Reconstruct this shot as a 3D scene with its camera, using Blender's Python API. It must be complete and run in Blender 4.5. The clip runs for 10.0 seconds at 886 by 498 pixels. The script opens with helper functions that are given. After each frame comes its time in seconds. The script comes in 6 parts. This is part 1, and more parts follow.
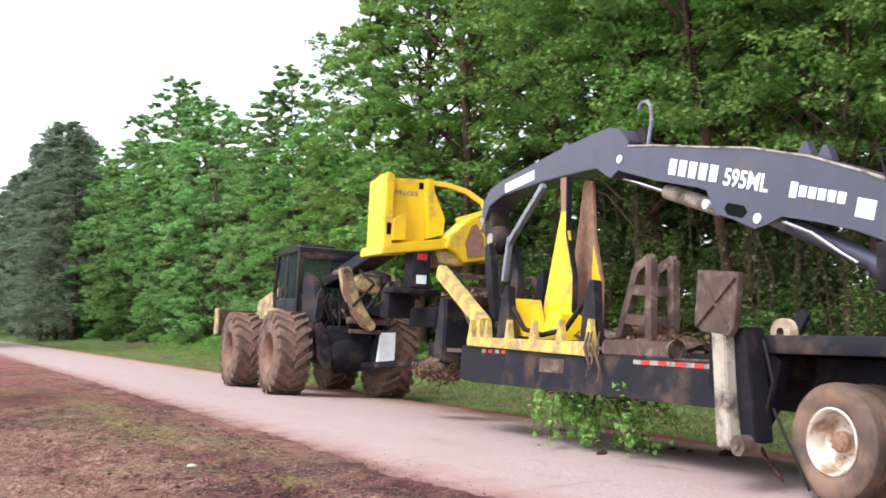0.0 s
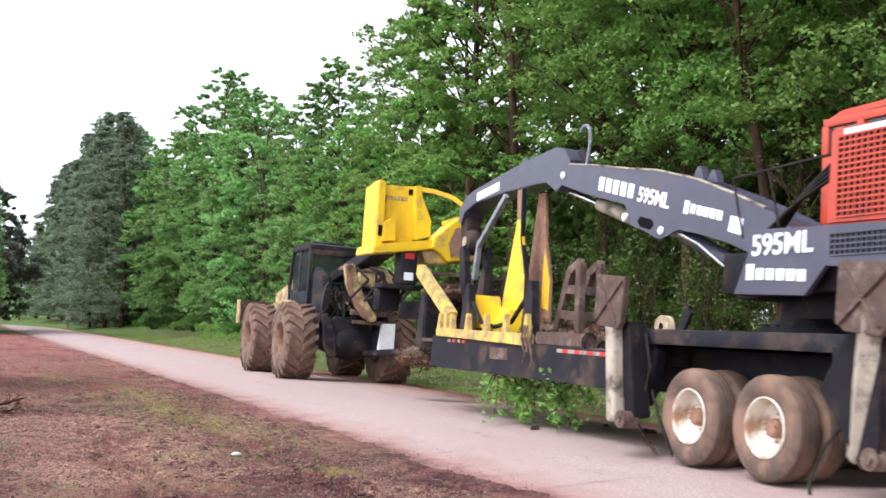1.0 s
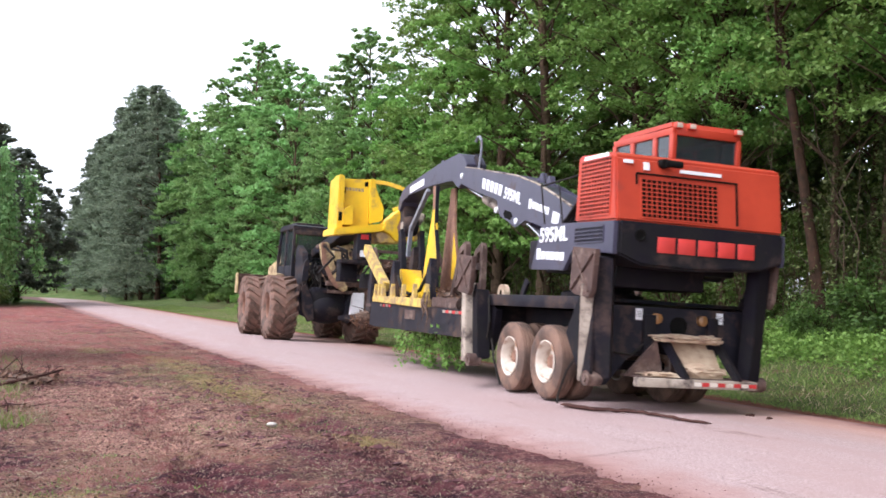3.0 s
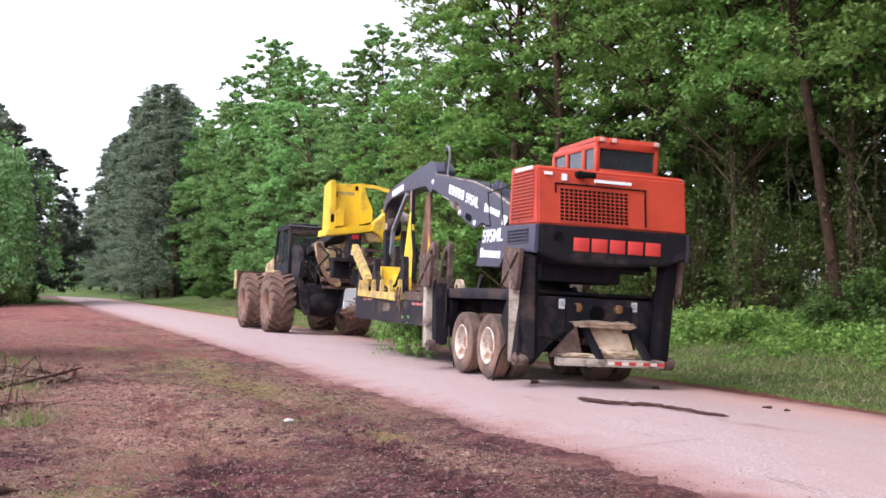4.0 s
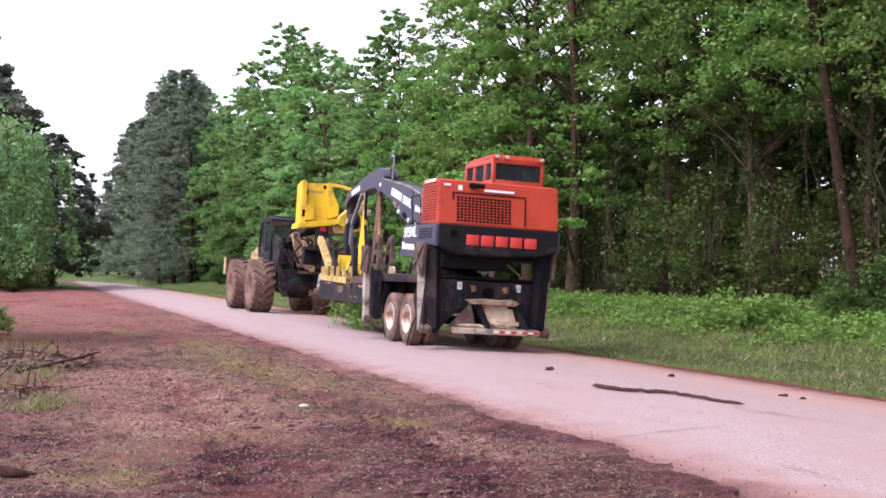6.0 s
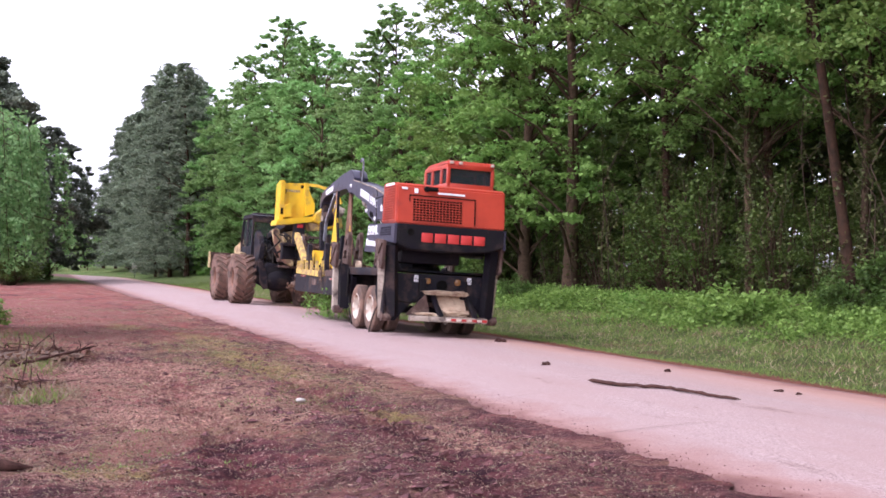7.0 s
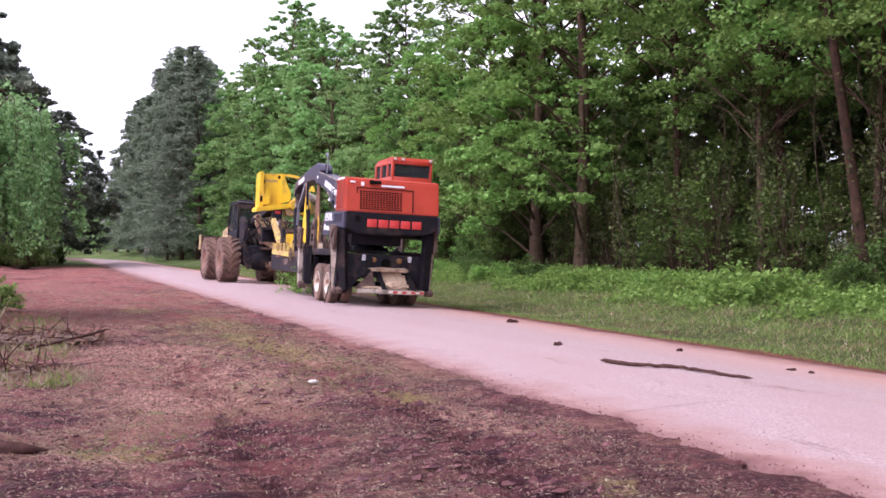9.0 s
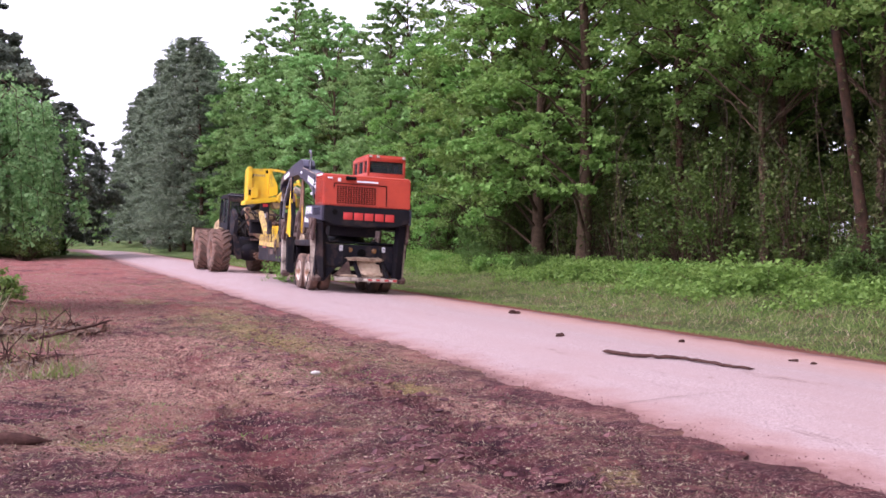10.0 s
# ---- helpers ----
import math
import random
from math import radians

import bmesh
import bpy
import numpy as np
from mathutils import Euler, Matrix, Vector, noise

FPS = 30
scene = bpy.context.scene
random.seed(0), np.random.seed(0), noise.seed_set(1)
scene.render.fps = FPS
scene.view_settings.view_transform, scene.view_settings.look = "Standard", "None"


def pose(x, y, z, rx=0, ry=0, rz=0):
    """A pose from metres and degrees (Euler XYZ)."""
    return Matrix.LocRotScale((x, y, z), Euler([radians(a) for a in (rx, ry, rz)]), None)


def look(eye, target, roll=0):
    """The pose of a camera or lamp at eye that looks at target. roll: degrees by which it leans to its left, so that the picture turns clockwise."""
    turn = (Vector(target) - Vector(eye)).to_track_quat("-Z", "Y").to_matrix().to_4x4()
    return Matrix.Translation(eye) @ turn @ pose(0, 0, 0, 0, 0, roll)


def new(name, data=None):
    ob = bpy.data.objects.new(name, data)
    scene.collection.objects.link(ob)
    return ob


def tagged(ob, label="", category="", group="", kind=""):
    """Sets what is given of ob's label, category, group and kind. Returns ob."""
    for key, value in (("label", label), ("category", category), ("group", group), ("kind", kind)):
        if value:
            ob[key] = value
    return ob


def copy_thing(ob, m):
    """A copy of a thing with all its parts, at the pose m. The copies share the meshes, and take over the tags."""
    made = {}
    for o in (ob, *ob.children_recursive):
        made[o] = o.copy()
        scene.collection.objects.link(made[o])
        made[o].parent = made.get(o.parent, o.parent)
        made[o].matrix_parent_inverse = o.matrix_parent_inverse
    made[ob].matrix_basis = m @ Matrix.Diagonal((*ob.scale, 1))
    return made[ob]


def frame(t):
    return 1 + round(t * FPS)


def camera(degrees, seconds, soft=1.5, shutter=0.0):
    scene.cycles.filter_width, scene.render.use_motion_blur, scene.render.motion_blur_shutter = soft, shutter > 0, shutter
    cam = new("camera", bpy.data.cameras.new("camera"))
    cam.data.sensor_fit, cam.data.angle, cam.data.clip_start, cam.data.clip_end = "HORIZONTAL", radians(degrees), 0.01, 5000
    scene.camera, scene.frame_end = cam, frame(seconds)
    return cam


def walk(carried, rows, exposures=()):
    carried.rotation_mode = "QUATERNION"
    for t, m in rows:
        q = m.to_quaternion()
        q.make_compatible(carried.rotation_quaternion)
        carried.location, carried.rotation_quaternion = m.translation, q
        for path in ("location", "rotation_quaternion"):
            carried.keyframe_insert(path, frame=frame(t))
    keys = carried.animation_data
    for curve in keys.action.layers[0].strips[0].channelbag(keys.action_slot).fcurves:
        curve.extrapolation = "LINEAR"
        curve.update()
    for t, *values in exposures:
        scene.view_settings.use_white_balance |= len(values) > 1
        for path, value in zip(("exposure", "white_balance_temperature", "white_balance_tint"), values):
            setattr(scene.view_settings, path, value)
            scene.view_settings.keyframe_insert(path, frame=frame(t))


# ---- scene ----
# camera: stands at the roadside, held in the hand, turning a little
cam = camera(43.97, 10.0, soft=1.6, shutter=0.5)
EYE = 1.574
TURNS = [  # seconds, yaw, pitch, roll
    (0.0, 0.00, 4.07, -0.19),
    (0.5, 2.04, 3.72, -0.66),
    (1.0, 2.28, 3.68, -1.03),
    (1.5, 2.58, 3.13, -1.32),
    (2.0, 2.86, 2.55, -0.82),
    (2.5, 3.79, 2.44, -0.82),
    (2.7, 4.03, 2.35, -0.71),
    (3.8, 3.81, 1.61, -0.71),
    (4.0, 4.78, 1.85, -0.13),
    (4.5, 5.15, 1.64, -0.01),
    (5.0, 5.51, 1.43, 0.04),
    (5.5, 5.61, 1.35, -0.36),
    (5.7, 5.57, 1.22, -0.36),
    (6.8, 5.66, 1.04, -0.34),
    (7.0, 5.41, 0.86, -0.52),
    (7.5, 5.43, 0.32, -0.33),
    (8.0, 5.50, 0.16, -0.37),
    (8.5, 5.72, -0.02, -0.36),
    (9.0, 6.00, -0.13, -0.10),
    (9.5, 5.98, -0.19, -0.05),
    (10.0, 6.11, -0.59, -0.07),
]
walk(cam, [(t, pose(0, 0, EYE, 90 + pitch, roll, yaw)) for t, yaw, pitch, roll in TURNS],
     [(0.0, 1.61, 6000, 8), (2.5, 1.54, 5900, 13), (5.0, 1.51, 5900, 22), (7.5, 1.49, 5870, 29), (10.0, 1.49, 5880, 34)])

# the way of the towed trailer: seconds, x, y, heading
TOW = [
    (0.0, 4.98, 9.23, 24.72),
    (0.5, 4.35, 10.36, 24.65),
    (1.0, 3.75, 11.52, 24.62),
    (1.5, 3.16, 12.74, 24.67),
    (2.0, 2.57, 13.88, 24.60),
    (2.5, 1.98, 15.06, 24.53),
    (4.0, 0.27, 18.57, 23.53),
    (4.5, -0.29, 19.69, 23.49),
    (5.0, -0.81, 20.82, 23.62),
    (5.5, -1.36, 21.95, 23.79),
    (7.0, -3.02, 25.63, 24.42),
    (7.5, -3.55, 26.63, 24.53),
    (8.0, -4.11, 27.69, 24.62),
    (8.5, -4.68, 28.97, 24.72),
    (9.0, -5.21, 29.90, 24.81),
    (9.5, -5.77, 31.03, 24.94),
    (10.0, -6.32, 32.08, 25.03),
]
BANK = 2.94  # the lane falls to its right

# ---- light ----
world = bpy.data.worlds.new("sky")
scene.world = world
world.use_nodes = True
wn, wl = world.node_tree.nodes, world.node_tree.links
sky = wn.new("ShaderNodeTexSky")
sky.sky_type, sky.sun_disc = "NISHITA", False
sky.sun_elevation, sky.sun_rotation = radians(52), radians(230)
sky.air_density, sky.dust_density, sky.ozone_density = 1.0, 2.0, 1.0
grey = wn.new("ShaderNodeHueSaturation")
grey.inputs["Saturation"].default_value = 0.08
wl.new(sky.outputs[0], grey.inputs["Color"])
wl.new(grey.outputs[0], wn["Background"].inputs["Color"])
wn["Background"].inputs["Strength"].default_value = 0.15

sun = new("sun", bpy.data.lights.new("sun", "SUN"))
sun.data.energy, sun.data.angle, sun.data.color = 0.75, radians(20), (1.0, 0.96, 0.9)
sun.matrix_basis = look((-60, -50, 100), (0, 0, 0))


# ---- materials ----
def mat(name, color, rough=0.6, metal=0.0, color2=None, scale=6.0, dirt=None, dirt_amount=0.0, dirt_scale=2.0, bump=0.0, bump_scale=40.0, rnd=0.0, spec=0.5):
    """A surface with grain, broad stains and fine relief, in metres of its own object."""
    m = bpy.data.materials.new(name)
    m.use_nodes = True
    n, l = m.node_tree.nodes, m.node_tree.links
    b = n["Principled BSDF"]
    b.inputs["Roughness"].default_value, b.inputs["Metallic"].default_value = rough, metal
    b.inputs["Specular IOR Level"].default_value = spec
    co = n.new("ShaderNodeTexCoord")

    def noise_at(s, detail=5.0, r=0.6):
        t = n.new("ShaderNodeTexNoise")
        t.inputs["Scale"].default_value, t.inputs["Detail"].default_value, t.inputs["Roughness"].default_value = s, detail, r
        l.new(co.outputs["Object"], t.inputs["Vector"])
        return t.outputs["Fac"]

    def ramp(f, a, c):
        r = n.new("ShaderNodeMapRange")
        r.inputs["From Min"].default_value, r.inputs["From Max"].default_value = a, c
        l.new(f, r.inputs["Value"])
        return r.outputs["Result"]

    def mix(f, a, c):
        x = n.new("ShaderNodeMix")
        x.data_type = "RGBA"
        for key, v in ((0, f), (6, a), (7, c)):
            if hasattr(v, "default_value"):
                l.new(v, x.inputs[key])
            else:
                x.inputs[key].default_value = v if key == 0 else (*v, 1)
        return x.outputs[2]

    c2 = color2 or tuple(0.75 * v for v in color)
    out = mix(ramp(noise_at(scale), 0.35, 0.65), color, c2)
    if dirt:
        out = mix(ramp(noise_at(dirt_scale, 8, 0.7), 0.62 - 0.4 * dirt_amount, 0.78 - 0.4 * dirt_amount), out, dirt)
        rr = ramp(noise_at(dirt_scale, 8, 0.7), 0.62 - 0.4 * dirt_amount, 0.78 - 0.4 * dirt_amount)
        mr = n.new("ShaderNodeMapRange")
        mr.inputs["To Min"].default_value, mr.inputs["To Max"].default_value = rough, 0.9
        l.new(rr, mr.inputs["Value"])
        l.new(mr.outputs[0], b.inputs["Roughness"])
    if rnd:
        oi = n.new("ShaderNodeObjectInfo")
        hs = n.new("ShaderNodeHueSaturation")
        mr = n.new("ShaderNodeMapRange")
        mr.inputs["To Min"].default_value, mr.inputs["To Max"].default_value = 1 - rnd, 1 + rnd
        l.new(oi.outputs["Random"], mr.inputs["Value"])
        l.new(mr.outputs[0], hs.inputs["Value"])
        l.new(out, hs.inputs["Color"])
        out = hs.outputs[0]
    l.new(out, b.inputs["Base Color"])
    if bump:
        bp = n.new("ShaderNodeBump")
        bp.inputs["Strength"].default_value, bp.inputs["Distance"].default_value = bump, 0.02
        l.new(noise_at(bump_scale, 6, 0.65), bp.inputs["Height"])
        l.new(bp.outputs[0], b.inputs["Normal"])
    return m


def leaf_mat(name, a, c, hue=0.02, thin=0.4, val=0.25):
    """Thin leaves: two greens leaf by leaf, a shift from plant to plant, light coming through."""
    m = bpy.data.materials.new(name)
    m.use_nodes = True
    n, l = m.node_tree.nodes, m.node_tree.links
    b = n["Principled BSDF"]
    b.inputs["Roughness"].default_value = 0.55
    b.inputs["Specular IOR Level"].default_value = 0.3
    g, oi = n.new("ShaderNodeNewGeometry"), n.new("ShaderNodeObjectInfo")
    x = n.new("ShaderNodeMix")
    x.data_type = "RGBA"
    x.inputs[6].default_value, x.inputs[7].default_value = (*a, 1), (*c, 1)
    l.new(g.outputs["Random Per Island"], x.inputs[0])
    hs = n.new("ShaderNodeHueSaturation")
    mh, mv = n.new("ShaderNodeMapRange"), n.new("ShaderNodeMapRange")
    mh.inputs["To Min"].default_value, mh.inputs["To Max"].default_value = 0.5 - hue, 0.5 + hue
    mv.inputs["To Min"].default_value, mv.inputs["To Max"].default_value = 1 - val, 1 + val
    l.new(oi.outputs["Random"], mh.inputs["Value"])
    l.new(oi.outputs["Random"], mv.inputs["Value"])
    l.new(mh.outputs[0], hs.inputs["Hue"])
    l.new(mv.outputs[0], hs.inputs["Value"])
    l.new(x.outputs[2], hs.inputs["Color"])
    l.new(hs.outputs[0], b.inputs["Base Color"])
    t = n.new("ShaderNodeBsdfTranslucent")
    l.new(hs.outputs[0], t.inputs["Color"])
    s = n.new("ShaderNodeMixShader")
    s.inputs[0].default_value = thin
    l.new(b.outputs[0], s.inputs[1])
    l.new(t.outputs[0], s.inputs[2])
    l.new(s.outputs[0], n["Material Output"].inputs["Surface"])
    return m


M_LEAF = leaf_mat("broad_leaf", (0.13, 0.25, 0.05), (0.245, 0.40, 0.10), 0.016, 0.42)
M_DROOP = leaf_mat("drooping_leaf", (0.095, 0.19, 0.06), (0.26, 0.40, 0.165), 0.01, 0.5)
# darker copy of the broad leaf: the wood's inner shade is in its colour
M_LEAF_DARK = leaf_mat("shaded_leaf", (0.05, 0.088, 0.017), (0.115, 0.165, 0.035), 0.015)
# oak leaf lightened and greyed, with aerial haze put into its colour
M_OAK = leaf_mat("hazed_oak_leaf", (0.11, 0.135, 0.10), (0.22, 0.25, 0.18), 0.01, 0.45)
# poplar green paled and blued: the haze of distance is painted in
M_POPLAR_HAZED = leaf_mat("hazed_poplar_leaf", (0.165, 0.305, 0.09), (0.26, 0.43, 0.145), 0.014, 0.45, 0.18)
M_CREEPER = leaf_mat("creeper_leaf", (0.055, 0.07, 0.02), (0.15, 0.16, 0.055), 0.03)
# pine green made greyer and lighter to paint in the aerial haze
M_PINE = leaf_mat("hazed_pine_needle", (0.12, 0.155, 0.105), (0.24, 0.285, 0.185), 0.01, 0.45)
M_SHRUB = leaf_mat("shrub_leaf", (0.055, 0.11, 0.023), (0.125, 0.205, 0.047), 0.02)
M_DEAD = leaf_mat("dead_leaf", (0.09, 0.045, 0.03), (0.26, 0.15, 0.10), 0.01)
M_WEED = leaf_mat("weed_leaf", (0.115, 0.22, 0.04), (0.25, 0.40, 0.09), 0.02)
M_GRASS = leaf_mat("grass_blade", (0.12, 0.19, 0.04), (0.26, 0.32, 0.09), 0.02)
M_STRAW = leaf_mat("dry_grass", (0.26, 0.18, 0.11), (0.52, 0.41, 0.28), 0.01)
M_BARK = mat("bark", (0.05, 0.033, 0.022), 0.95, color2=(0.10, 0.066, 0.042), scale=9, bump=0.8, bump_scale=18, rnd=0.2, spec=0.1)
M_PINEBARK = mat("pine_bark", (0.08, 0.042, 0.027), 0.9, color2=(0.035, 0.024, 0.017), scale=5, bump=0.8, bump_scale=14, rnd=0.2, spec=0.1)
M_VINE = mat("dead_vine", (0.085, 0.055, 0.038), 0.95, color2=(0.04, 0.03, 0.022), scale=2, spec=0.1)
M_STEEL = mat("dark_painted_steel", (0.013, 0.012, 0.018), 0.5, 0.0, (0.018, 0.017, 0.022), 3, dirt=(0.085, 0.055, 0.043), dirt_amount=0.3, dirt_scale=1.6, bump=0.08, spec=0.15)
M_BOOM = mat("slate_painted_steel", (0.062, 0.056, 0.088), 0.33, 0.0, (0.048, 0.044, 0.07), 2, dirt=(0.12, 0.09, 0.08), dirt_amount=0.08, dirt_scale=2.2, bump=0.05)
M_FRAME = mat("black_frame_steel", (0.010, 0.008, 0.013), 0.6, 0.0, (0.014, 0.013, 0.014), 3, dirt=(0.06, 0.04, 0.034), dirt_amount=0.22, dirt_scale=1.8, bump=0.15, spec=0.12)
M_RED = mat("orange_red_paint", (0.47, 0.052, 0.022), 0.42, 0.0, (0.37, 0.036, 0.016), 1.5, dirt=(0.28, 0.06, 0.04), dirt_amount=0.08, dirt_scale=1.5, bump=0.04)
M_YELLOW = mat("yellow_paint", (0.80, 0.52, 0.012), 0.4, 0.0, (0.68, 0.42, 0.012), 1.5, dirt=(0.35, 0.22, 0.08), dirt_amount=0.2, dirt_scale=1.8, bump=0.06)
M_YWORN = mat("worn_yellow_paint", (0.66, 0.47, 0.08), 0.55, 0.0, (0.55, 0.37, 0.08), 4, dirt=(0.30, 0.20, 0.11), dirt_amount=0.46, dirt_scale=5, bump=0.2)
M_CREAM = mat("faded_tan_paint", (0.50, 0.38, 0.18), 0.6, 0.0, (0.38, 0.27, 0.13), 4, dirt=(0.20, 0.13, 0.08), dirt_amount=0.46, dirt_scale=4, bump=0.2)
# scraped paint; on the boom's top edge it stands for sky glint
M_PALE = mat("scraped_pale_paint_and_glint", (0.42, 0.35, 0.28), 0.7, 0.0, (0.30, 0.24, 0.19), 3, dirt=(0.07, 0.05, 0.045), dirt_amount=0.35, dirt_scale=3.5, bump=0.3)
M_RUST = mat("rusty_steel", (0.10, 0.055, 0.042), 0.85, 0.0, (0.06, 0.035, 0.03), 6, dirt=(0.20, 0.14, 0.11), dirt_amount=0.3, dirt_scale=3.5, bump=0.4)
M_RUBBER = mat("dusty_rubber", (0.075, 0.048, 0.038), 0.88, 0.0, (0.11, 0.068, 0.05), 4, dirt=(0.20, 0.115, 0.08), dirt_amount=0.5, dirt_scale=2.5, bump=0.3)
M_MUDRUB = mat("muddy_rubber", (0.06, 0.04, 0.032), 0.9, 0.0, (0.11, 0.07, 0.05), 3, dirt=(0.20, 0.11, 0.08), dirt_amount=0.55, dirt_scale=2, bump=0.4, bump_scale=20)
M_RIM = mat("white_rim_paint", (0.68, 0.62, 0.54), 0.5, 0.0, (0.55, 0.46, 0.37), 5, dirt=(0.28, 0.15, 0.09), dirt_amount=0.38, dirt_scale=4, bump=0.1)
M_HUB = mat("rusty_hub", (0.30, 0.16, 0.10), 0.8, 0.0, (0.20, 0.10, 0.07), 10, bump=0.4)
M_MUDRIM = mat("muddy_rim", (0.26, 0.13, 0.085), 0.85, 0.0, (0.16, 0.08, 0.055), 4, bump=0.4)
M_WHITE = mat("white_lettering", (0.80, 0.80, 0.82), 0.5, color2=(0.70, 0.70, 0.72))
M_LOGO = mat("red_lettering", (0.58, 0.045, 0.035), 0.5, color2=(0.50, 0.04, 0.033))
M_TAPER = mat("red_tape", (0.55, 0.03, 0.03), 0.4, color2=(0.4, 0.03, 0.03))
M_CHROME = mat("piston_rod", (0.75, 0.75, 0.76), 0.2, 1.0, (0.6, 0.6, 0.62))
# near-black for seats and pipe; in holes and slots it stands for shade
M_DARK = mat("matt_black_and_hole_shade", (0.004, 0.004, 0.004), 0.9, color2=(0.008, 0.007, 0.006), spec=0.1)
M_CRACK = mat("road_crack_dirt", (0.15, 0.10, 0.09), 0.95, color2=(0.22, 0.15, 0.135))
M_DEBRIS = mat("dead_leaves_and_bark", (0.13, 0.08, 0.055), 0.95, 0.0, (0.06, 0.036, 0.028), 14, dirt=(0.24, 0.16, 0.11), dirt_amount=0.3, dirt_scale=9, bump=0.8, bump_scale=30)
M_SAND = mat("sandy_mud", (0.52, 0.40, 0.28), 0.95, 0.0, (0.40, 0.28, 0.19), 5, dirt=(0.22, 0.13, 0.09), dirt_amount=0.25, dirt_scale=3.5, bump=0.4)
M_LENS = mat("lamp_lens", (0.55, 0.5, 0.42), 0.2, color2=(0.45, 0.4, 0.32))
M_AMBER = mat("amber_lens", (0.30, 0.15, 0.05), 0.25, color2=(0.2, 0.10, 0.04))
M_LOG = mat("dead_wood", (0.04, 0.020, 0.017), 0.95, 0.0, (0.085, 0.042, 0.034), 10, bump=0.8, bump_scale=30, spec=0.1)
M_CLOD = mat("churned_earth", (0.07, 0.027, 0.032), 0.95, 0.0, (0.17, 0.066, 0.062), 3, bump=0.6, bump_scale=30)
# slate paled so the strut's colour holds the light from above
M_STRUT = mat("grey_and_top_lit_steel", (0.24, 0.24, 0.27), 0.45, 0.0, (0.17, 0.17, 0.20), 3, dirt=(0.12, 0.09, 0.08), dirt_amount=0.2, bump=0.05)
M_STONE = mat("pale_stone", (0.5, 0.47, 0.42), 0.9, color2=(0.38, 0.34, 0.30), bump=0.4)
M_HOSE = mat("black_hose", (0.012, 0.011, 0.011), 0.8, color2=(0.03, 0.024, 0.02), spec=0.15)


def glass_mat(name, tint):
    m = bpy.data.materials.new(name)
    m.use_nodes = True
    b = m.node_tree.nodes["Principled BSDF"]
    b.inputs["Base Color"].default_value = (*tint, 1)
    b.inputs["Roughness"].default_value = 0.06
    b.inputs["Transmission Weight"].default_value = 0.9
    b.inputs["IOR"].default_value = 1.45
    return m


# glass tint deepened to stand for the dark cab interiors
M_GLASS = glass_mat("shade_tinted_glass", (0.22, 0.26, 0.29))


def ground_mat():
    """Red-brown earth, straw litter and thin grass in patches; greener across the road."""
    m = bpy.data.materials.new("roadside_earth")
    m.use_nodes = True
    n, l = m.node_tree.nodes, m.node_tree.links
    b = n["Principled BSDF"]
    b.inputs["Roughness"].default_value = 0.95
    b.inputs["Specular IOR Level"].default_value = 0.2
    co = n.new("ShaderNodeTexCoord")
    sep = n.new("ShaderNodeSeparateXYZ")
    l.new(co.outputs["Object"], sep.inputs[0])

    def nz(s, d=6.0, r=0.62):
        t = n.new("ShaderNodeTexNoise")
        t.inputs["Scale"].default_value, t.inputs["Detail"].default_value, t.inputs["Roughness"].default_value = s, d, r
        l.new(co.outputs["Object"], t.inputs["Vector"])
        return t.outputs["Fac"]

    def rg(f, a, c):
        r = n.new("ShaderNodeMapRange")
        r.inputs["From Min"].default_value, r.inputs["From Max"].default_value = a, c
        l.new(f, r.inputs["Value"])
        return r.outputs["Result"]

    def mx(f, a, c):
        x = n.new("ShaderNodeMix")
        x.data_type = "RGBA"
        l.new(f, x.inputs[0])
        for key, v in ((6, a), (7, c)):
            if hasattr(v, "default_value"):
                l.new(v, x.inputs[key])
            else:
                x.inputs[key].default_value = (*v, 1)
        return x.outputs[2]

    def mul(a, c):
        k = n.new("ShaderNodeMath")
        k.operation = "MULTIPLY"
        l.new(a, k.inputs[0])
        l.new(c, k.inputs[1])
        return k.outputs[0]

    st = n.new("ShaderNodeMapping")
    st.inputs["Scale"].default_value, st.inputs["Rotation"].default_value = (0.45, 2.6, 1.0), (0, 0, radians(20))
    l.new(co.outputs["Object"], st.inputs["Vector"])
    ridge = nz(2.6, 5, 0.65)
    l.new(st.outputs[0], ridge.node.inputs["Vector"])
    soil = mx(rg(nz(3.2, 7, 0.7), 0.38, 0.62), (0.115, 0.042, 0.048), (0.31, 0.125, 0.115))
    soil = mx(rg(nz(0.45, 6, 0.7), 0.50, 0.66), soil, (0.32, 0.115, 0.09))
    soil = mx(rg(ridge, 0.50, 0.62), soil, (0.06, 0.025, 0.031))
    soil = mx(rg(nz(19, 5, 0.75), 0.56, 0.66), soil, (0.38, 0.21, 0.17))
    soil = mx(rg(nz(55, 3, 0.7), 0.62, 0.70), soil, (0.46, 0.38, 0.31))
    soil = mx(mul(rg(nz(0.55, 6, 0.7), 0.50, 0.60), rg(nz(16, 5, 0.75), 0.36, 0.58)), soil, (0.38, 0.22, 0.165))
    mud = n.new("ShaderNodeMapping")
    mud.inputs["Location"].default_value = (31, 17, 5)
    l.new(co.outputs["Object"], mud.inputs["Vector"])
    dark = nz(0.38, 6, 0.68)
    l.new(mud.outputs[0], dark.node.inputs["Vector"])
    soil = mx(mul(rg(dark, 0.50, 0.58), rg(nz(5, 6, 0.75), 0.34, 0.54)), soil, (0.048, 0.02, 0.028))
    litter = mx(rg(nz(24, 6, 0.75), 0.42, 0.60), (0.44, 0.32, 0.20), (0.23, 0.17, 0.09))
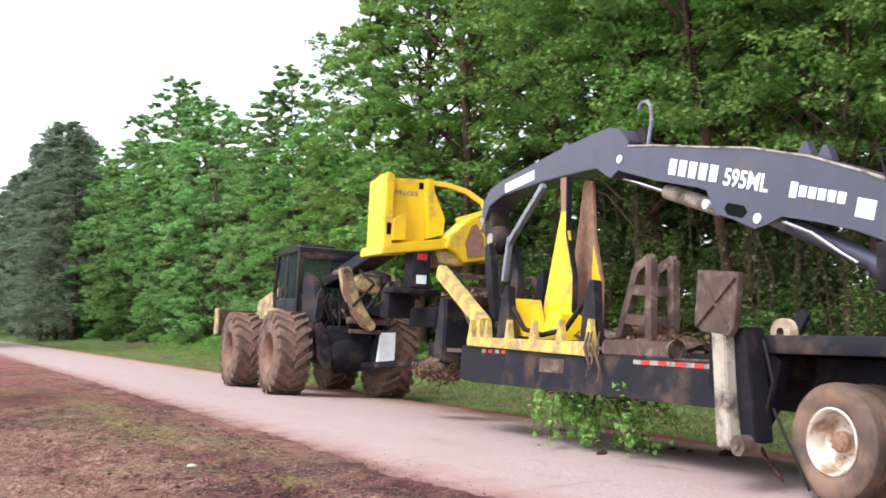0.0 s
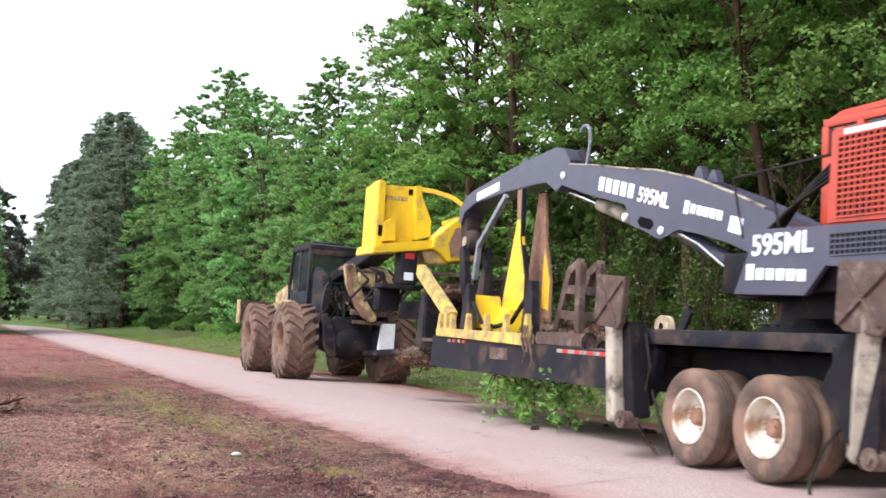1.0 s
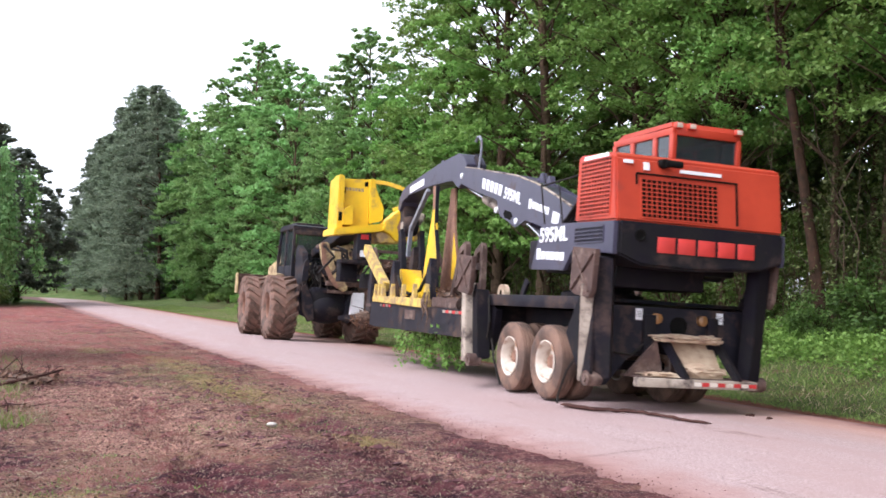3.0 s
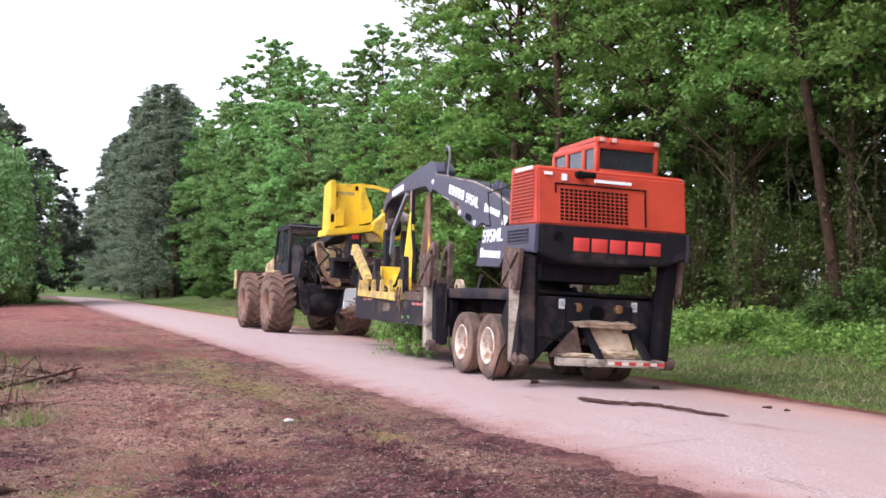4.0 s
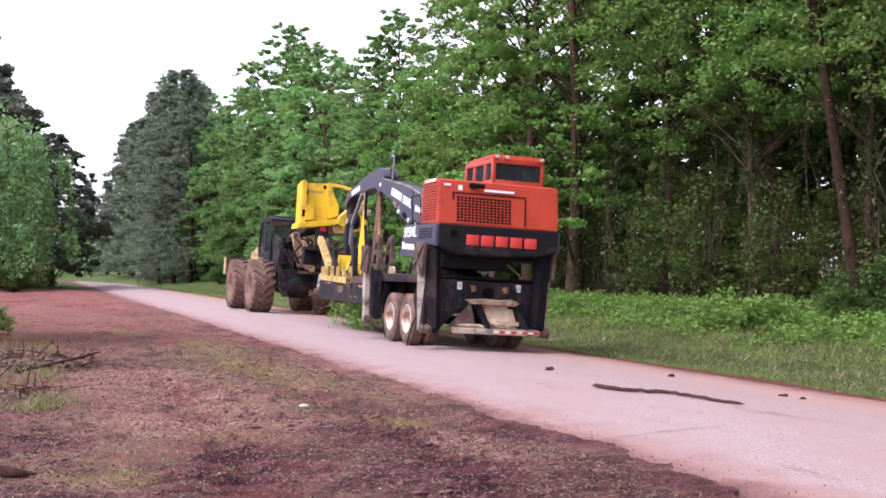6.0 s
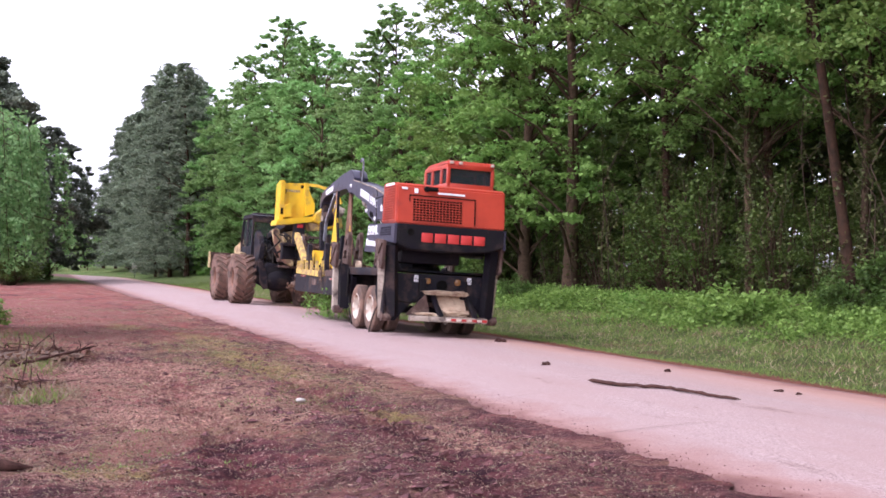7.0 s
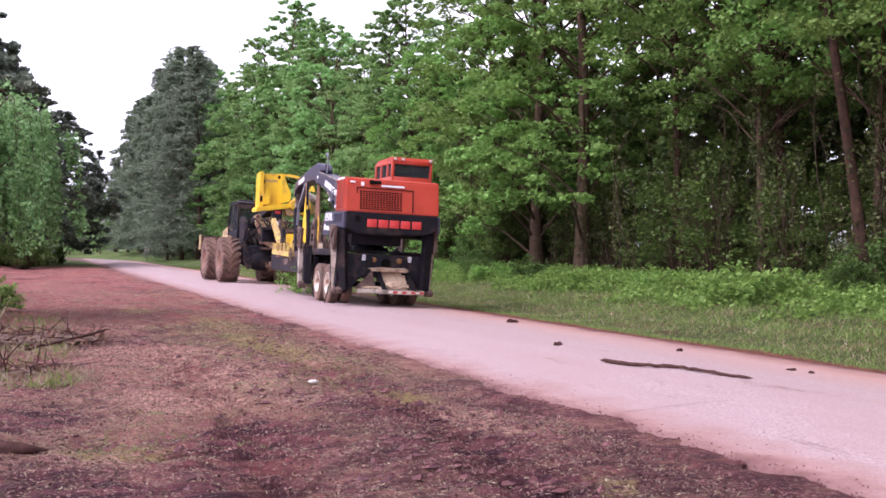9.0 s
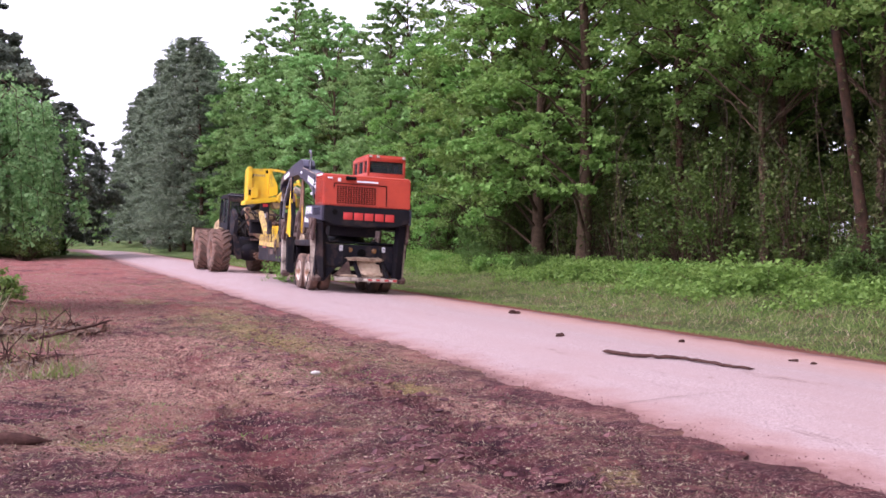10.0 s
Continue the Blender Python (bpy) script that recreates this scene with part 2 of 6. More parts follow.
    litter = mx(rg(nz(60, 3, 0.7), 0.52, 0.66), litter, (0.10, 0.06, 0.05))
    left = mx(mul(rg(nz(0.36, 6, 0.7), 0.46, 0.58), rg(nz(7, 6, 0.75), 0.42, 0.60)), soil, litter)
    # a thin green strip of grass beside the road, and dark churned mud where the wheels left it
    def band(f, a, c, soft):
        return mul(rg(f, a - soft, a + soft), rg(f, c + soft, c - soft))

    strip = mul(mul(band(sep.outputs[0], -6.2, -4.3, 0.7), band(sep.outputs[1], 5.5, 17, 2.0)), rg(nz(1.3, 6, 0.75), 0.44, 0.60))
    left = mx(strip, left, mx(rg(nz(30, 4, 0.7), 0.4, 0.6), (0.09, 0.10, 0.03), (0.24, 0.22, 0.09)))
    chaff = mul(mul(band(sep.outputs[1], 3.5, 13, 2.0), rg(nz(0.9, 6, 0.72), 0.42, 0.56)), rg(nz(11, 6, 0.8), 0.46, 0.56))
    left = mx(chaff, left, mx(rg(nz(45, 3, 0.7), 0.42, 0.6), (0.50, 0.36, 0.25), (0.25, 0.15, 0.10)))
    churn = mul(mul(band(sep.outputs[0], -5.6, -3.2, 0.5), band(sep.outputs[1], -6, 7, 1.5)), rg(nz(1.7, 7, 0.75), 0.42, 0.56))
    left = mx(mul(mul(band(sep.outputs[0], -10, -3.4, 0.6), band(sep.outputs[1], -8, 3.0, 2.0)), mul(rg(nz(1.2, 7, 0.75), 0.38, 0.54), rg(ridge, 0.36, 0.56))), left, (0.07, 0.028, 0.034))
    left = mx(churn, left, mx(rg(nz(11, 5, 0.7), 0.4, 0.6), (0.05, 0.02, 0.026), (0.13, 0.052, 0.053)))
    clay = mul(mul(rg(sep.outputs[1], 15, 22), rg(sep.outputs[0], -3.2, -5.0)), rg(nz(0.7, 6, 0.7), 0.44, 0.60))
    left = mx(clay, left, mx(rg(nz(4, 6, 0.75), 0.4, 0.6), (0.15, 0.052, 0.046), (0.40, 0.155, 0.12)))

    def blob(u, v, ru, rv):
        """A patch with a torn rim."""
        mp = n.new("ShaderNodeMapping")
        mp.inputs["Location"].default_value = (-u / ru, -v / rv, 0)
        mp.inputs["Scale"].default_value = (1 / ru, 1 / rv, 0)
        l.new(co.outputs["Object"], mp.inputs["Vector"])
        ln = n.new("ShaderNodeVectorMath")
        ln.operation = "LENGTH"
        l.new(mp.outputs[0], ln.inputs[0])
        ad = n.new("ShaderNodeMath")
        ad.operation = "MULTIPLY_ADD"
        ad.inputs[1].default_value = 2.6
        l.new(torn, ad.inputs[0])
        l.new(ln.outputs["Value"], ad.inputs[2])
        return rg(ad.outputs[0], 2.35, 1.95)

    def any_of(fs):
        out = fs[0]
        for f in fs[1:]:
            k = n.new("ShaderNodeMath")
            k.operation = "MAXIMUM"
            l.new(out, k.inputs[0])
            l.new(f, k.inputs[1])
            out = k.outputs[0]
        return out

    torn = nz(1.9, 8, 0.72)
    straw = any_of([blob(-7.1, 10.6, 1.2, 2.2), blob(-6.2, 7.2, 0.9, 1.7), blob(-7.3, 5.4, 0.7, 0.9), blob(-8.2, 2.6, 0.5, 0.5), blob(-6.0, 0.2, 0.6, 0.5), blob(-5.9, 4.9, 0.5, 0.9), blob(-4.6, 3.4, 0.45, 1.3)])
    left = mx(mul(straw, rg(nz(8, 8, 0.85), 0.44, 0.56)), left, mx(rg(nz(26, 4, 0.85), 0.44, 0.56), (0.66, 0.47, 0.33), (0.13, 0.06, 0.055)))
    green = any_of([blob(-5.0, 17.0, 0.55, 3.2), blob(-5.0, 11.8, 0.6, 2.4), blob(-4.75, 5.4, 0.4, 0.8), blob(-4.9, 0.7, 0.35, 0.4), blob(-8.0, 2.9, 0.5, 0.4), blob(-6.2, 22, 0.5, 1.5)])
    left = mx(mul(green, rg(nz(7, 8, 0.85), 0.42, 0.56)), left, mx(rg(nz(30, 4, 0.8), 0.42, 0.58), (0.13, 0.145, 0.04), (0.42, 0.36, 0.15)))
    mud_at = any_of([blob(-5.55, 4.2, 0.5, 0.8), blob(-5.3, 2.3, 0.75, 0.9), blob(-7.8, 1.1, 0.8, 0.7), blob(-8.9, 4.6, 0.8, 0.7), blob(-5.3, 0.9, 0.5, 0.8), blob(-7.0, 0.2, 1.4, 0.6), blob(-4.75, 6.7, 0.35, 1.0), blob(-6.8, 3.3, 0.6, 0.9)])
    left = mx(mul(mud_at, rg(nz(7, 6, 0.75), 0.30, 0.50)), left, mx(rg(ridge, 0.44, 0.58), (0.17, 0.07, 0.075), (0.045, 0.019, 0.027)))
    red = any_of([blob(-8.0, 36, 2.2, 9), blob(-8.7, 15.4, 0.8, 1.4), blob(-6.4, 29, 1.4, 5), blob(-7.6, 20, 1.2, 3)])
    left = mx(mul(red, rg(nz(5, 6, 0.75), 0.34, 0.52)), left, mx(rg(nz(12, 5, 0.75), 0.4, 0.6), (0.32, 0.155, 0.125), (0.21, 0.10, 0.085)))
    left = mx(mul(rg(nz(23, 5, 0.85), 0.58, 0.64), rg(nz(1.1, 5, 0.7), 0.40, 0.58)), left, (0.05, 0.024, 0.026))
    left = mx(mul(rg(nz(31, 5, 0.9), 0.555, 0.60), rg(nz(1.4, 5, 0.7), 0.62, 0.42)), left, (0.62, 0.46, 0.36))
    iron = n.new("ShaderNodeMix")
    iron.data_type, iron.blend_type = "RGBA", "MULTIPLY"
    iron.inputs[0].default_value, iron.inputs[7].default_value = 1.0, (1.36, 1.11, 1.18, 1)
    l.new(left, iron.inputs[6])
    left = iron.outputs[2]
    turf = mx(rg(nz(6, 5, 0.7), 0.35, 0.65), (0.055, 0.08, 0.022), (0.13, 0.14, 0.05))
    turf = mx(rg(nz(0.8, 6, 0.7), 0.50, 0.64), turf, (0.18, 0.10, 0.06))
    edge = n.new("ShaderNodeMath")
    edge.operation = "MULTIPLY_ADD"
    l.new(nz(0.8, 5), edge.inputs[0])
    edge.inputs[1].default_value = 1.6
    l.new(sep.outputs[0], edge.inputs[2])
    left = mx(rg(sep.outputs[0], 0.5, 1.0), left, mx(rg(nz(8, 5, 0.7), 0.4, 0.6), (0.34, 0.13, 0.085), (0.22, 0.085, 0.06)))
    out = mx(rg(edge.outputs[0], 3.55, 3.85), left, turf)
    floor_in = mx(rg(nz(3, 5), 0.4, 0.6), (0.10, 0.065, 0.04), (0.06, 0.075, 0.025))
    out = mx(rg(edge.outputs[0], 10.5, 12.5), out, floor_in)
    far = mx(rg(nz(0.5, 4), 0.4, 0.6), (0.08, 0.14, 0.035), (0.15, 0.18, 0.06))
    out = mx(rg(sep.outputs[1], 75, 95), out, far)
    l.new(out, b.inputs["Base Color"])
    bp = n.new("ShaderNodeBump")
    bp.inputs["Strength"].default_value, bp.inputs["Distance"].default_value = 1.0, 0.18
    hsum = n.new("ShaderNodeMath")
    hsum.operation = "ADD"
    l.new(nz(11, 10, 0.85), hsum.inputs[0])
    l.new(ridge, hsum.inputs[1])
    l.new(hsum.outputs[0], bp.inputs["Height"])
    l.new(bp.outputs[0], b.inputs["Normal"])
    return m


def road_mat():
    """Old grey-pink asphalt dusted with red clay, stronger at its edges and between the tracks."""
    m = bpy.data.materials.new("dusty_asphalt")
    m.use_nodes = True
    n, l = m.node_tree.nodes, m.node_tree.links
    b = n["Principled BSDF"]
    b.inputs["Roughness"].default_value = 0.8
    b.inputs["Specular IOR Level"].default_value = 0.35
    co = n.new("ShaderNodeTexCoord")
    st = n.new("ShaderNodeMapping")
    st.inputs["Scale"].default_value = (1.0, 0.18, 1.0)
    l.new(co.outputs["Object"], st.inputs["Vector"])

    def nz(s, d=6.0, r=0.62, v=None):
        t = n.new("ShaderNodeTexNoise")
        t.inputs["Scale"].default_value, t.inputs["Detail"].default_value, t.inputs["Roughness"].default_value = s, d, r
        l.new(v or co.outputs["Object"], t.inputs["Vector"])
        return t.outputs["Fac"]

    def rg(f, a, c):
        r = n.new("ShaderNodeMapRange")
        r.inputs["From Min"].default_value, r.inputs["From Max"].default_value = a, c
        l.new(f, r.inputs["Value"])
        return r.outputs["Result"]

    def mx(f, a, c):
        x = n.new("ShaderNodeMix")
        x.data_type = "RGBA"
        l.new(f, x.inputs[0])
        for key, v in ((6, a), (7, c)):
            if hasattr(v, "default_value"):
                l.new(v, x.inputs[key])
            else:
                x.inputs[key].default_value = (*v, 1)
        return x.outputs[2]

    base = mx(rg(nz(38, 5, 0.8), 0.38, 0.62), (0.215, 0.147, 0.142), (0.47, 0.35, 0.335))
    base = mx(rg(nz(1.3, 6, 0.65, st.outputs[0]), 0.42, 0.66), base, (0.33, 0.225, 0.21))
    base = mx(rg(nz(2.4, 7, 0.7, st.outputs[0]), 0.60, 0.74), base, (0.17, 0.10, 0.088))
    sep = n.new("ShaderNodeSeparateXYZ")
    l.new(co.outputs["Object"], sep.inputs[0])
    rd = n.new("ShaderNodeMath")
    rd.operation = "MULTIPLY_ADD"
    rd.inputs[1].default_value = 3.0
    l.new(nz(0.9, 6, 0.65, st.outputs[0]), rd.inputs[0])
    l.new(sep.outputs[0], rd.inputs[2])
    base = mx(rg(rd.outputs[0], 1.3, 3.9), base, (0.40, 0.215, 0.16))
    base = mx(rg(nz(5.5, 7, 0.8, st.outputs[0]), 0.62, 0.70), base, (0.20, 0.115, 0.095))
    base = mx(rg(nz(60, 4, 0.85), 0.60, 0.66), base, (0.56, 0.45, 0.43))
    off = n.new("ShaderNodeMath")
    off.operation = "ADD"
    off.inputs[1].default_value = 0.75
    l.new(sep.outputs[0], off.inputs[0])
    ab = n.new("ShaderNodeMath")
    ab.operation = "ABSOLUTE"
    l.new(off.outputs[0], ab.inputs[0])
    ed = n.new("ShaderNodeMath")
    ed.operation = "MULTIPLY_ADD"
    ed.inputs[1].default_value = 1.2
    l.new(nz(1.5, 6), ed.inputs[0])
    l.new(ab.outputs[0], ed.inputs[2])
    base = mx(rg(ed.outputs[0], 2.5, 3.3), base, (0.27, 0.135, 0.115))
    base = mx(rg(ed.outputs[0], 3.0, 3.45), base, (0.12, 0.055, 0.05))
    l.new(base, b.inputs["Base Color"])
    bp = n.new("ShaderNodeBump")
    bp.inputs["Strength"].default_value, bp.inputs["Distance"].default_value = 0.5, 0.008
    l.new(nz(90, 4, 0.7), bp.inputs["Height"])
    l.new(bp.outputs[0], b.inputs["Normal"])
    return m


M_GROUND, M_ROAD = ground_mat(), road_mat()


# ---- mesh helpers ----
def box(bm, centre, size, rot=(0, 0, 0), bevel=0.0):
    m = pose(*centre, *rot) @ Matrix.Diagonal((*size, 1))
    g = bmesh.ops.create_cube(bm, size=1.0, matrix=m)
    if bevel:
        es = list({e for v in g["verts"] for e in v.link_edges})
        bmesh.ops.bevel(bm, geom=es, offset=bevel, segments=2, affect="EDGES", profile=0.5)
    return g["verts"]


def rod(bm, a, b, r, r2=None, n=10):
    a, b = Vector(a), Vector(b)
    d = b - a
    m = Matrix.Translation((a + b) / 2) @ d.to_track_quat("Z", "Y").to_matrix().to_4x4()
    return bmesh.ops.create_cone(bm, cap_ends=True, segments=n, radius1=r, radius2=r if r2 is None else r2, depth=d.length, matrix=m)["verts"]


def beam(bm, a, b, w, h, bevel=0.0):
    """A square bar from a to b, w wide across and h high."""
    a, b = Vector(a), Vector(b)
    d = b - a
    m = Matrix.Translation((a + b) / 2) @ d.to_track_quat("Y", "Z").to_matrix().to_4x4() @ Matrix.Diagonal((w, d.length, h, 1))
    g = bmesh.ops.create_cube(bm, size=1.0, matrix=m)
    if bevel:
        bmesh.ops.bevel(bm, geom=list({e for v in g["verts"] for e in v.link_edges}), offset=bevel, segments=2, affect="EDGES")


def plate(bm, pts, a, b, axis=0, bevel=0.0):
    """A flat outline drawn out between a and b along an axis (0: outline in y, z; 1: in x, z; 2: in x, y)."""
    def at(p, k):
        q = list(p)
        q.insert(axis, k)
        return q
    lo, hi = [bm.verts.new(at(p, a)) for p in pts], [bm.verts.new(at(p, b)) for p in pts]
    fs = [bm.faces.new(lo), bm.faces.new(hi[::-1])]
    for i in range(len(pts)):
        j = (i + 1) % len(pts)
        fs.append(bm.faces.new((lo[j], lo[i], hi[i], hi[j])))
    bmesh.ops.recalc_face_normals(bm, faces=fs)
    if bevel:
        es = list({e for v in lo + hi for e in v.link_edges})
        bmesh.ops.bevel(bm, geom=es, offset=bevel, segments=2, affect="EDGES")


def lathe(bm, profile, n=32):
    """Turns (x, r) pairs about the x axis."""
    rings = []
    for i in range(n):
        a = 2 * math.pi * i / n
        rings.append([bm.verts.new((x, r * math.cos(a), r * math.sin(a))) for x, r in profile])
    for i in range(n):
        p, q = rings[i], rings[(i + 1) % n]
        for k in range(len(profile) - 1):
            bm.faces.new((p[k], p[k + 1], q[k + 1], q[k]))


def pipe(bm, pts, r, n=6):
    for a, b in zip(pts, pts[1:]):
        rod(bm, a, b, r, n=n)


def smooth_by_angle(me, deg=35):
    me.polygons.foreach_set("use_smooth", [True] * len(me.polygons))
    me.set_sharp_from_angle(angle=radians(deg))


def link_mesh(name, bm, material, parent=None, label="", at=None, smooth=True):
    me = bpy.data.meshes.new(name)
    bm.normal_update()
    bm.to_mesh(me)
    bm.free()
    if smooth:
        smooth_by_angle(me)
    me.materials.append(material)
    ob = new(name, me)
    if parent:
        ob.parent = parent
    if at is not None:
        ob.matrix_basis = at
    if label:
        ob["label"] = label
    return ob


def part(name, bm, material, parent, label="", at=None):
    return link_mesh(name, bm, material, parent, label, at)


def B():
    return bmesh.new()


def raw(name, verts, faces, material, smooth=False):
    me = bpy.data.meshes.new(name)
    me.from_pydata(np.asarray(verts).tolist(), [], np.asarray(faces).tolist())
    me.materials.append(material)
    if smooth:
        me.polygons.foreach_set("use_smooth", [True] * len(me.polygons))
    return me


def lettering(text, size, material, parent, m, label="", name="lettering"):
    cu = bpy.data.curves.new(name, "FONT")
    cu.body, cu.size, cu.extrude, cu.offset = text, size, 0.004, size * 0.02
    tmp = bpy.data.objects.new(name, cu)
    scene.collection.objects.link(tmp)
    me = bpy.data.meshes.new_from_object(tmp.evaluated_get(bpy.context.evaluated_depsgraph_get()))
    bpy.data.objects.remove(tmp)
    me.materials.append(material)
    ob = new(name, me)
    ob.parent, ob.matrix_basis = parent, m
    if label:
        ob["label"] = label
    return ob


# ---- ground and road: u across the road to the right, s along it ----
ROADWAY = pose(4.98, 9.23, 0, 0, 0, 26.31)
LEFT, RIGHT, CROWN = -3.55, 2.15, -0.85
FALL = math.tan(radians(BANK))


def bend(s):
    return -0.004 * max(0.0, s - 112) ** 2


def road_z(u):
    return -FALL * u if u > CROWN else -FALL * CROWN + 0.05 * (u - CROWN)


def ground_z(u, s):
    b = bend(min(s, 190))
    v = u - b
    if LEFT <= v <= RIGHT:
        return road_z(v) - 0.06
    if v < LEFT:
        d = LEFT - v
        z = road_z(LEFT) - 0.03 + 0.05 * min(d, 2)
        w = min(1, d / 1.2)
        z += w * (0.09 * noise.noise((u * 0.35, s * 0.35, 3.1)) + 0.045 * noise.noise((u * 1.3, s * 1.3, 7.7)) + 0.03 * noise.noise((u * 3.5, s * 3.5, 1.7)))
        z += w * (0.034 * noise.noise((u * 6, s * 6, 5.2)) + 0.07 * abs(noise.noise((u * 2.2, s * 2.2, 8.8))) - 0.02)
        for c in (-5.35, -7.1):  # cleated wheel tracks
            e = (v - c - 0.35 * math.sin(s * 0.22)) / 0.34
            if abs(e) < 2 and -4 < s < 13:
                f = math.exp(-e * e) * w
                z += f * (-0.07 + 0.06 * math.sin(2 * math.pi * (s / 0.30 + 0.5 * abs(e))))
        z += 0.5 * min(1, max(0, (-u - 9.5) / 6)) * min(1, max(0, (s - 8) / 10))
        return z
    d = v - RIGHT
    z = road_z(RIGHT) - 0.03 - 0.10 * min(1, d / 1.5)
    z += 0.85 * min(1, max(0, (d - 1.6) / 7)) ** 1.3
    w = min(1, d / 1.5)
    return z + w * (0.07 * noise.noise((u * 0.5, s * 0.5, 9.1)) + 0.03 * noise.noise((u * 2.0, s * 2.0, 4.4)))


def place(u, s, dz=0.0, turn=0.0):
    """A pose standing on the ground."""
    return ROADWAY @ pose(u, s, ground_z(u, s) + dz, 0, 0, turn)


def spaced(lo, hi, near, step, grow):
    out, x, k = [], near[0], step
    while x < near[1]:
        out.append(x)
        x += step
    up, k = [], step
    while x < hi:
        up.append(x)
        k *= grow
        x += k
    dn, x, k = [], near[0], step
    while x > lo:
        k *= grow
        x -= k
        dn.append(x)
    return dn[::-1] + out + up + [hi]


def build_ground():
    us, ss = spaced(-900, 900, (-11, -3.4), 0.065, 1.12), spaced(-600, 2500, (-2.5, 12), 0.065, 1.04)
    vs = [(u, s, ground_z(u, s)) for s in ss for u in us]
    w = len(us)
    fs = [(j * w + i, j * w + i + 1, (j + 1) * w + i + 1, (j + 1) * w + i) for j in range(len(ss) - 1) for i in range(w - 1)]
    ob = new("ground", raw("ground", vs, fs, M_GROUND, True))
    ob.matrix_basis = ROADWAY
    tagged(ob, "red-brown earth with straw litter and a grassy verge", "ground", kind="structure")

    us = [LEFT - 0.0, LEFT + 0.25, -2.6, -1.7, CROWN, 0, 0.9, 1.6, RIGHT - 0.2, RIGHT]
    ss = spaced(-90, 190, (-10, 60), 0.35, 1.1)
    vs = []
    for s in ss:
        for k, u in enumerate(us):
            rag = 0.0
            if k in (0, len(us) - 1):
                rag = 0.22 * noise.noise((s * 0.7, k, 0)) + 0.10 * noise.noise((s * 2.9, k, 5))
            vs.append((u + rag + bend(s), s, road_z(u) - (0.05 if k in (0, len(us) - 1) else 0)))
    w = len(us)
    fs = [(j * w + i, j * w + i + 1, (j + 1) * w + i + 1, (j + 1) * w + i) for j in range(len(ss) - 1) for i in range(w - 1)]
    ob = new("road", raw("road", vs, fs, M_ROAD, True))
    ob.matrix_basis = ROADWAY
    tagged(ob, "narrow old asphalt road dusted with red clay", "road", kind="structure")

    # soil washed and thrown over the road's left edge
    ss = [-6 + 0.11 * k for k in range(480)]
    vs = []
    for s in ss:
        out = LEFT + 0.16 + 0.30 * noise.noise((s * 0.45, 2.0, 0)) + 0.20 * noise.noise((s * 1.7, 4.0, 0)) + 0.16 * noise.noise((s * 5, 9.0, 0))
        for k in range(7):
            u = LEFT - 0.32 + (out - LEFT + 0.32) * k / 6
            base = max(road_z(max(u, LEFT)), ground_z(u, s) + 0.004) if k else ground_z(u, s) - 0.03
            lump = 0.009 + 0.03 * max(0, noise.noise((u * 4, s * 4, 6.6))) + 0.02 * noise.noise((u * 9, s * 9, 2.6))
            vs.append((u, s, base + (lump * (1 - 0.8 * k / 6) if 0 < k < 6 else -0.012)))
    fs = [(j * 7 + i, j * 7 + i + 1, j * 7 + i + 8, j * 7 + i + 7) for j in range(len(ss) - 1) for i in range(6)]
    ob = new("verge", raw("verge", vs, fs, M_GROUND, True))
    ob.matrix_basis = ROADWAY
    tagged(ob, "dark lumpy soil spilled over the asphalt's edge", "verge", kind="structure")


build_ground()


# ---- trees and plants ----
def leaves(rng, centres, radii, per, size, droop=0.0, slim=0.42):
    """Three-cornered leaves scattered in flattened clumps. Returns vertices and faces."""
    c = np.repeat(np.asarray(centres, float), per, 0)
    r = np.repeat(np.asarray(radii, float), per, 0)
    n = len(c)
    d = rng.normal(size=(n, 3))
    d /= np.linalg.norm(d, axis=1)[:, None]
    k = rng.random(n)[:, None] ** 0.45
    p = c + d * r * k
    a = rng.normal(size=(n, 3))
    a[:, 2] = a[:, 2] * 0.45 - droop
    a += 0.8 * d * [1, 1, 0.2]
    a /= np.linalg.norm(a, axis=1)[:, None]
    q = rng.normal(size=(n, 3)) * 0.55 + [0, 0, 0.8]
    b = np.cross(q, a)
    b /= np.linalg.norm(b, axis=1)[:, None] + 1e-9
    s = size * (0.6 + 0.8 * rng.random(n))[:, None]
    v = np.stack([p - a * s * 0.5, p + a * s * 0.3 + b * s * slim, p + a * s * 0.3 - b * s * slim], 1).reshape(-1, 3)
    return v, np.arange(3 * n).reshape(-1, 3)


def limb(vs, fs, pts, radii, n=6):
    base = len(vs)
    for i, (p, r) in enumerate(zip(pts, radii)):
        p = Vector(p)
        d = (Vector(pts[min(i + 1, len(pts) - 1)]) - Vector(pts[max(i - 1, 0)])).normalized()
        x = d.cross(Vector((0.3, 1, 0.1))).normalized()
        y = d.cross(x)
        for k in range(n):
            t = 2 * math.pi * k / n
            vs.append(tuple(p + r * (x * math.cos(t) + y * math.sin(t))))
    for i in range(len(pts) - 1):
        for k in range(n):
            a, b = base + i * n + k, base + i * n + (k + 1) % n
            fs.append((a, b, b + n, a + n))


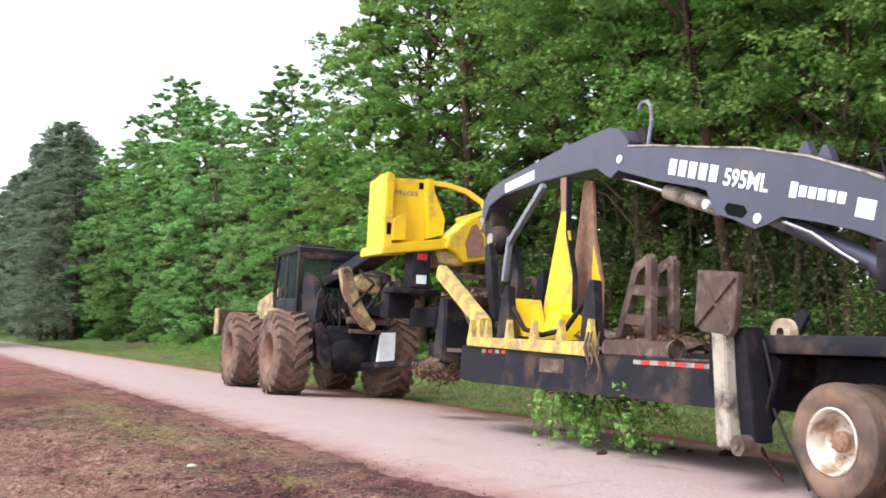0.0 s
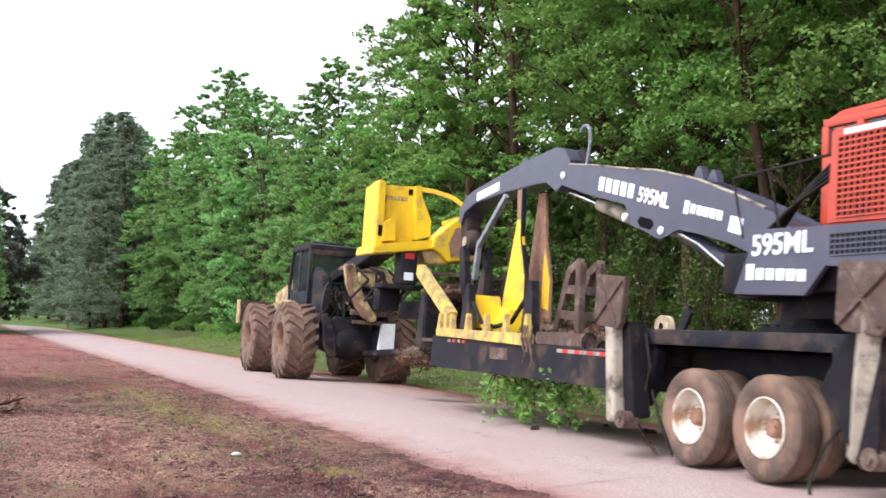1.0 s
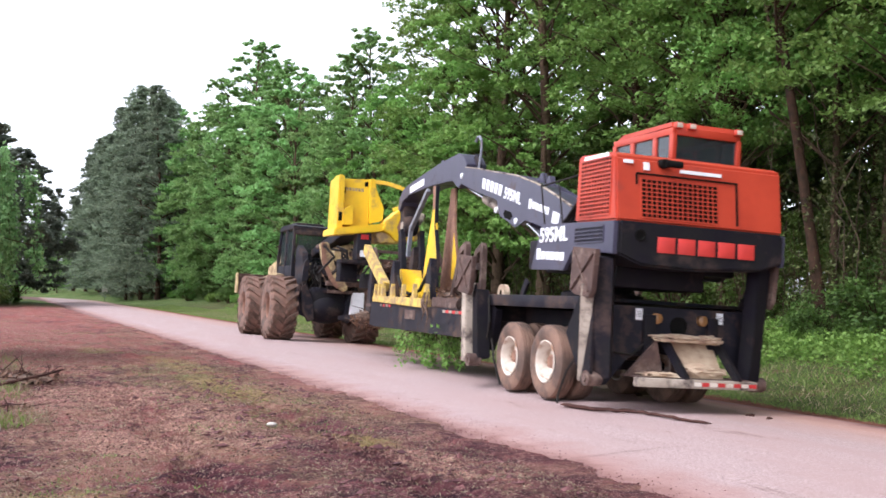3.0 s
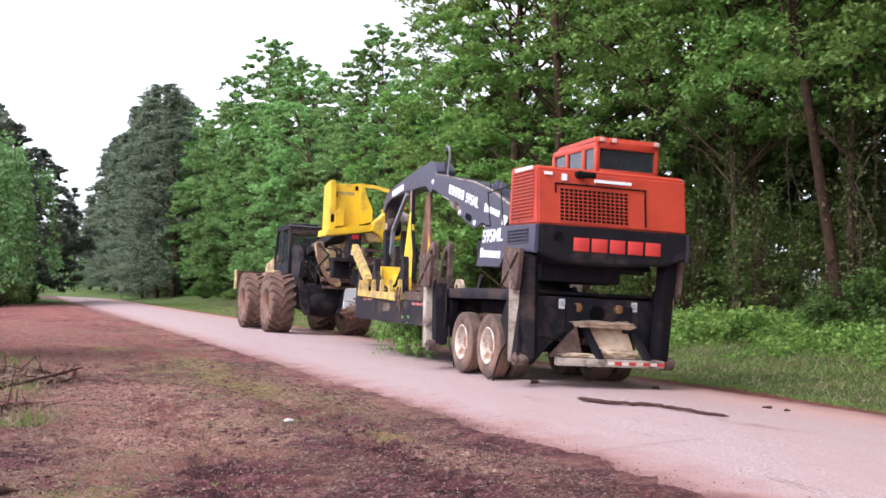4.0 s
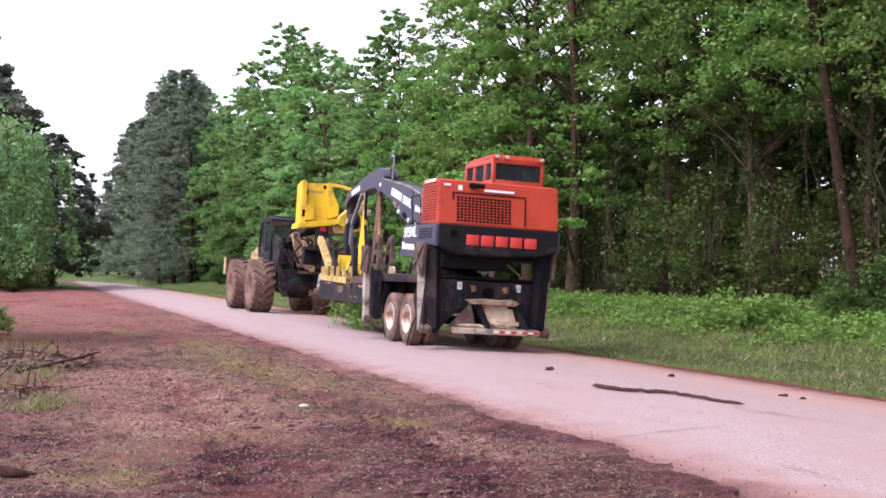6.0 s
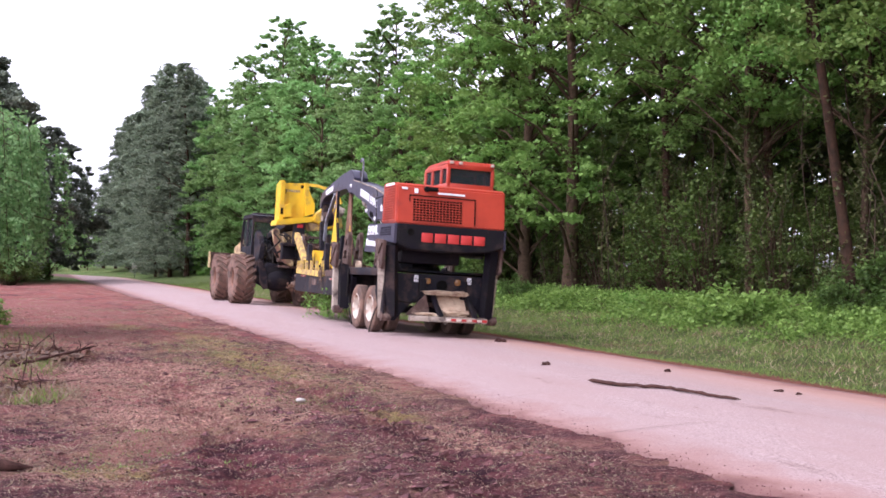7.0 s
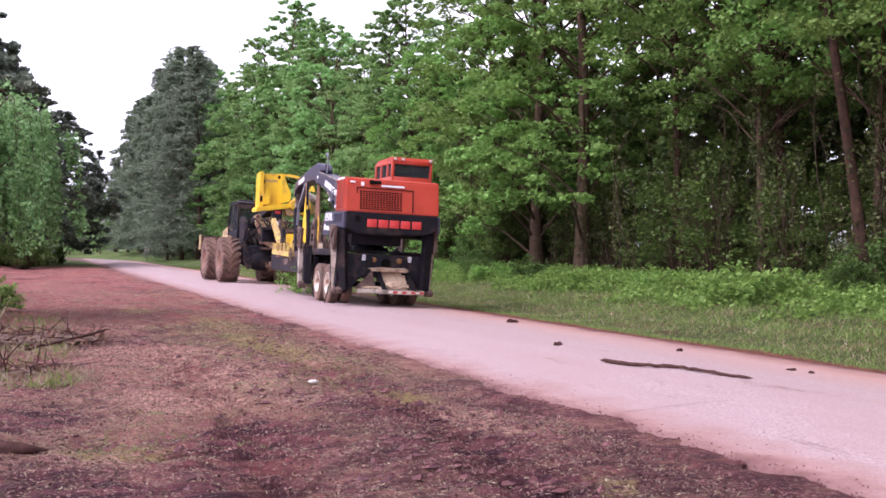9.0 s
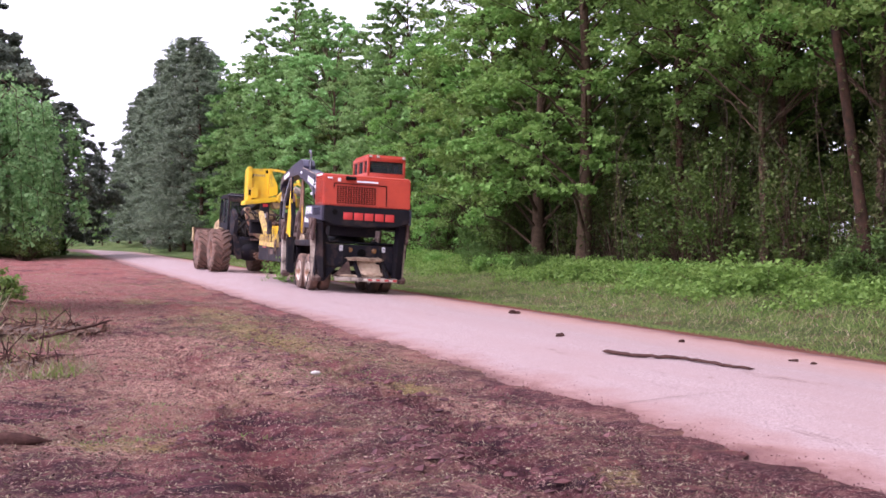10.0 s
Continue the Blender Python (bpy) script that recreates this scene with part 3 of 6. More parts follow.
def make_tree(seed, h, spread, low, boughs, per, size, leaf, bark, label, lean=0.0, pine=False, fork=0.55, category="tree", name="tree", thick=1.0, droop=0.15, sprays=6, ivy=0):
    """A tapered trunk with boughs; each bough ends in a drooping fan of small leafy sprays."""
    rng = np.random.default_rng(seed)
    tree = new(name)
    tree.empty_display_size = 0.5
    vs, fs = [], []
    r0 = (0.011 * h + 0.06) * thick
    trunk = []
    for i in range(9):
        f = i / 8
        trunk.append((lean * h * f * (1.25 - 0.4 * f) + 0.2 * math.sin(5 * f + seed) * f * 2, 0.2 * math.cos(4 * f + seed) * f * 2, -0.3 + (h * 0.93 + 0.3) * f))
    limb(vs, fs, trunk, [r0 * (1.35 if i == 0 else 1) * (1 - 0.9 * i / 8) + 0.015 for i in range(9)], 8)

    def stem_at(f):
        j = min(7, int(f * 8))
        return Vector(trunk[j]).lerp(Vector(trunk[j + 1]), f * 8 - j if f < 1 else 1)

    cs, rs = [], []
    for i in range(boughs):
        f = low + (1 - low) * ((i + rng.random()) / boughs)
        top = (f - low) / (1 - low)
        if pine:
            reach = spread * min(1, 1.35 * (1.03 - top)) ** 0.85 * (0.3 + 0.7 * rng.random())
        else:
            reach = spread * (math.sin(math.pi * min(1, 0.18 + 0.80 * top)) ** 0.7) * (0.35 + 0.75 * rng.random() ** 0.5)
        ang = rng.random() * 2 * math.pi
        z = f * h
        base = stem_at(f)
        out = Vector((math.cos(ang), math.sin(ang), 0))
        side = Vector((-out.y, out.x, 0))
        c = Vector((base.x, base.y, z)) + out * reach + Vector((0, 0, 0.25 * reach * (rng.random() - 0.3)))
        fan = (0.55 + 0.6 * rng.random()) * (0.26 * spread + 0.25) * (1.12 - 0.5 * top)
        for k in range(sprays):
            d, w = rng.uniform(-1.1, 0.9), rng.uniform(-1, 1)
            p = c + out * (d * fan) + side * (w * fan) + Vector((0, 0, -0.22 * fan * (d + abs(w)) + 0.18 * fan * rng.normal()))
            q = fan * rng.uniform(0.22, 0.5)
            cs.append(tuple(p))
            rs.append((q, q, q * (0.6 if pine else 0.5)))
        if i % 2 == 0:
            s = Vector((base.x, base.y, max(0.3, z - (0.15 if pine else fork) * reach - 0.3)))
            mid = s.lerp(c, 0.5) + Vector((0, 0, 0.12 * reach))
            limb(vs, fs, [tuple(s), tuple(mid), tuple(c)], [0.2 * r0 + 0.02, 0.12 * r0 + 0.015, 0.01], 4)
    ob = new("trunk", raw("trunk", vs, fs, bark, True))
    ob.parent = tree
    v, f = leaves(rng, cs, rs, per, size, droop, 0.09 if pine else 0.42)
    ob = new("crown", raw("crown", v, f, leaf))
    ob.parent = tree
    if ivy:
        cs = [tuple(stem_at(rng.uniform(0.02, low + 0.1)) + Vector((rng.normal() * 0.16, rng.normal() * 0.16, 0))) for k in range(ivy)]
        q = rng.uniform(0.12, 0.34, ivy)
        v, f = leaves(rng, cs, np.stack([q, q, q * 2.2], 1), 45, 0.10, 0.6)
        ob = new("ivy", raw("ivy", v, f, M_CREEPER))
        ob.parent = tree
        ob["label"] = "olive creeper climbing the trunk"
    return tagged(tree, label, category)


def make_weeping_tree(seed, label):
    """A small tree whose arching twigs hang down in curtains of narrow leaves."""
    rng = np.random.default_rng(seed)
    tree = new("weeping_tree")
    vs, fs, cs = [], [], []
    limb(vs, fs, [(0, 0, -0.2), (0.1, 0.05, 1.5), (0.0, 0.1, 3.0), (0.1, 0, 4.4)], [0.11, 0.09, 0.07, 0.03], 8)
    for k in range(130):
        a, z, reach = rng.random() * 6.28, rng.uniform(2.2, 4.5), rng.uniform(0.5, 2.5)
        o = np.array([math.cos(a), math.sin(a), 0])
        rise, drop = rng.uniform(0.2, 0.8), rng.uniform(0.4, 1.5)
        p0, p1 = np.array([0.05, 0.05, z - 0.4]), o * reach * 0.6 + [0, 0, z + rise]
        p2 = o * reach + [0, 0, z + rise * 0.4]
        p3 = o * (reach + 0.15) + [0, 0, max(rng.uniform(1.3, 2.1), z - drop)]
        limb(vs, fs, [tuple(p0), tuple(p1), tuple(p2), tuple(p3)], [0.022, 0.014, 0.009, 0.004], 4)
        for f in np.linspace(0.1, 1, 11):
            cs.append(p2 + (p3 - p2) * f + rng.normal(size=3) * 0.05)
        for f in (0.35, 0.6, 0.85):
            cs.append(p1 + (p2 - p1) * f + rng.normal(size=3) * 0.08)
    ob = new("trunk", raw("trunk", vs, fs, M_BARK, True))
    ob.parent = tree
    v, f = leaves(rng, cs, np.full((len(cs), 3), 0.19), 15, 0.13, 0.9, 0.27)
    ob = new("crown", raw("crown", v, f, M_DROOP))
    ob.parent = tree
    return tagged(tree, label, "tree")


def make_bush(seed, h, spread, clumps, per, size, leaf, label, name="shrub", category="shrub", droop=0.1):
    rng = np.random.default_rng(seed)
    bush = new(name)
    vs, fs, cs, rs = [], [], [], []
    for i in range(clumps):
        a, k = rng.random() * 6.28, rng.random() ** 0.6
        z = h * (0.15 + 0.8 * rng.random()) * (1 - 0.45 * k)
        c = (spread * k * math.cos(a), spread * k * math.sin(a), z)
        rad = 0.22 * spread + 0.12 * h * rng.random()
        cs.append(c)
        rs.append((rad, rad, rad * 0.7))
        limb(vs, fs, [(c[0] * 0.15, c[1] * 0.15, -0.1), (c[0] * 0.5, c[1] * 0.5, z * 0.6), c], [0.025, 0.016, 0.006], 4)
    ob = new("woody_base", raw("woody_base", vs, fs, M_BARK, True))
    ob.parent, ob["kind"] = bush, "stuff"
    v, f = leaves(rng, cs, rs, per, size, droop)
    ob = new("foliage", raw("foliage", v, f, leaf))
    ob.parent = bush
    return tagged(bush, label, category)


def plant_woods():
    rng = random.Random(5)
    near = [make_tree(11, 21, 4.2, 0.10, 100, 50, 0.185, M_LEAF, M_BARK, "tall leafy broadleaf tree in fresh green at the wood's edge", thick=0.8),
            make_tree(12, 18, 4.8, 0.06, 96, 52, 0.185, M_LEAF, M_BARK, "spreading bright green broadleaf tree with low boughs", thick=0.8),
            make_tree(13, 22, 3.8, 0.12, 96, 50, 0.18, M_LEAF, M_BARK, "slender tall broadleaf tree with layered foliage", thick=0.8),
            make_tree(14, 17, 4.0, 0.05, 92, 50, 0.18, M_LEAF, M_BARK, "young broadleaf tree leafy down to the ground", thick=0.8)]
    # far trees, whose leaf colour carries the painted haze
    far = [make_tree(15, 19, 4.6, 0.05, 84, 40, 0.25, M_POPLAR_HAZED, M_BARK, "haze-paled poplar with layered drooping boughs", thick=0.7),
           make_tree(16, 21, 4.2, 0.08, 84, 40, 0.25, M_POPLAR_HAZED, M_BARK, "tall haze-paled poplar beyond the machines", thick=0.7),
           make_tree(17, 17, 4.8, 0.03, 84, 40, 0.25, M_POPLAR_HAZED, M_BARK, "broad haze-paled poplar leafy to the ground", thick=0.7)]
    bare = [make_tree(21, 22, 4.4, 0.32, 92, 54, 0.155, M_LEAF, M_PINEBARK, "tall forest tree with a bare brown trunk", lean=-0.05, thick=0.46, ivy=40),
            make_tree(22, 20, 4.8, 0.28, 92, 54, 0.155, M_LEAF, M_BARK, "forest tree with creeper-clad trunk and dense crown", thick=0.42, ivy=60),
            make_tree(23, 21, 4.0, 0.26, 90, 54, 0.155, M_LEAF, M_BARK, "vine-hung forest tree with a thin trunk", lean=0.04, thick=0.36, ivy=70),
            make_tree(24, 20, 4.4, 0.40, 90, 54, 0.155, M_LEAF, M_PINEBARK, "leaning reddish-brown forest tree with a bare trunk", lean=0.11, thick=0.50, ivy=12)]
    # inner trees use the leaf colour with shade painted in
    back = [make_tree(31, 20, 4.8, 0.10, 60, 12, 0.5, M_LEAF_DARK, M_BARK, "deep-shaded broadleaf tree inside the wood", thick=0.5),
            make_tree(32, 22, 4.4, 0.14, 60, 12, 0.5, M_LEAF_DARK, M_PINEBARK, "tall tree with shade-darkened leaves standing inside the wood", thick=0.5),
            make_tree(33, 18, 5.0, 0.05, 64, 12, 0.5, M_LEAF_DARK, M_BARK, "dense tree with shade-darkened leaves inside the wood", thick=0.5)]
    pines = [make_tree(41, 22, 4.4, 0.05, 110, 26, 0.62, M_PINE, M_PINEBARK, "tall dark green pine", pine=True, category="pine tree", name="pine_tree", thick=0.7),
             make_tree(42, 19, 4.4, 0.03, 110, 26, 0.62, M_PINE, M_PINEBARK, "broad dark pine beyond the bend of the road", pine=True, category="pine tree", name="pine_tree", thick=0.7)]
    oaks = [make_tree(43, 15, 4.6, 0.10, 100, 70, 0.30, M_OAK, M_BARK, "dark rounded oak on the far side of the road", name="oak_tree", category="oak tree", sprays=7)]
    kinds = {"near": near, "far": far, "bare": bare, "back": back, "pine": pines, "oak": oaks}
    used = set()

    def put(kind, u, s, scale=1.0, which=None, turn=None):
        ob = kinds[kind][rng.randrange(len(kinds[kind])) if which is None else which]
        m = place(u, s, 0, rng.uniform(0, 360) if turn is None else turn)
        if ob.name not in used:
            used.add(ob.name)
            ob.matrix_basis = m
        else:
            ob = copy_thing(ob, m)
        ob.scale = (scale, scale, scale * rng.uniform(0.92, 1.08))
        ob["group"] = "trees of the roadside wood" if u > 0 else "trees across the road"

    # the wood's edge; trees below s = -14 are unseen, added to block light
    s = -40.0
    while s < 150:
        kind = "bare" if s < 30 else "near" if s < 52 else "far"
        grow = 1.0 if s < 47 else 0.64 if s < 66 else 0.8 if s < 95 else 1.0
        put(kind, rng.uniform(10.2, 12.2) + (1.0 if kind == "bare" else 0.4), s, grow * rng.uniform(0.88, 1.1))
        s += rng.uniform(3.4, 5.0)
    # a leaning brown trunk and its neighbours at the clearing
    put("bare", 10.2, 15.1, 1.0, 3, 139)
    put("bare", 11.2, 12.6, 0.9, 1)
    put("bare", 12.6, 22.5, 0.9, 2)
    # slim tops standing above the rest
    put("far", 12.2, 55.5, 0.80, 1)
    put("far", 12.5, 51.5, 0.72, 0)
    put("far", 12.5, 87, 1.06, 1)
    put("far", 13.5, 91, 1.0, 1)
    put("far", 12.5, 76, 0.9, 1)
    # its depth; here too unseen trees below s = -14 are added for shade
    for u0 in (14.6, 18, 22.5, 28, 37):
        s = -46.0
        while s < 150:
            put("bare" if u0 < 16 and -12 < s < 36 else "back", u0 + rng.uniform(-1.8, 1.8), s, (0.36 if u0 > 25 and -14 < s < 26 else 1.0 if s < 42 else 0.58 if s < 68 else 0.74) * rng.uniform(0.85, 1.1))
            s += rng.uniform(4.4, 6.2)
    # the far end and the left side
    for u, s, k, w in ((7.5, 112, 1.0, 0), (9.5, 120, 1.1, 1), (6.5, 127, 1.0, 0), (8.5, 137, 1.12, 0), (6.0, 146, 1.1, 1), (6.6, 150, 0.95, 1), (6.2, 136, 0.85, 0), (5.4, 122, 0.62, 1), (6.0, 162, 1.0, 0), (-2, 178, 0.5, 0), (8.5, 168, 1.2, 1), (9, 160, 1.1, 0), (-8, 196, 0.5, 1), (14, 175, 1.15, 0), (1, 200, 0.5, 0), (-14, 205, 0.6, 1), (-20, 200, 1.1, 0), (8, 190, 1.2, 1), (-27, 190, 1.0, 1), (-34, 205, 1.1, 0), (20, 185, 1.2, 0), (5, 150, 0.95, 1), (10, 140, 1.0, 0), (4.5, 168, 0.85, 0), (3, 174, 0.72, 1), (0.5, 178, 0.58, 0), (6.5, 118, 0.9, 1)):
        put("pine", u, s, 1.1 * k, w)
    for kind, u, s, k in (("oak", -10.0, 84, 0.95), ("oak", -12.2, 88, 1.15), ("oak", -16, 92, 1.35), ("oak", -14.0, 82, 1.25), ("oak", -18, 84, 1.4), ("oak", -12.5, 98, 0.95), ("pine", -20, 98, 1.05), ("oak", -15, 114, 1.2), ("pine", -26, 112, 1.0), ("oak", -19, 76, 0.9), ("oak", -24, 90, 1.0), ("oak", -6.6, 95, 0.86)):
        put(kind, u, s, k)
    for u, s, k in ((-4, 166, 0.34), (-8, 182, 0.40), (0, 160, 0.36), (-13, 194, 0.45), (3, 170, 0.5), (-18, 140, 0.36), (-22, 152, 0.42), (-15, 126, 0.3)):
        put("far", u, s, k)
    for k in range(13):
        put("oak", -52 + 4.6 * k, 222 + 9 * math.sin(2.1 * k), 0.62 + 0.16 * math.sin(3.3 * k))


def plant_shrubs():
    rng = random.Random(8)
    kinds = [make_bush(51, 1.9, 1.2, 40, 75, 0.11, M_SHRUB, "leafy green shrub at the foot of the wood"),
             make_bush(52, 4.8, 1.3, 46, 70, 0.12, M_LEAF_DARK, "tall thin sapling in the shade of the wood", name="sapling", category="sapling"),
             make_bush(53, 0.9, 1.3, 26, 70, 0.12, M_WEED, "low bramble with light green leaves", name="bramble", category="bramble")]
    first = {0, 1, 2}
    s = -12.0
    while s < 110:
        for u0 in (9.0, 11.2, 14.0):
            k = rng.choice((0, 2, 2, 2)) if u0 < 10 else rng.choice((1, 1, 0)) if u0 < 13 else 1
            m = place(u0 + rng.uniform(-0.8, 0.8), s + rng.uniform(-1, 1), 0, rng.uniform(0, 360))
            if k in first:
                first.discard(k)
                ob = kinds[k]
                ob.matrix_basis = m
            else:
                ob = copy_thing(kinds[k], m)
            sc = rng.uniform(0.55, 1.2) * (0.62 if u0 < 10 and s < 16 else 1)
            ob.scale = (sc, sc, sc)
            ob["group"] = "shrubs along the wood"
        s += rng.uniform(1.9, 3.2) * (1 if s < 50 else 1.6)
    # undergrowth below the oaks across the road and at the far bend
    for k in range(34):
        u, s = (rng.uniform(-21, -8.5), rng.uniform(72, 104)) if k < 22 else (rng.uniform(-16, -8), rng.uniform(128, 150))
        ob = copy_thing(kinds[0], place(u, s, 0, rng.uniform(0, 360)))
        sc = rng.uniform(1.1, 2.0)
        ob.scale = (1.3 * sc, 1.3 * sc, sc)
        ob["group"] = "shrubs across the road"


def plant_grass():
    rng = np.random.default_rng(3)

    def blades(n, us, ss, h, lean, name, material, label, keep=None):
        u, s = rng.uniform(*us, n), ss[0] + (ss[1] - ss[0]) * rng.random(n) ** 1.5
        if keep:
            ok = np.array([keep(a, b) for a, b in zip(u, s)])
            u, s = u[ok], s[ok]
        n = len(u)
        z = np.array([ground_z(a, b) for a, b in zip(u, s)]) - 0.01
        p = np.stack([u, s, z], 1)
        ang = rng.random(n) * 6.28
        hh = h * (0.5 + rng.random(n))
        side = np.stack([np.cos(ang), np.sin(ang), 0 * ang], 1) * (0.005 + 0.036 * hh)[:, None]
        tip = p + np.stack([rng.normal(size=n) * lean * hh, rng.normal(size=n) * lean * hh, hh], 1)
        v = np.stack([p - side, p + side, tip], 1).reshape(-1, 3)
        ob = new(name, raw(name, v, np.arange(3 * n).reshape(-1, 3), material))
        ob.matrix_basis = ROADWAY
        tagged(ob, label, "grass", kind="stuff")

    blades(90000, (2.62, 5.8), (-12, 90), 0.065, 0.8, "grass", M_GRASS, "short rough grass on the road's verge")
    blades(11000, (3.3, 7.2), (-12, 70), 0.10, 0.9, "dry_bank_grass", M_STRAW, "dry straw-coloured grass on the bank")
    blades(44000, (5.2, 9.8), (-12, 70), 0.13, 0.8, "tall_grass", M_GRASS, "tall uneven grass on the bank")

    def patch(u, s):
        if -6.6 < u < -4.0 and 6 < s < 17:
            return noise.noise((u * 0.9, s * 0.9, 11.0)) > -0.1
        return noise.noise((u * 0.45, s * 0.45, 11.0)) + 0.4 * noise.noise((u * 1.7, s * 1.7, 2.0)) > 0.2

    blades(34000, (-12, LEFT - 0.15), (-3, 45), 0.035, 1.4, "thin_grass", M_STRAW, "thin patchy straw and grass on bare earth", patch)
    blades(20000, (-9, LEFT - 0.6), (3, 45), 0.035, 0.9, "green_tufts", M_GRASS, "small green grass tufts on bare earth", lambda u, s: patch(u, s) and ((-6.6 < u < -4.0 and 6 < s < 17) or noise.noise((u * 0.6, s * 0.6, 31.0)) > 0.1))

    blades(4200, (-11.5, -7.9), (6.8, 18.5), 0.14, 0.9, "rank_grass", M_STRAW, "rank dry grass among dead brush", lambda u, s: noise.noise((u * 0.8, s * 0.8, 21.0)) > -0.05)
    blades(3200, (-11.5, -8.1), (6.8, 21), 0.13, 0.8, "rank_green_grass", M_GRASS, "rank green grass among dead brush", lambda u, s: noise.noise((u * 0.9, s * 0.9, 25.0)) > 0.05)

    blades(5200, (-13.5, -9.3), (9.5, 24), 0.34, 0.5, "rank_weeds", M_STRAW, "tall dry weeds at the clearing's rim", lambda u, s: noise.noise((u * 0.7, s * 0.7, 51.0)) > -0.1)
    blades(4200, (-13.5, -9.3), (9.5, 24), 0.30, 0.5, "rank_green_weeds", M_SHRUB, "tall green weeds at the clearing's rim", lambda u, s: noise.noise((u * 0.7, s * 0.7, 57.0)) > -0.1)

    # broad-leaved weeds on the bank
    n = 4600
    u, s = 5.4 + 5.2 * rng.random(n) ** 0.55, -10 + 80 * rng.random(n) ** 1.6
    ok = np.array([noise.noise((a * 0.5, b * 0.35, 61.0)) + 0.35 * (a - 7.2) > -0.25 for a, b in zip(u, s)])
    u, s = u[ok], s[ok]
    n = len(u)
    cs = np.stack([u, s, [ground_z(a, b) + 0.12 for a, b in zip(u, s)]], 1)
    k = rng.uniform(0.15, 0.42, n)
    v, f = leaves(rng, cs, np.stack([k, k, k * 0.9], 1), 34, 0.10, 0.0)
    ob = new("weeds", raw("weeds", v, f, M_WEED))
    ob.matrix_basis = ROADWAY
    tagged(ob, "bright green broad-leaved weeds covering the bank", "weeds", kind="stuff")


def scatter_chips():
    """Chips of bark, dead leaves and pale stones strewn over the trampled earth."""
    rng = np.random.default_rng(12)
    for name, n, size, material, label in (("bark_chips", 44000, 0.026, M_DEBRIS, "brown bark chips trodden into the earth"), ("straw_litter", 90000, 0.044, M_STRAW, "pale straw and leaf litter on the earth"), ("mud_crumbs", 30000, 0.03, M_LOG, "dark crumbs of mud on the earth")):
        u = rng.uniform(-13, LEFT + 0.1, n)
        s = -3.5 + 38 * rng.random(n) ** 1.7
        cs = np.stack([u, s, [ground_z(a, b) + 0.012 for a, b in zip(u, s)]], 1)
        v, f = leaves(rng, cs, np.full((n, 3), 0.012), 1, size, 0.0, 0.07 if name == "straw_litter" else 0.3)
        ob = new(name, raw(name, v, f, material))
        ob.matrix_basis = ROADWAY
        tagged(ob, label, "litter", kind="stuff")

    # earth crumbs thrown on to the road's edge
    n = 3600
    s = -6 + 42 * rng.random(n) ** 1.5
    u = LEFT + 0.05 + rng.exponential(0.15, n)
    ok = u < 1.0
    u, s = u[ok], s[ok]
    cs = np.stack([u, s, [road_z(a) + 0.008 for a in u]], 1)
    v, f = leaves(rng, cs, np.full((len(cs), 3), 0.004), 1, 0.018, 0.0, 0.4)
    ob = new("road_crumbs", raw("road_crumbs", v, f, M_CLOD))
    ob.matrix_basis = ROADWAY
    tagged(ob, "red-brown crumbs of earth on the asphalt's edge", "litter", kind="stuff")

    # clods of churned earth
    n = 7000
    u = np.concatenate([rng.uniform(-6.3, LEFT + 0.05, n // 2), rng.uniform(-11.5, LEFT, n - n // 2)])
    s = -3.2 + 20 * rng.random(n) ** 1.8
    ok = np.array([noise.noise((a * 0.8, b * 0.8, 41.0)) + 0.5 * noise.noise((a * 2.5, b * 2.5, 43.0)) > -0.02 for a, b in zip(u, s)])
    u, s = u[ok], s[ok]
    n = len(u)
    cs = np.stack([u, s, [ground_z(a, b) for a, b in zip(u, s)]], 1)
    corner = np.array([(1, 0, 0), (0, 1, 0), (-1, 0, 0), (0, -1, 0), (0.2, 0.1, 1), (0, 0, -1)], float)
    k = 0.012 + 0.04 * rng.random(n) ** 2.5
    v = cs[:, None] + (corner[None] + rng.normal(size=(n, 6, 3)) * 0.28) * (k[:, None] * [1.5, 0.8, 0.6])[:, None]
    tri = np.array([(0, 1, 4), (1, 2, 4), (2, 3, 4), (3, 0, 4), (1, 0, 5), (2, 1, 5), (3, 2, 5), (0, 3, 5)])
    f = (tri[None] + 6 * np.arange(n)[:, None, None]).reshape(-1, 3)
    ob = new("earth_clods", raw("earth_clods", v.reshape(-1, 3), f, M_CLOD))
    ob.matrix_basis = ROADWAY
    tagged(ob, "dark red clods of churned earth", "earth", kind="stuff")


def crack_road():
    for pts in (((0.43, 10.84), (1.01, 11.22), (1.82, 11.6)), ((-1.35, 12.99), (-0.63, 13.48), (0.13, 14.2)), ((-10.25, 34.11), (-7.45, 30.19))):
        vs, fs, fine = [], [], []
        for p, q in zip(pts, pts[1:]):
            for k in range(10):
                fine.append(Vector(p).lerp(Vector(q), k / 10))
        for i, p in enumerate(fine):
            p = p + 0.05 * Vector((noise.noise((p.x * 3, p.y * 3, 1)), noise.noise((p.x * 3, p.y * 3, 6))))
            q = ROADWAY.inverted() @ Vector((p.x, p.y, 0))
            w = 0.009 * (0.4 + abs(noise.noise((i * 0.7, 3, 2))) * 1.8)
            for d in (-w, w):
                vs.append((p.x, p.y + d, road_z(q.x) + 0.006))
        for i in range(len(fine) - 1):
            fs.append((2 * i, 2 * i + 2, 2 * i + 3, 2 * i + 1))
        ob = new("road_crack", raw("road_crack", vs, fs, M_CRACK))
        tagged(ob, "thin dark crack in the asphalt", "crack", kind="structure")


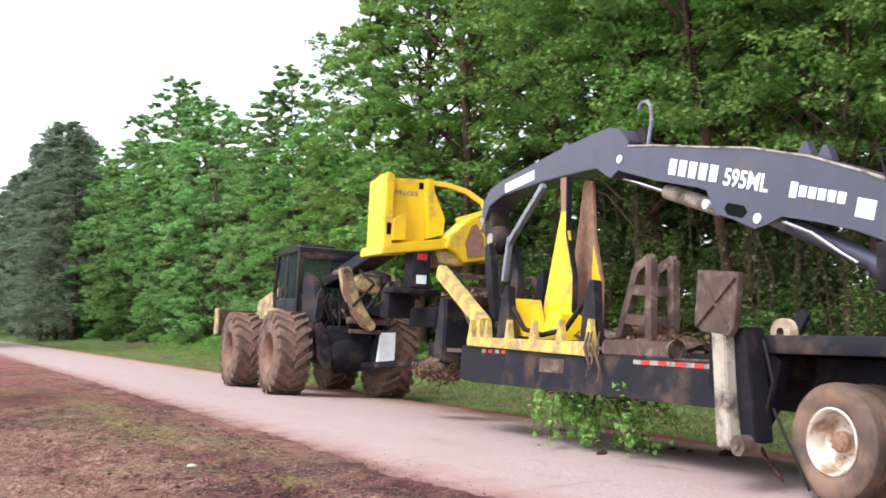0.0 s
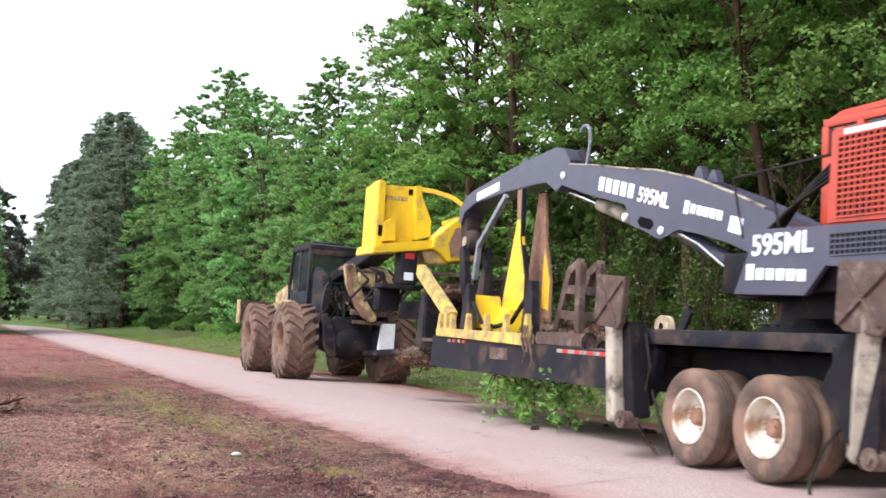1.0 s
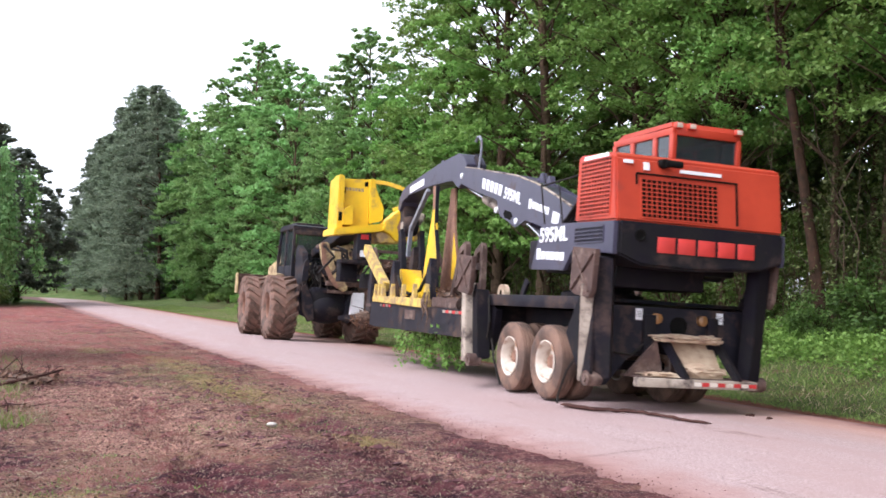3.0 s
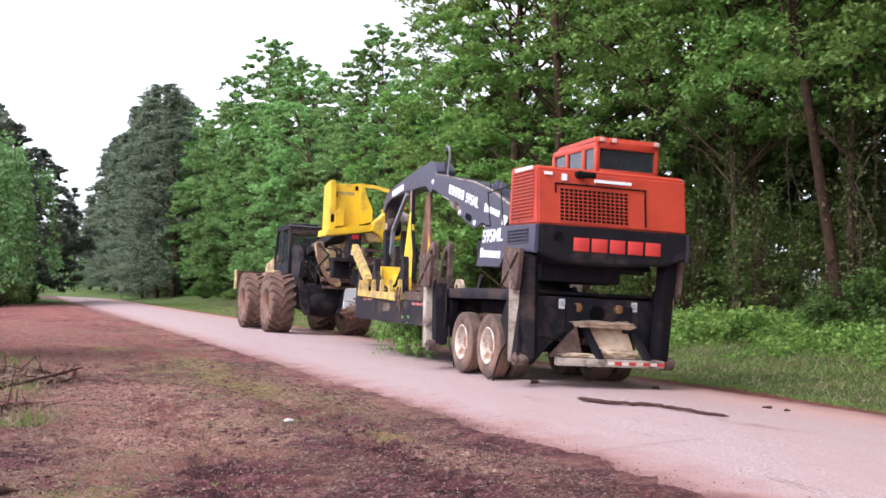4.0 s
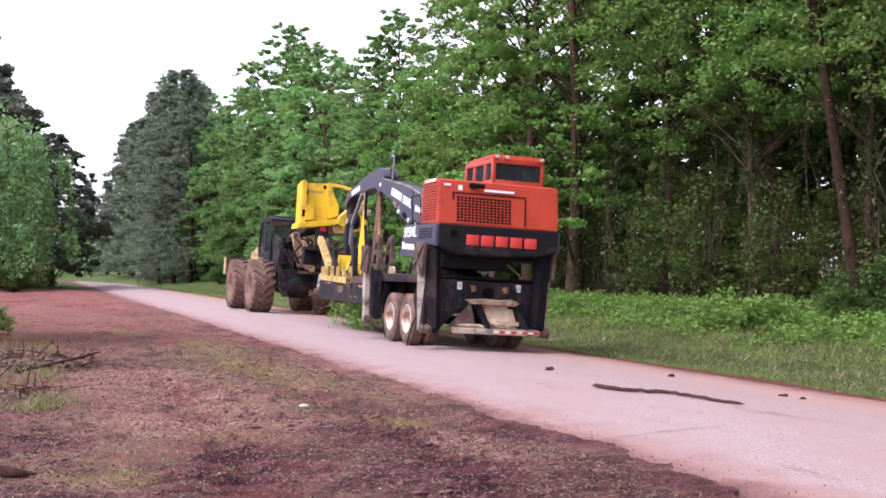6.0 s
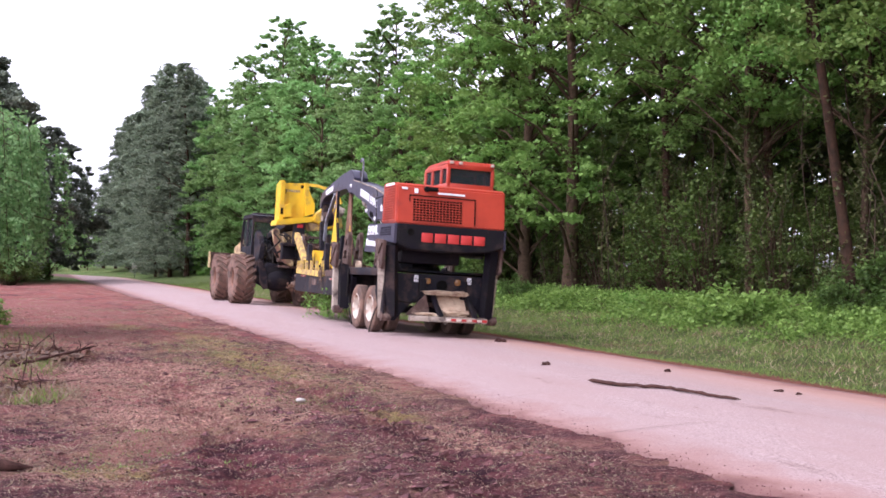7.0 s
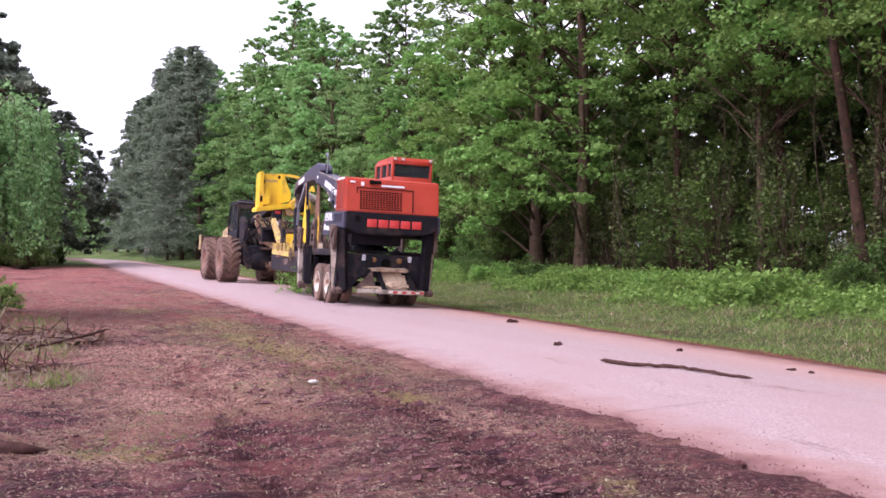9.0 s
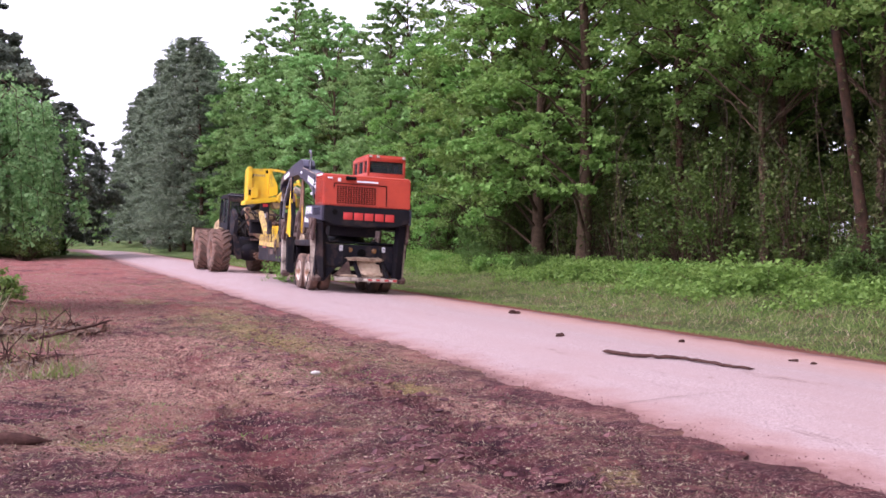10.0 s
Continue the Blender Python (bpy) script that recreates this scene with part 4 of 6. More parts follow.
def hang_vines():
    """Brown and green creepers hanging in the wood's edge."""
    rng = np.random.default_rng(15)
    vs, fs, cs = [], [], []
    for k in range(430):
        u, s = rng.uniform(10.0, 14.0), -12 + 105 * rng.random() ** 1.3
        z0, h = ground_z(u, s), rng.uniform(1.5, 8.0)
        pts = [(u, s, z0 - 0.1)]
        for i in range(1, 5):
            pts.append((u + rng.normal() * 0.10 * i, s + rng.normal() * 0.10 * i, z0 + h * i / 4))
        limb(vs, fs, pts, [rng.uniform(0.008, 0.022)] * 4 + [0.008], 4)
        for p, q in zip(pts, pts[1:]):
            for f in (0.2, 0.7):
                cs.append([p[i] + f * (q[i] - p[i]) for i in range(3)])
    ob = new("vines", raw("vines", vs, fs, M_VINE, True))
    ob.matrix_basis = ROADWAY
    tagged(ob, "thin brown creepers and stems hanging in the wood's edge", "vines", kind="stuff")
    cs = np.array(cs)
    r = np.random.default_rng(16).uniform(0.15, 0.5, len(cs))
    v, f = leaves(rng, cs, np.stack([r * 0.7, r * 0.7, r * 2.0], 1), 12, 0.11, 0.9)
    ob = new("vine_leaves", raw("vine_leaves", v, f, M_CREEPER))
    ob.matrix_basis = ROADWAY
    tagged(ob, "small green creeper leaves in the wood's edge", "vines", kind="stuff")


plant_woods()
plant_shrubs()
scatter_chips()
crack_road()
hang_vines()
plant_grass()


# ---- the trailer: x right, y forward, z up, from the ground under its rear axle ----
def truck_tyre():
    bm = B()
    lathe(bm, [(-0.11, 0.30), (-0.14, 0.36), (-0.145, 0.43), (-0.125, 0.49), (-0.105, 0.515), (-0.07, 0.522), (-0.066, 0.508), (-0.056, 0.508), (-0.052, 0.524), (-0.008, 0.525),
               (-0.006, 0.508), (0.006, 0.508), (0.008, 0.525), (0.052, 0.524), (0.056, 0.508), (0.066, 0.508), (0.07, 0.522), (0.105, 0.515), (0.125, 0.49), (0.145, 0.43), (0.14, 0.36), (0.11, 0.30)], 40)
    return bm


def truck_rim():
    """Deep-dished steel rim; its outer side is at -x."""
    bm = B()
    lathe(bm, [(-0.125, 0.305), (-0.135, 0.29), (-0.12, 0.275), (-0.05, 0.265), (0.05, 0.255), (0.075, 0.225), (0.082, 0.15), (0.08, 0.10), (0.02, 0.10), (0.02, 0.0)], 36)
    lathe(bm, [(0.12, 0.305), (0.10, 0.27), (-0.05, 0.28)], 36)
    for k in range(10):
        a = 2 * math.pi * k / 10
        rod(bm, (0.085, 0.145 * math.cos(a), 0.145 * math.sin(a)), (0.05, 0.145 * math.cos(a), 0.145 * math.sin(a)), 0.016, n=6)
    return bm


def truck_hub():
    bm = B()
    lathe(bm, [(0.07, 0.10), (-0.03, 0.095), (-0.05, 0.075), (-0.055, 0.0)], 20)
    for k in range(8):
        a = 2 * math.pi * k / 8
        rod(bm, (-0.035, 0.075 * math.cos(a), 0.075 * math.sin(a)), (-0.065, 0.075 * math.cos(a), 0.075 * math.sin(a)), 0.010, n=6)
    return bm


WHEELS = []  # part, place, radius, side


def outrigger(parent, x, y, lean, label):
    """A stabiliser leg folded up: pale box leg, roller foot, braced square pad."""
    sgn = 1 if x > 0 else -1
    leg = B()
    beam(leg, (x, y, 1.62), (x + lean[0], y + lean[1], 0.36), 0.17, 0.20, 0.015)
    leg_ob = part("outrigger_leg", leg, M_PALE, parent, label)
    bm = B()
    beam(bm, (x - sgn * 0.14, y - 0.18, 1.5 if y > 0 else 1.95), (x + lean[0] - sgn * 0.14, y + lean[1] - 0.22, 0.42), 0.22, 0.22, 0.012)
    part("guide", bm, M_FRAME, leg_ob)
    bm = B()
    f = (x + lean[0], y + lean[1] - 0.22, 0.40)
    rod(bm, (f[0] - 0.10, f[1], f[2]), (f[0] + 0.10, f[1], f[2]), 0.10, n=18)
    rod(bm, (f[0] - 0.13, f[1], f[2]), (f[0] + 0.13, f[1], f[2]), 0.045, n=12)
    part("foot_roller", bm, M_RUST, leg_ob, "rusty round foot roller")
    bm = B()
    px = x + sgn * 0.02
    plate(bm, [(y - 0.33, 2.03), (y + 0.31, 2.08), (y + 0.34, 1.54), (y + 0.22, 1.46), (y - 0.20, 1.42), (y - 0.27, 1.51)], px, px + sgn * 0.07, 0, 0.008)
    part("pad", bm, M_RUST, leg_ob, "muddy brown steel pad with crossed ribs")
    bm = B()
    q = px + sgn * 0.085
    beam(bm, (q, y - 0.28, 1.98), (q, y + 0.28, 1.52), 0.03, 0.025)
    beam(bm, (q, y + 0.26, 2.03), (q, y - 0.2, 1.50), 0.03, 0.025)
    part("cross_rib", bm, M_RUST, leg_ob)
    bm = B()
    q = x - sgn * 0.10
    plate(bm, [(y - 0.10, 1.60), (y + 0.26, 1.55), (y + lean[1] + 0.42, 0.95), (y + lean[1] - 0.12, 0.30), (y + lean[1] - 0.30, 0.36)], q, q + sgn * 0.05, 0, 0.006)
    part("leg_gusset", bm, M_FRAME, leg_ob, "dark scraped gusset beside the leg")
    return leg_ob


def build_trailer():
    t = new("loader_trailer")
    tagged(t, "black low flatbed trailer with dual wheels and muddy outriggers", "trailer")
    rim_me = tyre_me = None
    for y in (-0.13, 1.13):
        for x, s in ((-1.10, 1), (-0.76, -1), (1.10, -1), (0.76, 1)):
            w = part("wheel", truck_rim(), M_RIM, t, "white-painted steel rim smeared with clay") if rim_me is None else new("wheel", rim_me)
            rim_me = w.data
            w.parent = t
            w["label"] = "white-painted steel rim smeared with clay"
            w.matrix_basis = pose(x, y, 0.515, 0, 0, 0 if s > 0 else 180)
            if tyre_me is None:
                ty, hb = part("tyre", truck_tyre(), M_RUBBER, w), part("hub", truck_hub(), M_HUB, w, "rusty bolted hub")
                tyre_me, hub_me = ty.data, hb.data
            else:
                ty = new("tyre", tyre_me)
                ty.parent = w
                if abs(x) > 1:
                    hb = new("hub", hub_me)
                    hb.parent = w
                    hb["label"] = "rusty bolted hub"
            WHEELS.append((w, (x, y, 0.515), 0.52, s))
        bm = B()
        beam(bm, (-0.7, y, 0.515), (0.7, y, 0.515), 0.14, 0.14, 0.02)
        part("axle", bm, M_FRAME, t)
    # deck over the wheels
    bm = B()
    box(bm, (0, 0.45, 1.425), (2.40, 3.45, 0.05), bevel=0.008)
    part("deck_plate", bm, M_STEEL, t, "dark steel deck plate")
    for sx in (-1, 1):
        bm = B()
        box(bm, (sx * 1.19, 0.45, 1.36), (0.06, 3.42, 0.17), bevel=0.01)
        part("deck_rail", bm, M_STEEL, t)
        bm = B()
        box(bm, (sx * 0.48, 3.4, 0.98), (0.16, 10.2, 0.55), bevel=0.01)
        part("main_beam", bm, M_FRAME, t)
        bm = B()  # side sill of the low bed, rising to its front
        plate(bm, [(2.35, 0.70), (2.35, 1.16), (8.75, 1.24), (8.80, 0.74), (8.4, 0.71)], sx * 1.20, sx * 1.12, 0, 0.006)
        sill = part("side_sill", bm, M_STEEL, t, "scraped dark side sill")
        if sx < 0:
            for k in range(11):
                bm = B()
                y0 = 2.55 + k * 0.16
                box(bm, (-1.203, y0, 1.115 + 0.001 * k), (0.006, 0.15, 0.05))
                part("reflective_tape", bm, M_TAPER if k % 2 else M_PALE, sill)
            for k in range(4):
                bm = B()
                box(bm, (-1.203, 7.4 + k * 0.2, 1.17), (0.006, 0.12, 0.05))
                part("reflective_tape", bm, M_PALE if k % 2 else M_TAPER, sill)
            bm = B()
            box(bm, (-1.205, 6.05, 1.02), (0.012, 0.62, 0.18), bevel=0.003)
            part("rusty_patch", bm, M_RUST, sill)
    bm = B()
    box(bm, (0, 5.9, 1.16), (2.2, 7.2, 0.06))
    part("bed_floor", bm, M_RUST, t, "rusty bed floor littered with bark")
    bm = B()  # wing plates ahead of and behind the wheels
    plate(bm, [(2.05, 1.36), (2.62, 1.36), (2.55, 0.9), (2.1, 0.55), (1.95, 0.75), (1.85, 1.2)], -1.17, -1.05, 0, 0.006)
    part("wing_plate", bm, M_FRAME, t, "black wing plate beside the wheels")
    bm = B()
    plate(bm, [(2.05, 1.36), (2.62, 1.36), (2.55, 0.9), (2.1, 0.55), (1.95, 0.75), (1.85, 1.2)], 1.05, 1.17, 0, 0.006)
    part("wing_plate", bm, M_FRAME, t, "black wing plate beside the wheels")
    # rear frame
    bm = B()
    plate(bm, [(-1.22, 1.36), (1.15, 1.36), (1.21, 0.36), (1.02, 0.36), (0.92, 0.5), (0.62, 0.90), (-0.40, 0.90), (-0.78, 0.64), (-1.06, 0.31), (-1.32, 0.31)], -1.62, -1.50, 1, 0.008)
    rear = part("rear_plate", bm, M_STEEL, t, "dark steel rear plate with cut-out")
    for x in (-0.62, 0.62):
        bm = B()
        box(bm, (x, -1.626, 1.255), (0.10, 0.008, 0.15), bevel=0.002)
        part("notice", bm, M_WHITE, rear, "small white notice")
        for z in (1.285, 1.265, 1.245, 1.225):
            bm = B()
            box(bm, (x, -1.6315, z), (0.065, 0.003, 0.006))
            part("bar", bm, M_STEEL, rear)
    for x in (-0.36, 0.34):
        bm = B()
        lathe(bm, [(0, 0.075), (0.05, 0.07), (0.065, 0.045), (0.07, 0.0)], 20)
        bmesh.ops.rotate(bm, verts=bm.verts, matrix=Matrix.Rotation(radians(-90), 3, "Z"))
        bmesh.ops.translate(bm, verts=bm.verts, vec=(x, -1.62, 1.21))
        part("tail_lamp", bm, M_AMBER, rear, "dusty amber tail lamp")
    # a shallow black ring and disc stand for the shaded hole
    bm = B()
    lathe(bm, [(0, 0.125), (0.025, 0.125), (0.025, 0.10), (0.004, 0.10), (0.004, 0.0)], 24)
    bmesh.ops.rotate(bm, verts=bm.verts, matrix=Matrix.Rotation(radians(-90), 3, "Z"))
    bmesh.ops.translate(bm, verts=bm.verts, vec=(-0.02, -1.622, 1.12))
    part("coupling_hole", bm, M_DARK, rear, "round black disc standing for a shaded opening")
    # bumper step with its braces and clay-covered plates
    bm = B()
    box(bm, (0.035, -2.03, 0.395), (1.79, 0.12, 0.115), bevel=0.012)
    bump = part("bumper", bm, M_PALE, t, "scraped steel bumper bar")
    for k in range(8):
        bm = B()
        box(bm, (0.02 + 0.12 * k, -2.0935, 0.395), (0.11, 0.004, 0.05))
        part("reflective_tape", bm, M_TAPER if k % 2 else M_RIM, bump)
    bm = B()
    plate(bm, [(-1.64, 0.92), (-1.98, 0.45), (-1.90, 0.45), (-1.60, 0.86)], -0.14, 0.50, 0, 0.01)
    part("sloped_plate", bm, M_SAND, t, "sloping plate caked with pale sandy mud")
    bm = B()
    plate(bm, [(-1.60, 0.95), (-1.86, 0.95), (-1.86, 0.915), (-1.60, 0.915)], -0.42, 0.50, 0, 0.006)
    part("step", bm, M_SAND, t, "mud-covered step")
    for x in (-0.26, 0.54):
        bm = B()
        beam(bm, (x, -1.70, 0.92), (x + 0.12, -2.06, 0.44), 0.09, 0.10, 0.008)
        part("bumper_brace", bm, M_FRAME, t)
    bm = B()
    plate(bm, [(-0.42, 0.92), (-0.86, 0.45), (-0.30, 0.45)], -1.78, -1.70, 1, 0.006)
    part("gusset", bm, M_RUST, t, "dusty gusset plate")
    for k, (x, y, z, a, b, c) in enumerate(((0.0, -1.75, 0.965, 0.42, 0.13, 0.05), (0.34, -1.76, 0.96, 0.22, 0.12, 0.06), (-0.28, -1.72, 0.955, 0.18, 0.10, 0.045), (0.18, -1.93, 0.55, 0.32, 0.10, 0.09), (-0.45, -1.9, 0.485, 0.30, 0.14, 0.04))):
        bm = B()
        bmesh.ops.create_icosphere(bm, subdivisions=3, radius=1.0)
        for v in bm.verts:
            v.co *= 1 + 0.55 * noise.noise(v.co * 2.6 + Vector((k, 0, 0))) + 0.2 * noise.noise(v.co * 8)
            v.co = Vector((x + a * v.co.x, y + b * v.co.y, z + c * v.co.z))
        part("mud_cake", bm, M_SAND, t, "caked lump of pale sandy mud")
    bm = B()
    plate(bm, [(-0.82, 0.445), (0.90, 0.445), (0.90, 0.465), (-0.82, 0.465)], -2.0, -1.55, 1)
    part("shelf", bm, M_RUST, t)
    for x, y, lean in ((-1.48, 2.32, (0.0, -0.15)), (-1.44, -1.72, (0.14, 0.24)), (1.48, 2.32, (0.0, -0.15)), (1.15, -1.72, (-0.03, 0.14))):
        outrigger(t, x, y, lean, "scraped pale outrigger leg")
    for y in (2.2, -1.32):  # cross housings of the outriggers
        bm = B()
        box(bm, (0, y, 1.18), (2.7, 0.30, 0.30), bevel=0.01)
        part("outrigger_housing", bm, M_FRAME, t)
        for sx in (-1, 1) if y < 0 else ():
            bm = B()
            plate(bm, [(sx * 1.18, 1.4), (sx * 1.38, 1.9), (sx * 1.20, 1.95), (sx * 0.95, 1.4)], y - 0.30, y - 0.22, 1, 0.006)
            part("upright_bracket", bm, M_FRAME, t)
    # yellow log rail with stub posts
    bm = B()
    plate(bm, [(5.05, 1.16), (5.05, 1.34), (8.5, 1.37), (8.5, 1.24)], -1.25, -1.13, 0, 0.01)
    rail = part("log_rail", bm, M_YWORN, t, "scuffed yellow log rail")
    for y in (5.15, 5.85, 6.55, 7.25, 7.9, 8.15, 8.42):
        bm = B()
        plate(bm, [(y - 0.08, 1.34), (y + 0.08, 1.34), (y + 0.02, 1.62), (y - 0.02, 1.62)], -1.24, -1.16, 0, 0.006)
        part("stub_post", bm, M_YWORN, rail)
    rng = np.random.default_rng(91)
    for k in range(3):  # bark hung up on the rail's end
        vs, fs = [], []
        y0 = 5.0 + 0.12 * rng.normal()
        limb(vs, fs, [(-1.27, y0, 1.46), (-1.30, y0 + 0.03, 1.3 - 0.04 * k), (-1.28, y0 - 0.05, 1.14 - 0.07 * k), (-1.30, y0 - 0.02, 1.0 - 0.08 * k)], [0.012, 0.026, 0.018, 0.005], 5)
        ob = new("bark_strip", raw("bark_strip", vs, fs, M_DEBRIS, True))
        ob.parent = t
        ob["label"] = "loose hanging strip of bark"
    # brown steel tube lying along the bed
    bm = B()
    beam(bm, (-1.08, 3.6, 1.27), (-1.08, 4.95, 1.28), 0.18, 0.19, 0.02)
    part("steel_tube", bm, M_RUST, t, "chipped rusty square tube")
    bm = B()
    lathe(bm, [(0, 0.12), (0.03, 0.12), (0.03, 0.085), (0.0, 0.085)], 20)
    bmesh.ops.rotate(bm, verts=bm.verts, matrix=Matrix.Rotation(radians(90), 3, "Z"))
    bmesh.ops.translate(bm, verts=bm.verts, vec=(-1.08, 3.58, 1.27))
    part("tube_flange", bm, M_RUST, t)
    # grey A-shaped bunk brackets
    for x in (-0.55, -0.22):
        bm = B()
        for a, b in (((5.55, 1.2), (5.12, 2.30)), ((4.80, 1.2), (4.86, 2.40)), ((5.14, 2.28), (4.84, 2.40)), ((5.36, 1.66), (4.84, 1.62)), ((5.22, 2.02), (4.86, 2.0))):
            beam(bm, (x, *a), (x, *b), 0.10, 0.13, 0.006)
        part("bunk_bracket", bm, M_RUST, t, "grey-brown ladder-like steel bracket")
    bm = B()
    beam(bm, (-0.45, 2.5, 1.42), (-0.45, 2.30, 1.72), 0.05, 0.14, 0.01)
    part("leaning_plate", bm, M_STEEL, t, "dark plate leaning behind the outrigger")
    # hoses and a drag chain
    for pts in ([(-1.3, -1.55, 0.9), (-1.42, -1.2, 0.45), (-1.45, -1.05, 0.12), (-1.48, -1.1, 0.02)], [(-1.2, 1.9, 0.75), (-1.28, 1.6, 0.45), (-1.25, 1.35, 0.06)],
                [(-1.26, -1.62, 1.3), (-1.05, -1.66, 0.75), (-0.72, -1.66, 0.72), (-0.5, -1.66, 0.92)], [(-1.25, 2.0, 1.4), (-1.3, 1.8, 1.0), (-1.28, 1.95, 0.6)]):
        bm = B()
        pipe(bm, pts, 0.016)
        part("hose", bm, M_HOSE, t)
    bm = B()
    lathe(bm, [(-0.05, 0.05), (-0.05, 0.14), (0.05, 0.14), (0.05, 0.05)], 16)
    bmesh.ops.translate(bm, verts=bm.verts, vec=(-1.0, 2.0, 1.48))
    part("rope_roll", bm, M_SAND, t, "small roll of pale strap")
    # gooseneck to the tractor
    bm = B()
    beam(bm, (0.2, 8.6, 1.05), (0.2, 12.6, 1.15), 0.5, 0.3, 0.02)
    beam(bm, (0.3, 12.4, 0.95), (0.3, 16.8, 0.72), 0.2, 0.14, 0.02)
    part("drawbar", bm, M_FRAME, t)
    bm = B()
    plate(bm, [(10.6, 0.95), (10.6, 2.0), (10.8, 2.05), (11.0, 1.0)], -0.67, -0.58, 0, 0.008)
    plate(bm, [(-0.65, 0.95), (-0.65, 2.0), (0.1, 2.0), (0.1, 0.95)], 10.55, 10.65, 1, 0.008)
    part("front_shield", bm, M_STEEL, t, "dark upright shield plate")
    return t


def build_loader():
    t = new("log_loader")
    tagged(t, "orange-red and slate knuckleboom log loader mounted on the trailer", "log loader")
    bm = B()
    lathe(bm, [(1.45, 0.0), (1.45, 0.62), (1.53, 0.62), (1.53, 0.50), (1.62, 0.48), (1.62, 0.40), (1.85, 0.40), (1.85, 0.0)], 36)
    bmesh.ops.rotate(bm, verts=bm.verts, matrix=Matrix.Rotation(radians(-90), 3, "Y"))
    bmesh.ops.translate(bm, verts=bm.verts, vec=(0, 0.55, 0))
    for k in range(16):
        a = 2 * math.pi * k / 16
        rod(bm, (0.56 * math.cos(a), 0.55 + 0.56 * math.sin(a), 1.52), (0.56 * math.cos(a), 0.55 + 0.56 * math.sin(a), 1.56), 0.025, n=6)
    part("turntable", bm, M_STEEL, t, "bolted round turntable")
    side = [(-2.12, 1.98), (-2.12, 2.40), (-0.02, 2.46), (0.30, 1.82), (-0.76, 1.79), (-1.02, 2.06)]
    for a, b in ((-1.33, -1.27), (1.19, 1.25)):
        bm = B()
        plate(bm, side, a, b, 0, 0.006)
        part("side_panel", bm, M_BOOM, t, "slate side panel")
    bm = B()
    plate(bm, [(-1.27, 1.98), (-1.27, 2.41), (1.19, 2.41), (1.19, 2.02), (0.85, 1.90), (-0.2, 1.84), (-0.95, 1.86)], -2.17, -1.2, 1, 0.03)
    body = part("counterweight", bm, M_FRAME, t, "dark steel counterweight")
    bm = B()
    box(bm, (-0.03, -0.25, 2.05), (2.3, 1.9, 0.42), bevel=0.02)
    box(bm, (0, -0.3, 1.90), (1.5, 2.6, 0.16), bevel=0.02)
    box(bm, (-0.3, -0.95, 1.73), (1.35, 1.3, 0.28), bevel=0.03)
    part("slew_frame", bm, M_FRAME, t)
    # black ring and disc in place of the socket's inner shade
    bm = B()
    lathe(bm, [(0, 0.075), (0.02, 0.075), (0.02, 0.055), (0.004, 0.05), (0.004, 0.0)], 18)
    bmesh.ops.rotate(bm, verts=bm.verts, matrix=Matrix.Rotation(radians(-90), 3, "Z"))
    bmesh.ops.translate(bm, verts=bm.verts, vec=(-0.98, -2.172, 2.24))
    part("socket", bm, M_DARK, body)
    # maker's mark as plain blocks
    for k in range(5):
        bm = B()
        box(bm, (-0.60 + 0.30 * k, -2.178, 2.14), (0.255, 0.012, 0.20), bevel=0.004)
        part("mark_block", bm, M_LOGO, body, "plain red mark block")
    # engine hood
    bm = B()
    plate(bm, [(-2.10, 2.41), (-2.0, 3.24), (-1.92, 3.30), (-0.98, 3.34), (-0.95, 2.43)], -1.29, 1.22, 0, 0.03)
    hood = part("engine_hood", bm, M_RED, t, "orange-red engine hood")

    def grille(name, origin, ex, ez, w, h, nx, nz, bar, material, parent):
        o, ex, ez = Vector(origin), Vector(ex).normalized(), Vector(ez).normalized()
        nrm = ex.cross(ez)
        bm = B()
        mm = Matrix((ex, -nrm, ez)).transposed().to_4x4()
        for i in range(nx + 1):
            c = o + ex * (w * i / nx) + ez * h / 2
            bmesh.ops.create_cube(bm, size=1, matrix=Matrix.Translation(c) @ mm @ Matrix.Diagonal((bar, 0.016, h, 1)))
        for j in range(nz + 1):
            c = o + ex * w / 2 + ez * (h * j / nz)
            bmesh.ops.create_cube(bm, size=1, matrix=Matrix.Translation(c) @ mm @ Matrix.Diagonal((w, 0.018, bar, 1)))
        g = part(name, bm, material, parent)
        # flat black sheet puts the hollow's shade behind the bars
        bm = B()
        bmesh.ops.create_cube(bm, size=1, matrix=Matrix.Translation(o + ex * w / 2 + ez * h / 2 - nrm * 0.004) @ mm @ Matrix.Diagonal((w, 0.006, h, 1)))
        part("grille_backing", bm, M_DARK, g, "black sheet standing for the shade behind the grille")
        return g

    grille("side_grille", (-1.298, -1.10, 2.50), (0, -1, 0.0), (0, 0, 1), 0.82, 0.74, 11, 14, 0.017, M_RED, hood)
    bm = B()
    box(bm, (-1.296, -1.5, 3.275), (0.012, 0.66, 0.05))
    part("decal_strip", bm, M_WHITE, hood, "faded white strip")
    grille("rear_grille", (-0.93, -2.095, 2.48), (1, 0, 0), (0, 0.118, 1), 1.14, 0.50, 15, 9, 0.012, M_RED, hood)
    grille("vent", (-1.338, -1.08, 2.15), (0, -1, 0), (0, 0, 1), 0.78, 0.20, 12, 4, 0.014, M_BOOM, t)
    for x, w, z in ((-1.12, 0.13, 3.18), (-0.86, 0.08, 3.14), (-0.05, 0.62, 3.12)):
        bm = B()
        box(bm, (x, -2.025 - 0.12 * (3.2 - z), z), (w, 0.02, 0.045 if w > 0.1 else 0.10), (-7, 0, 0))
        part("decal", bm, M_WHITE, hood, "small white decal")
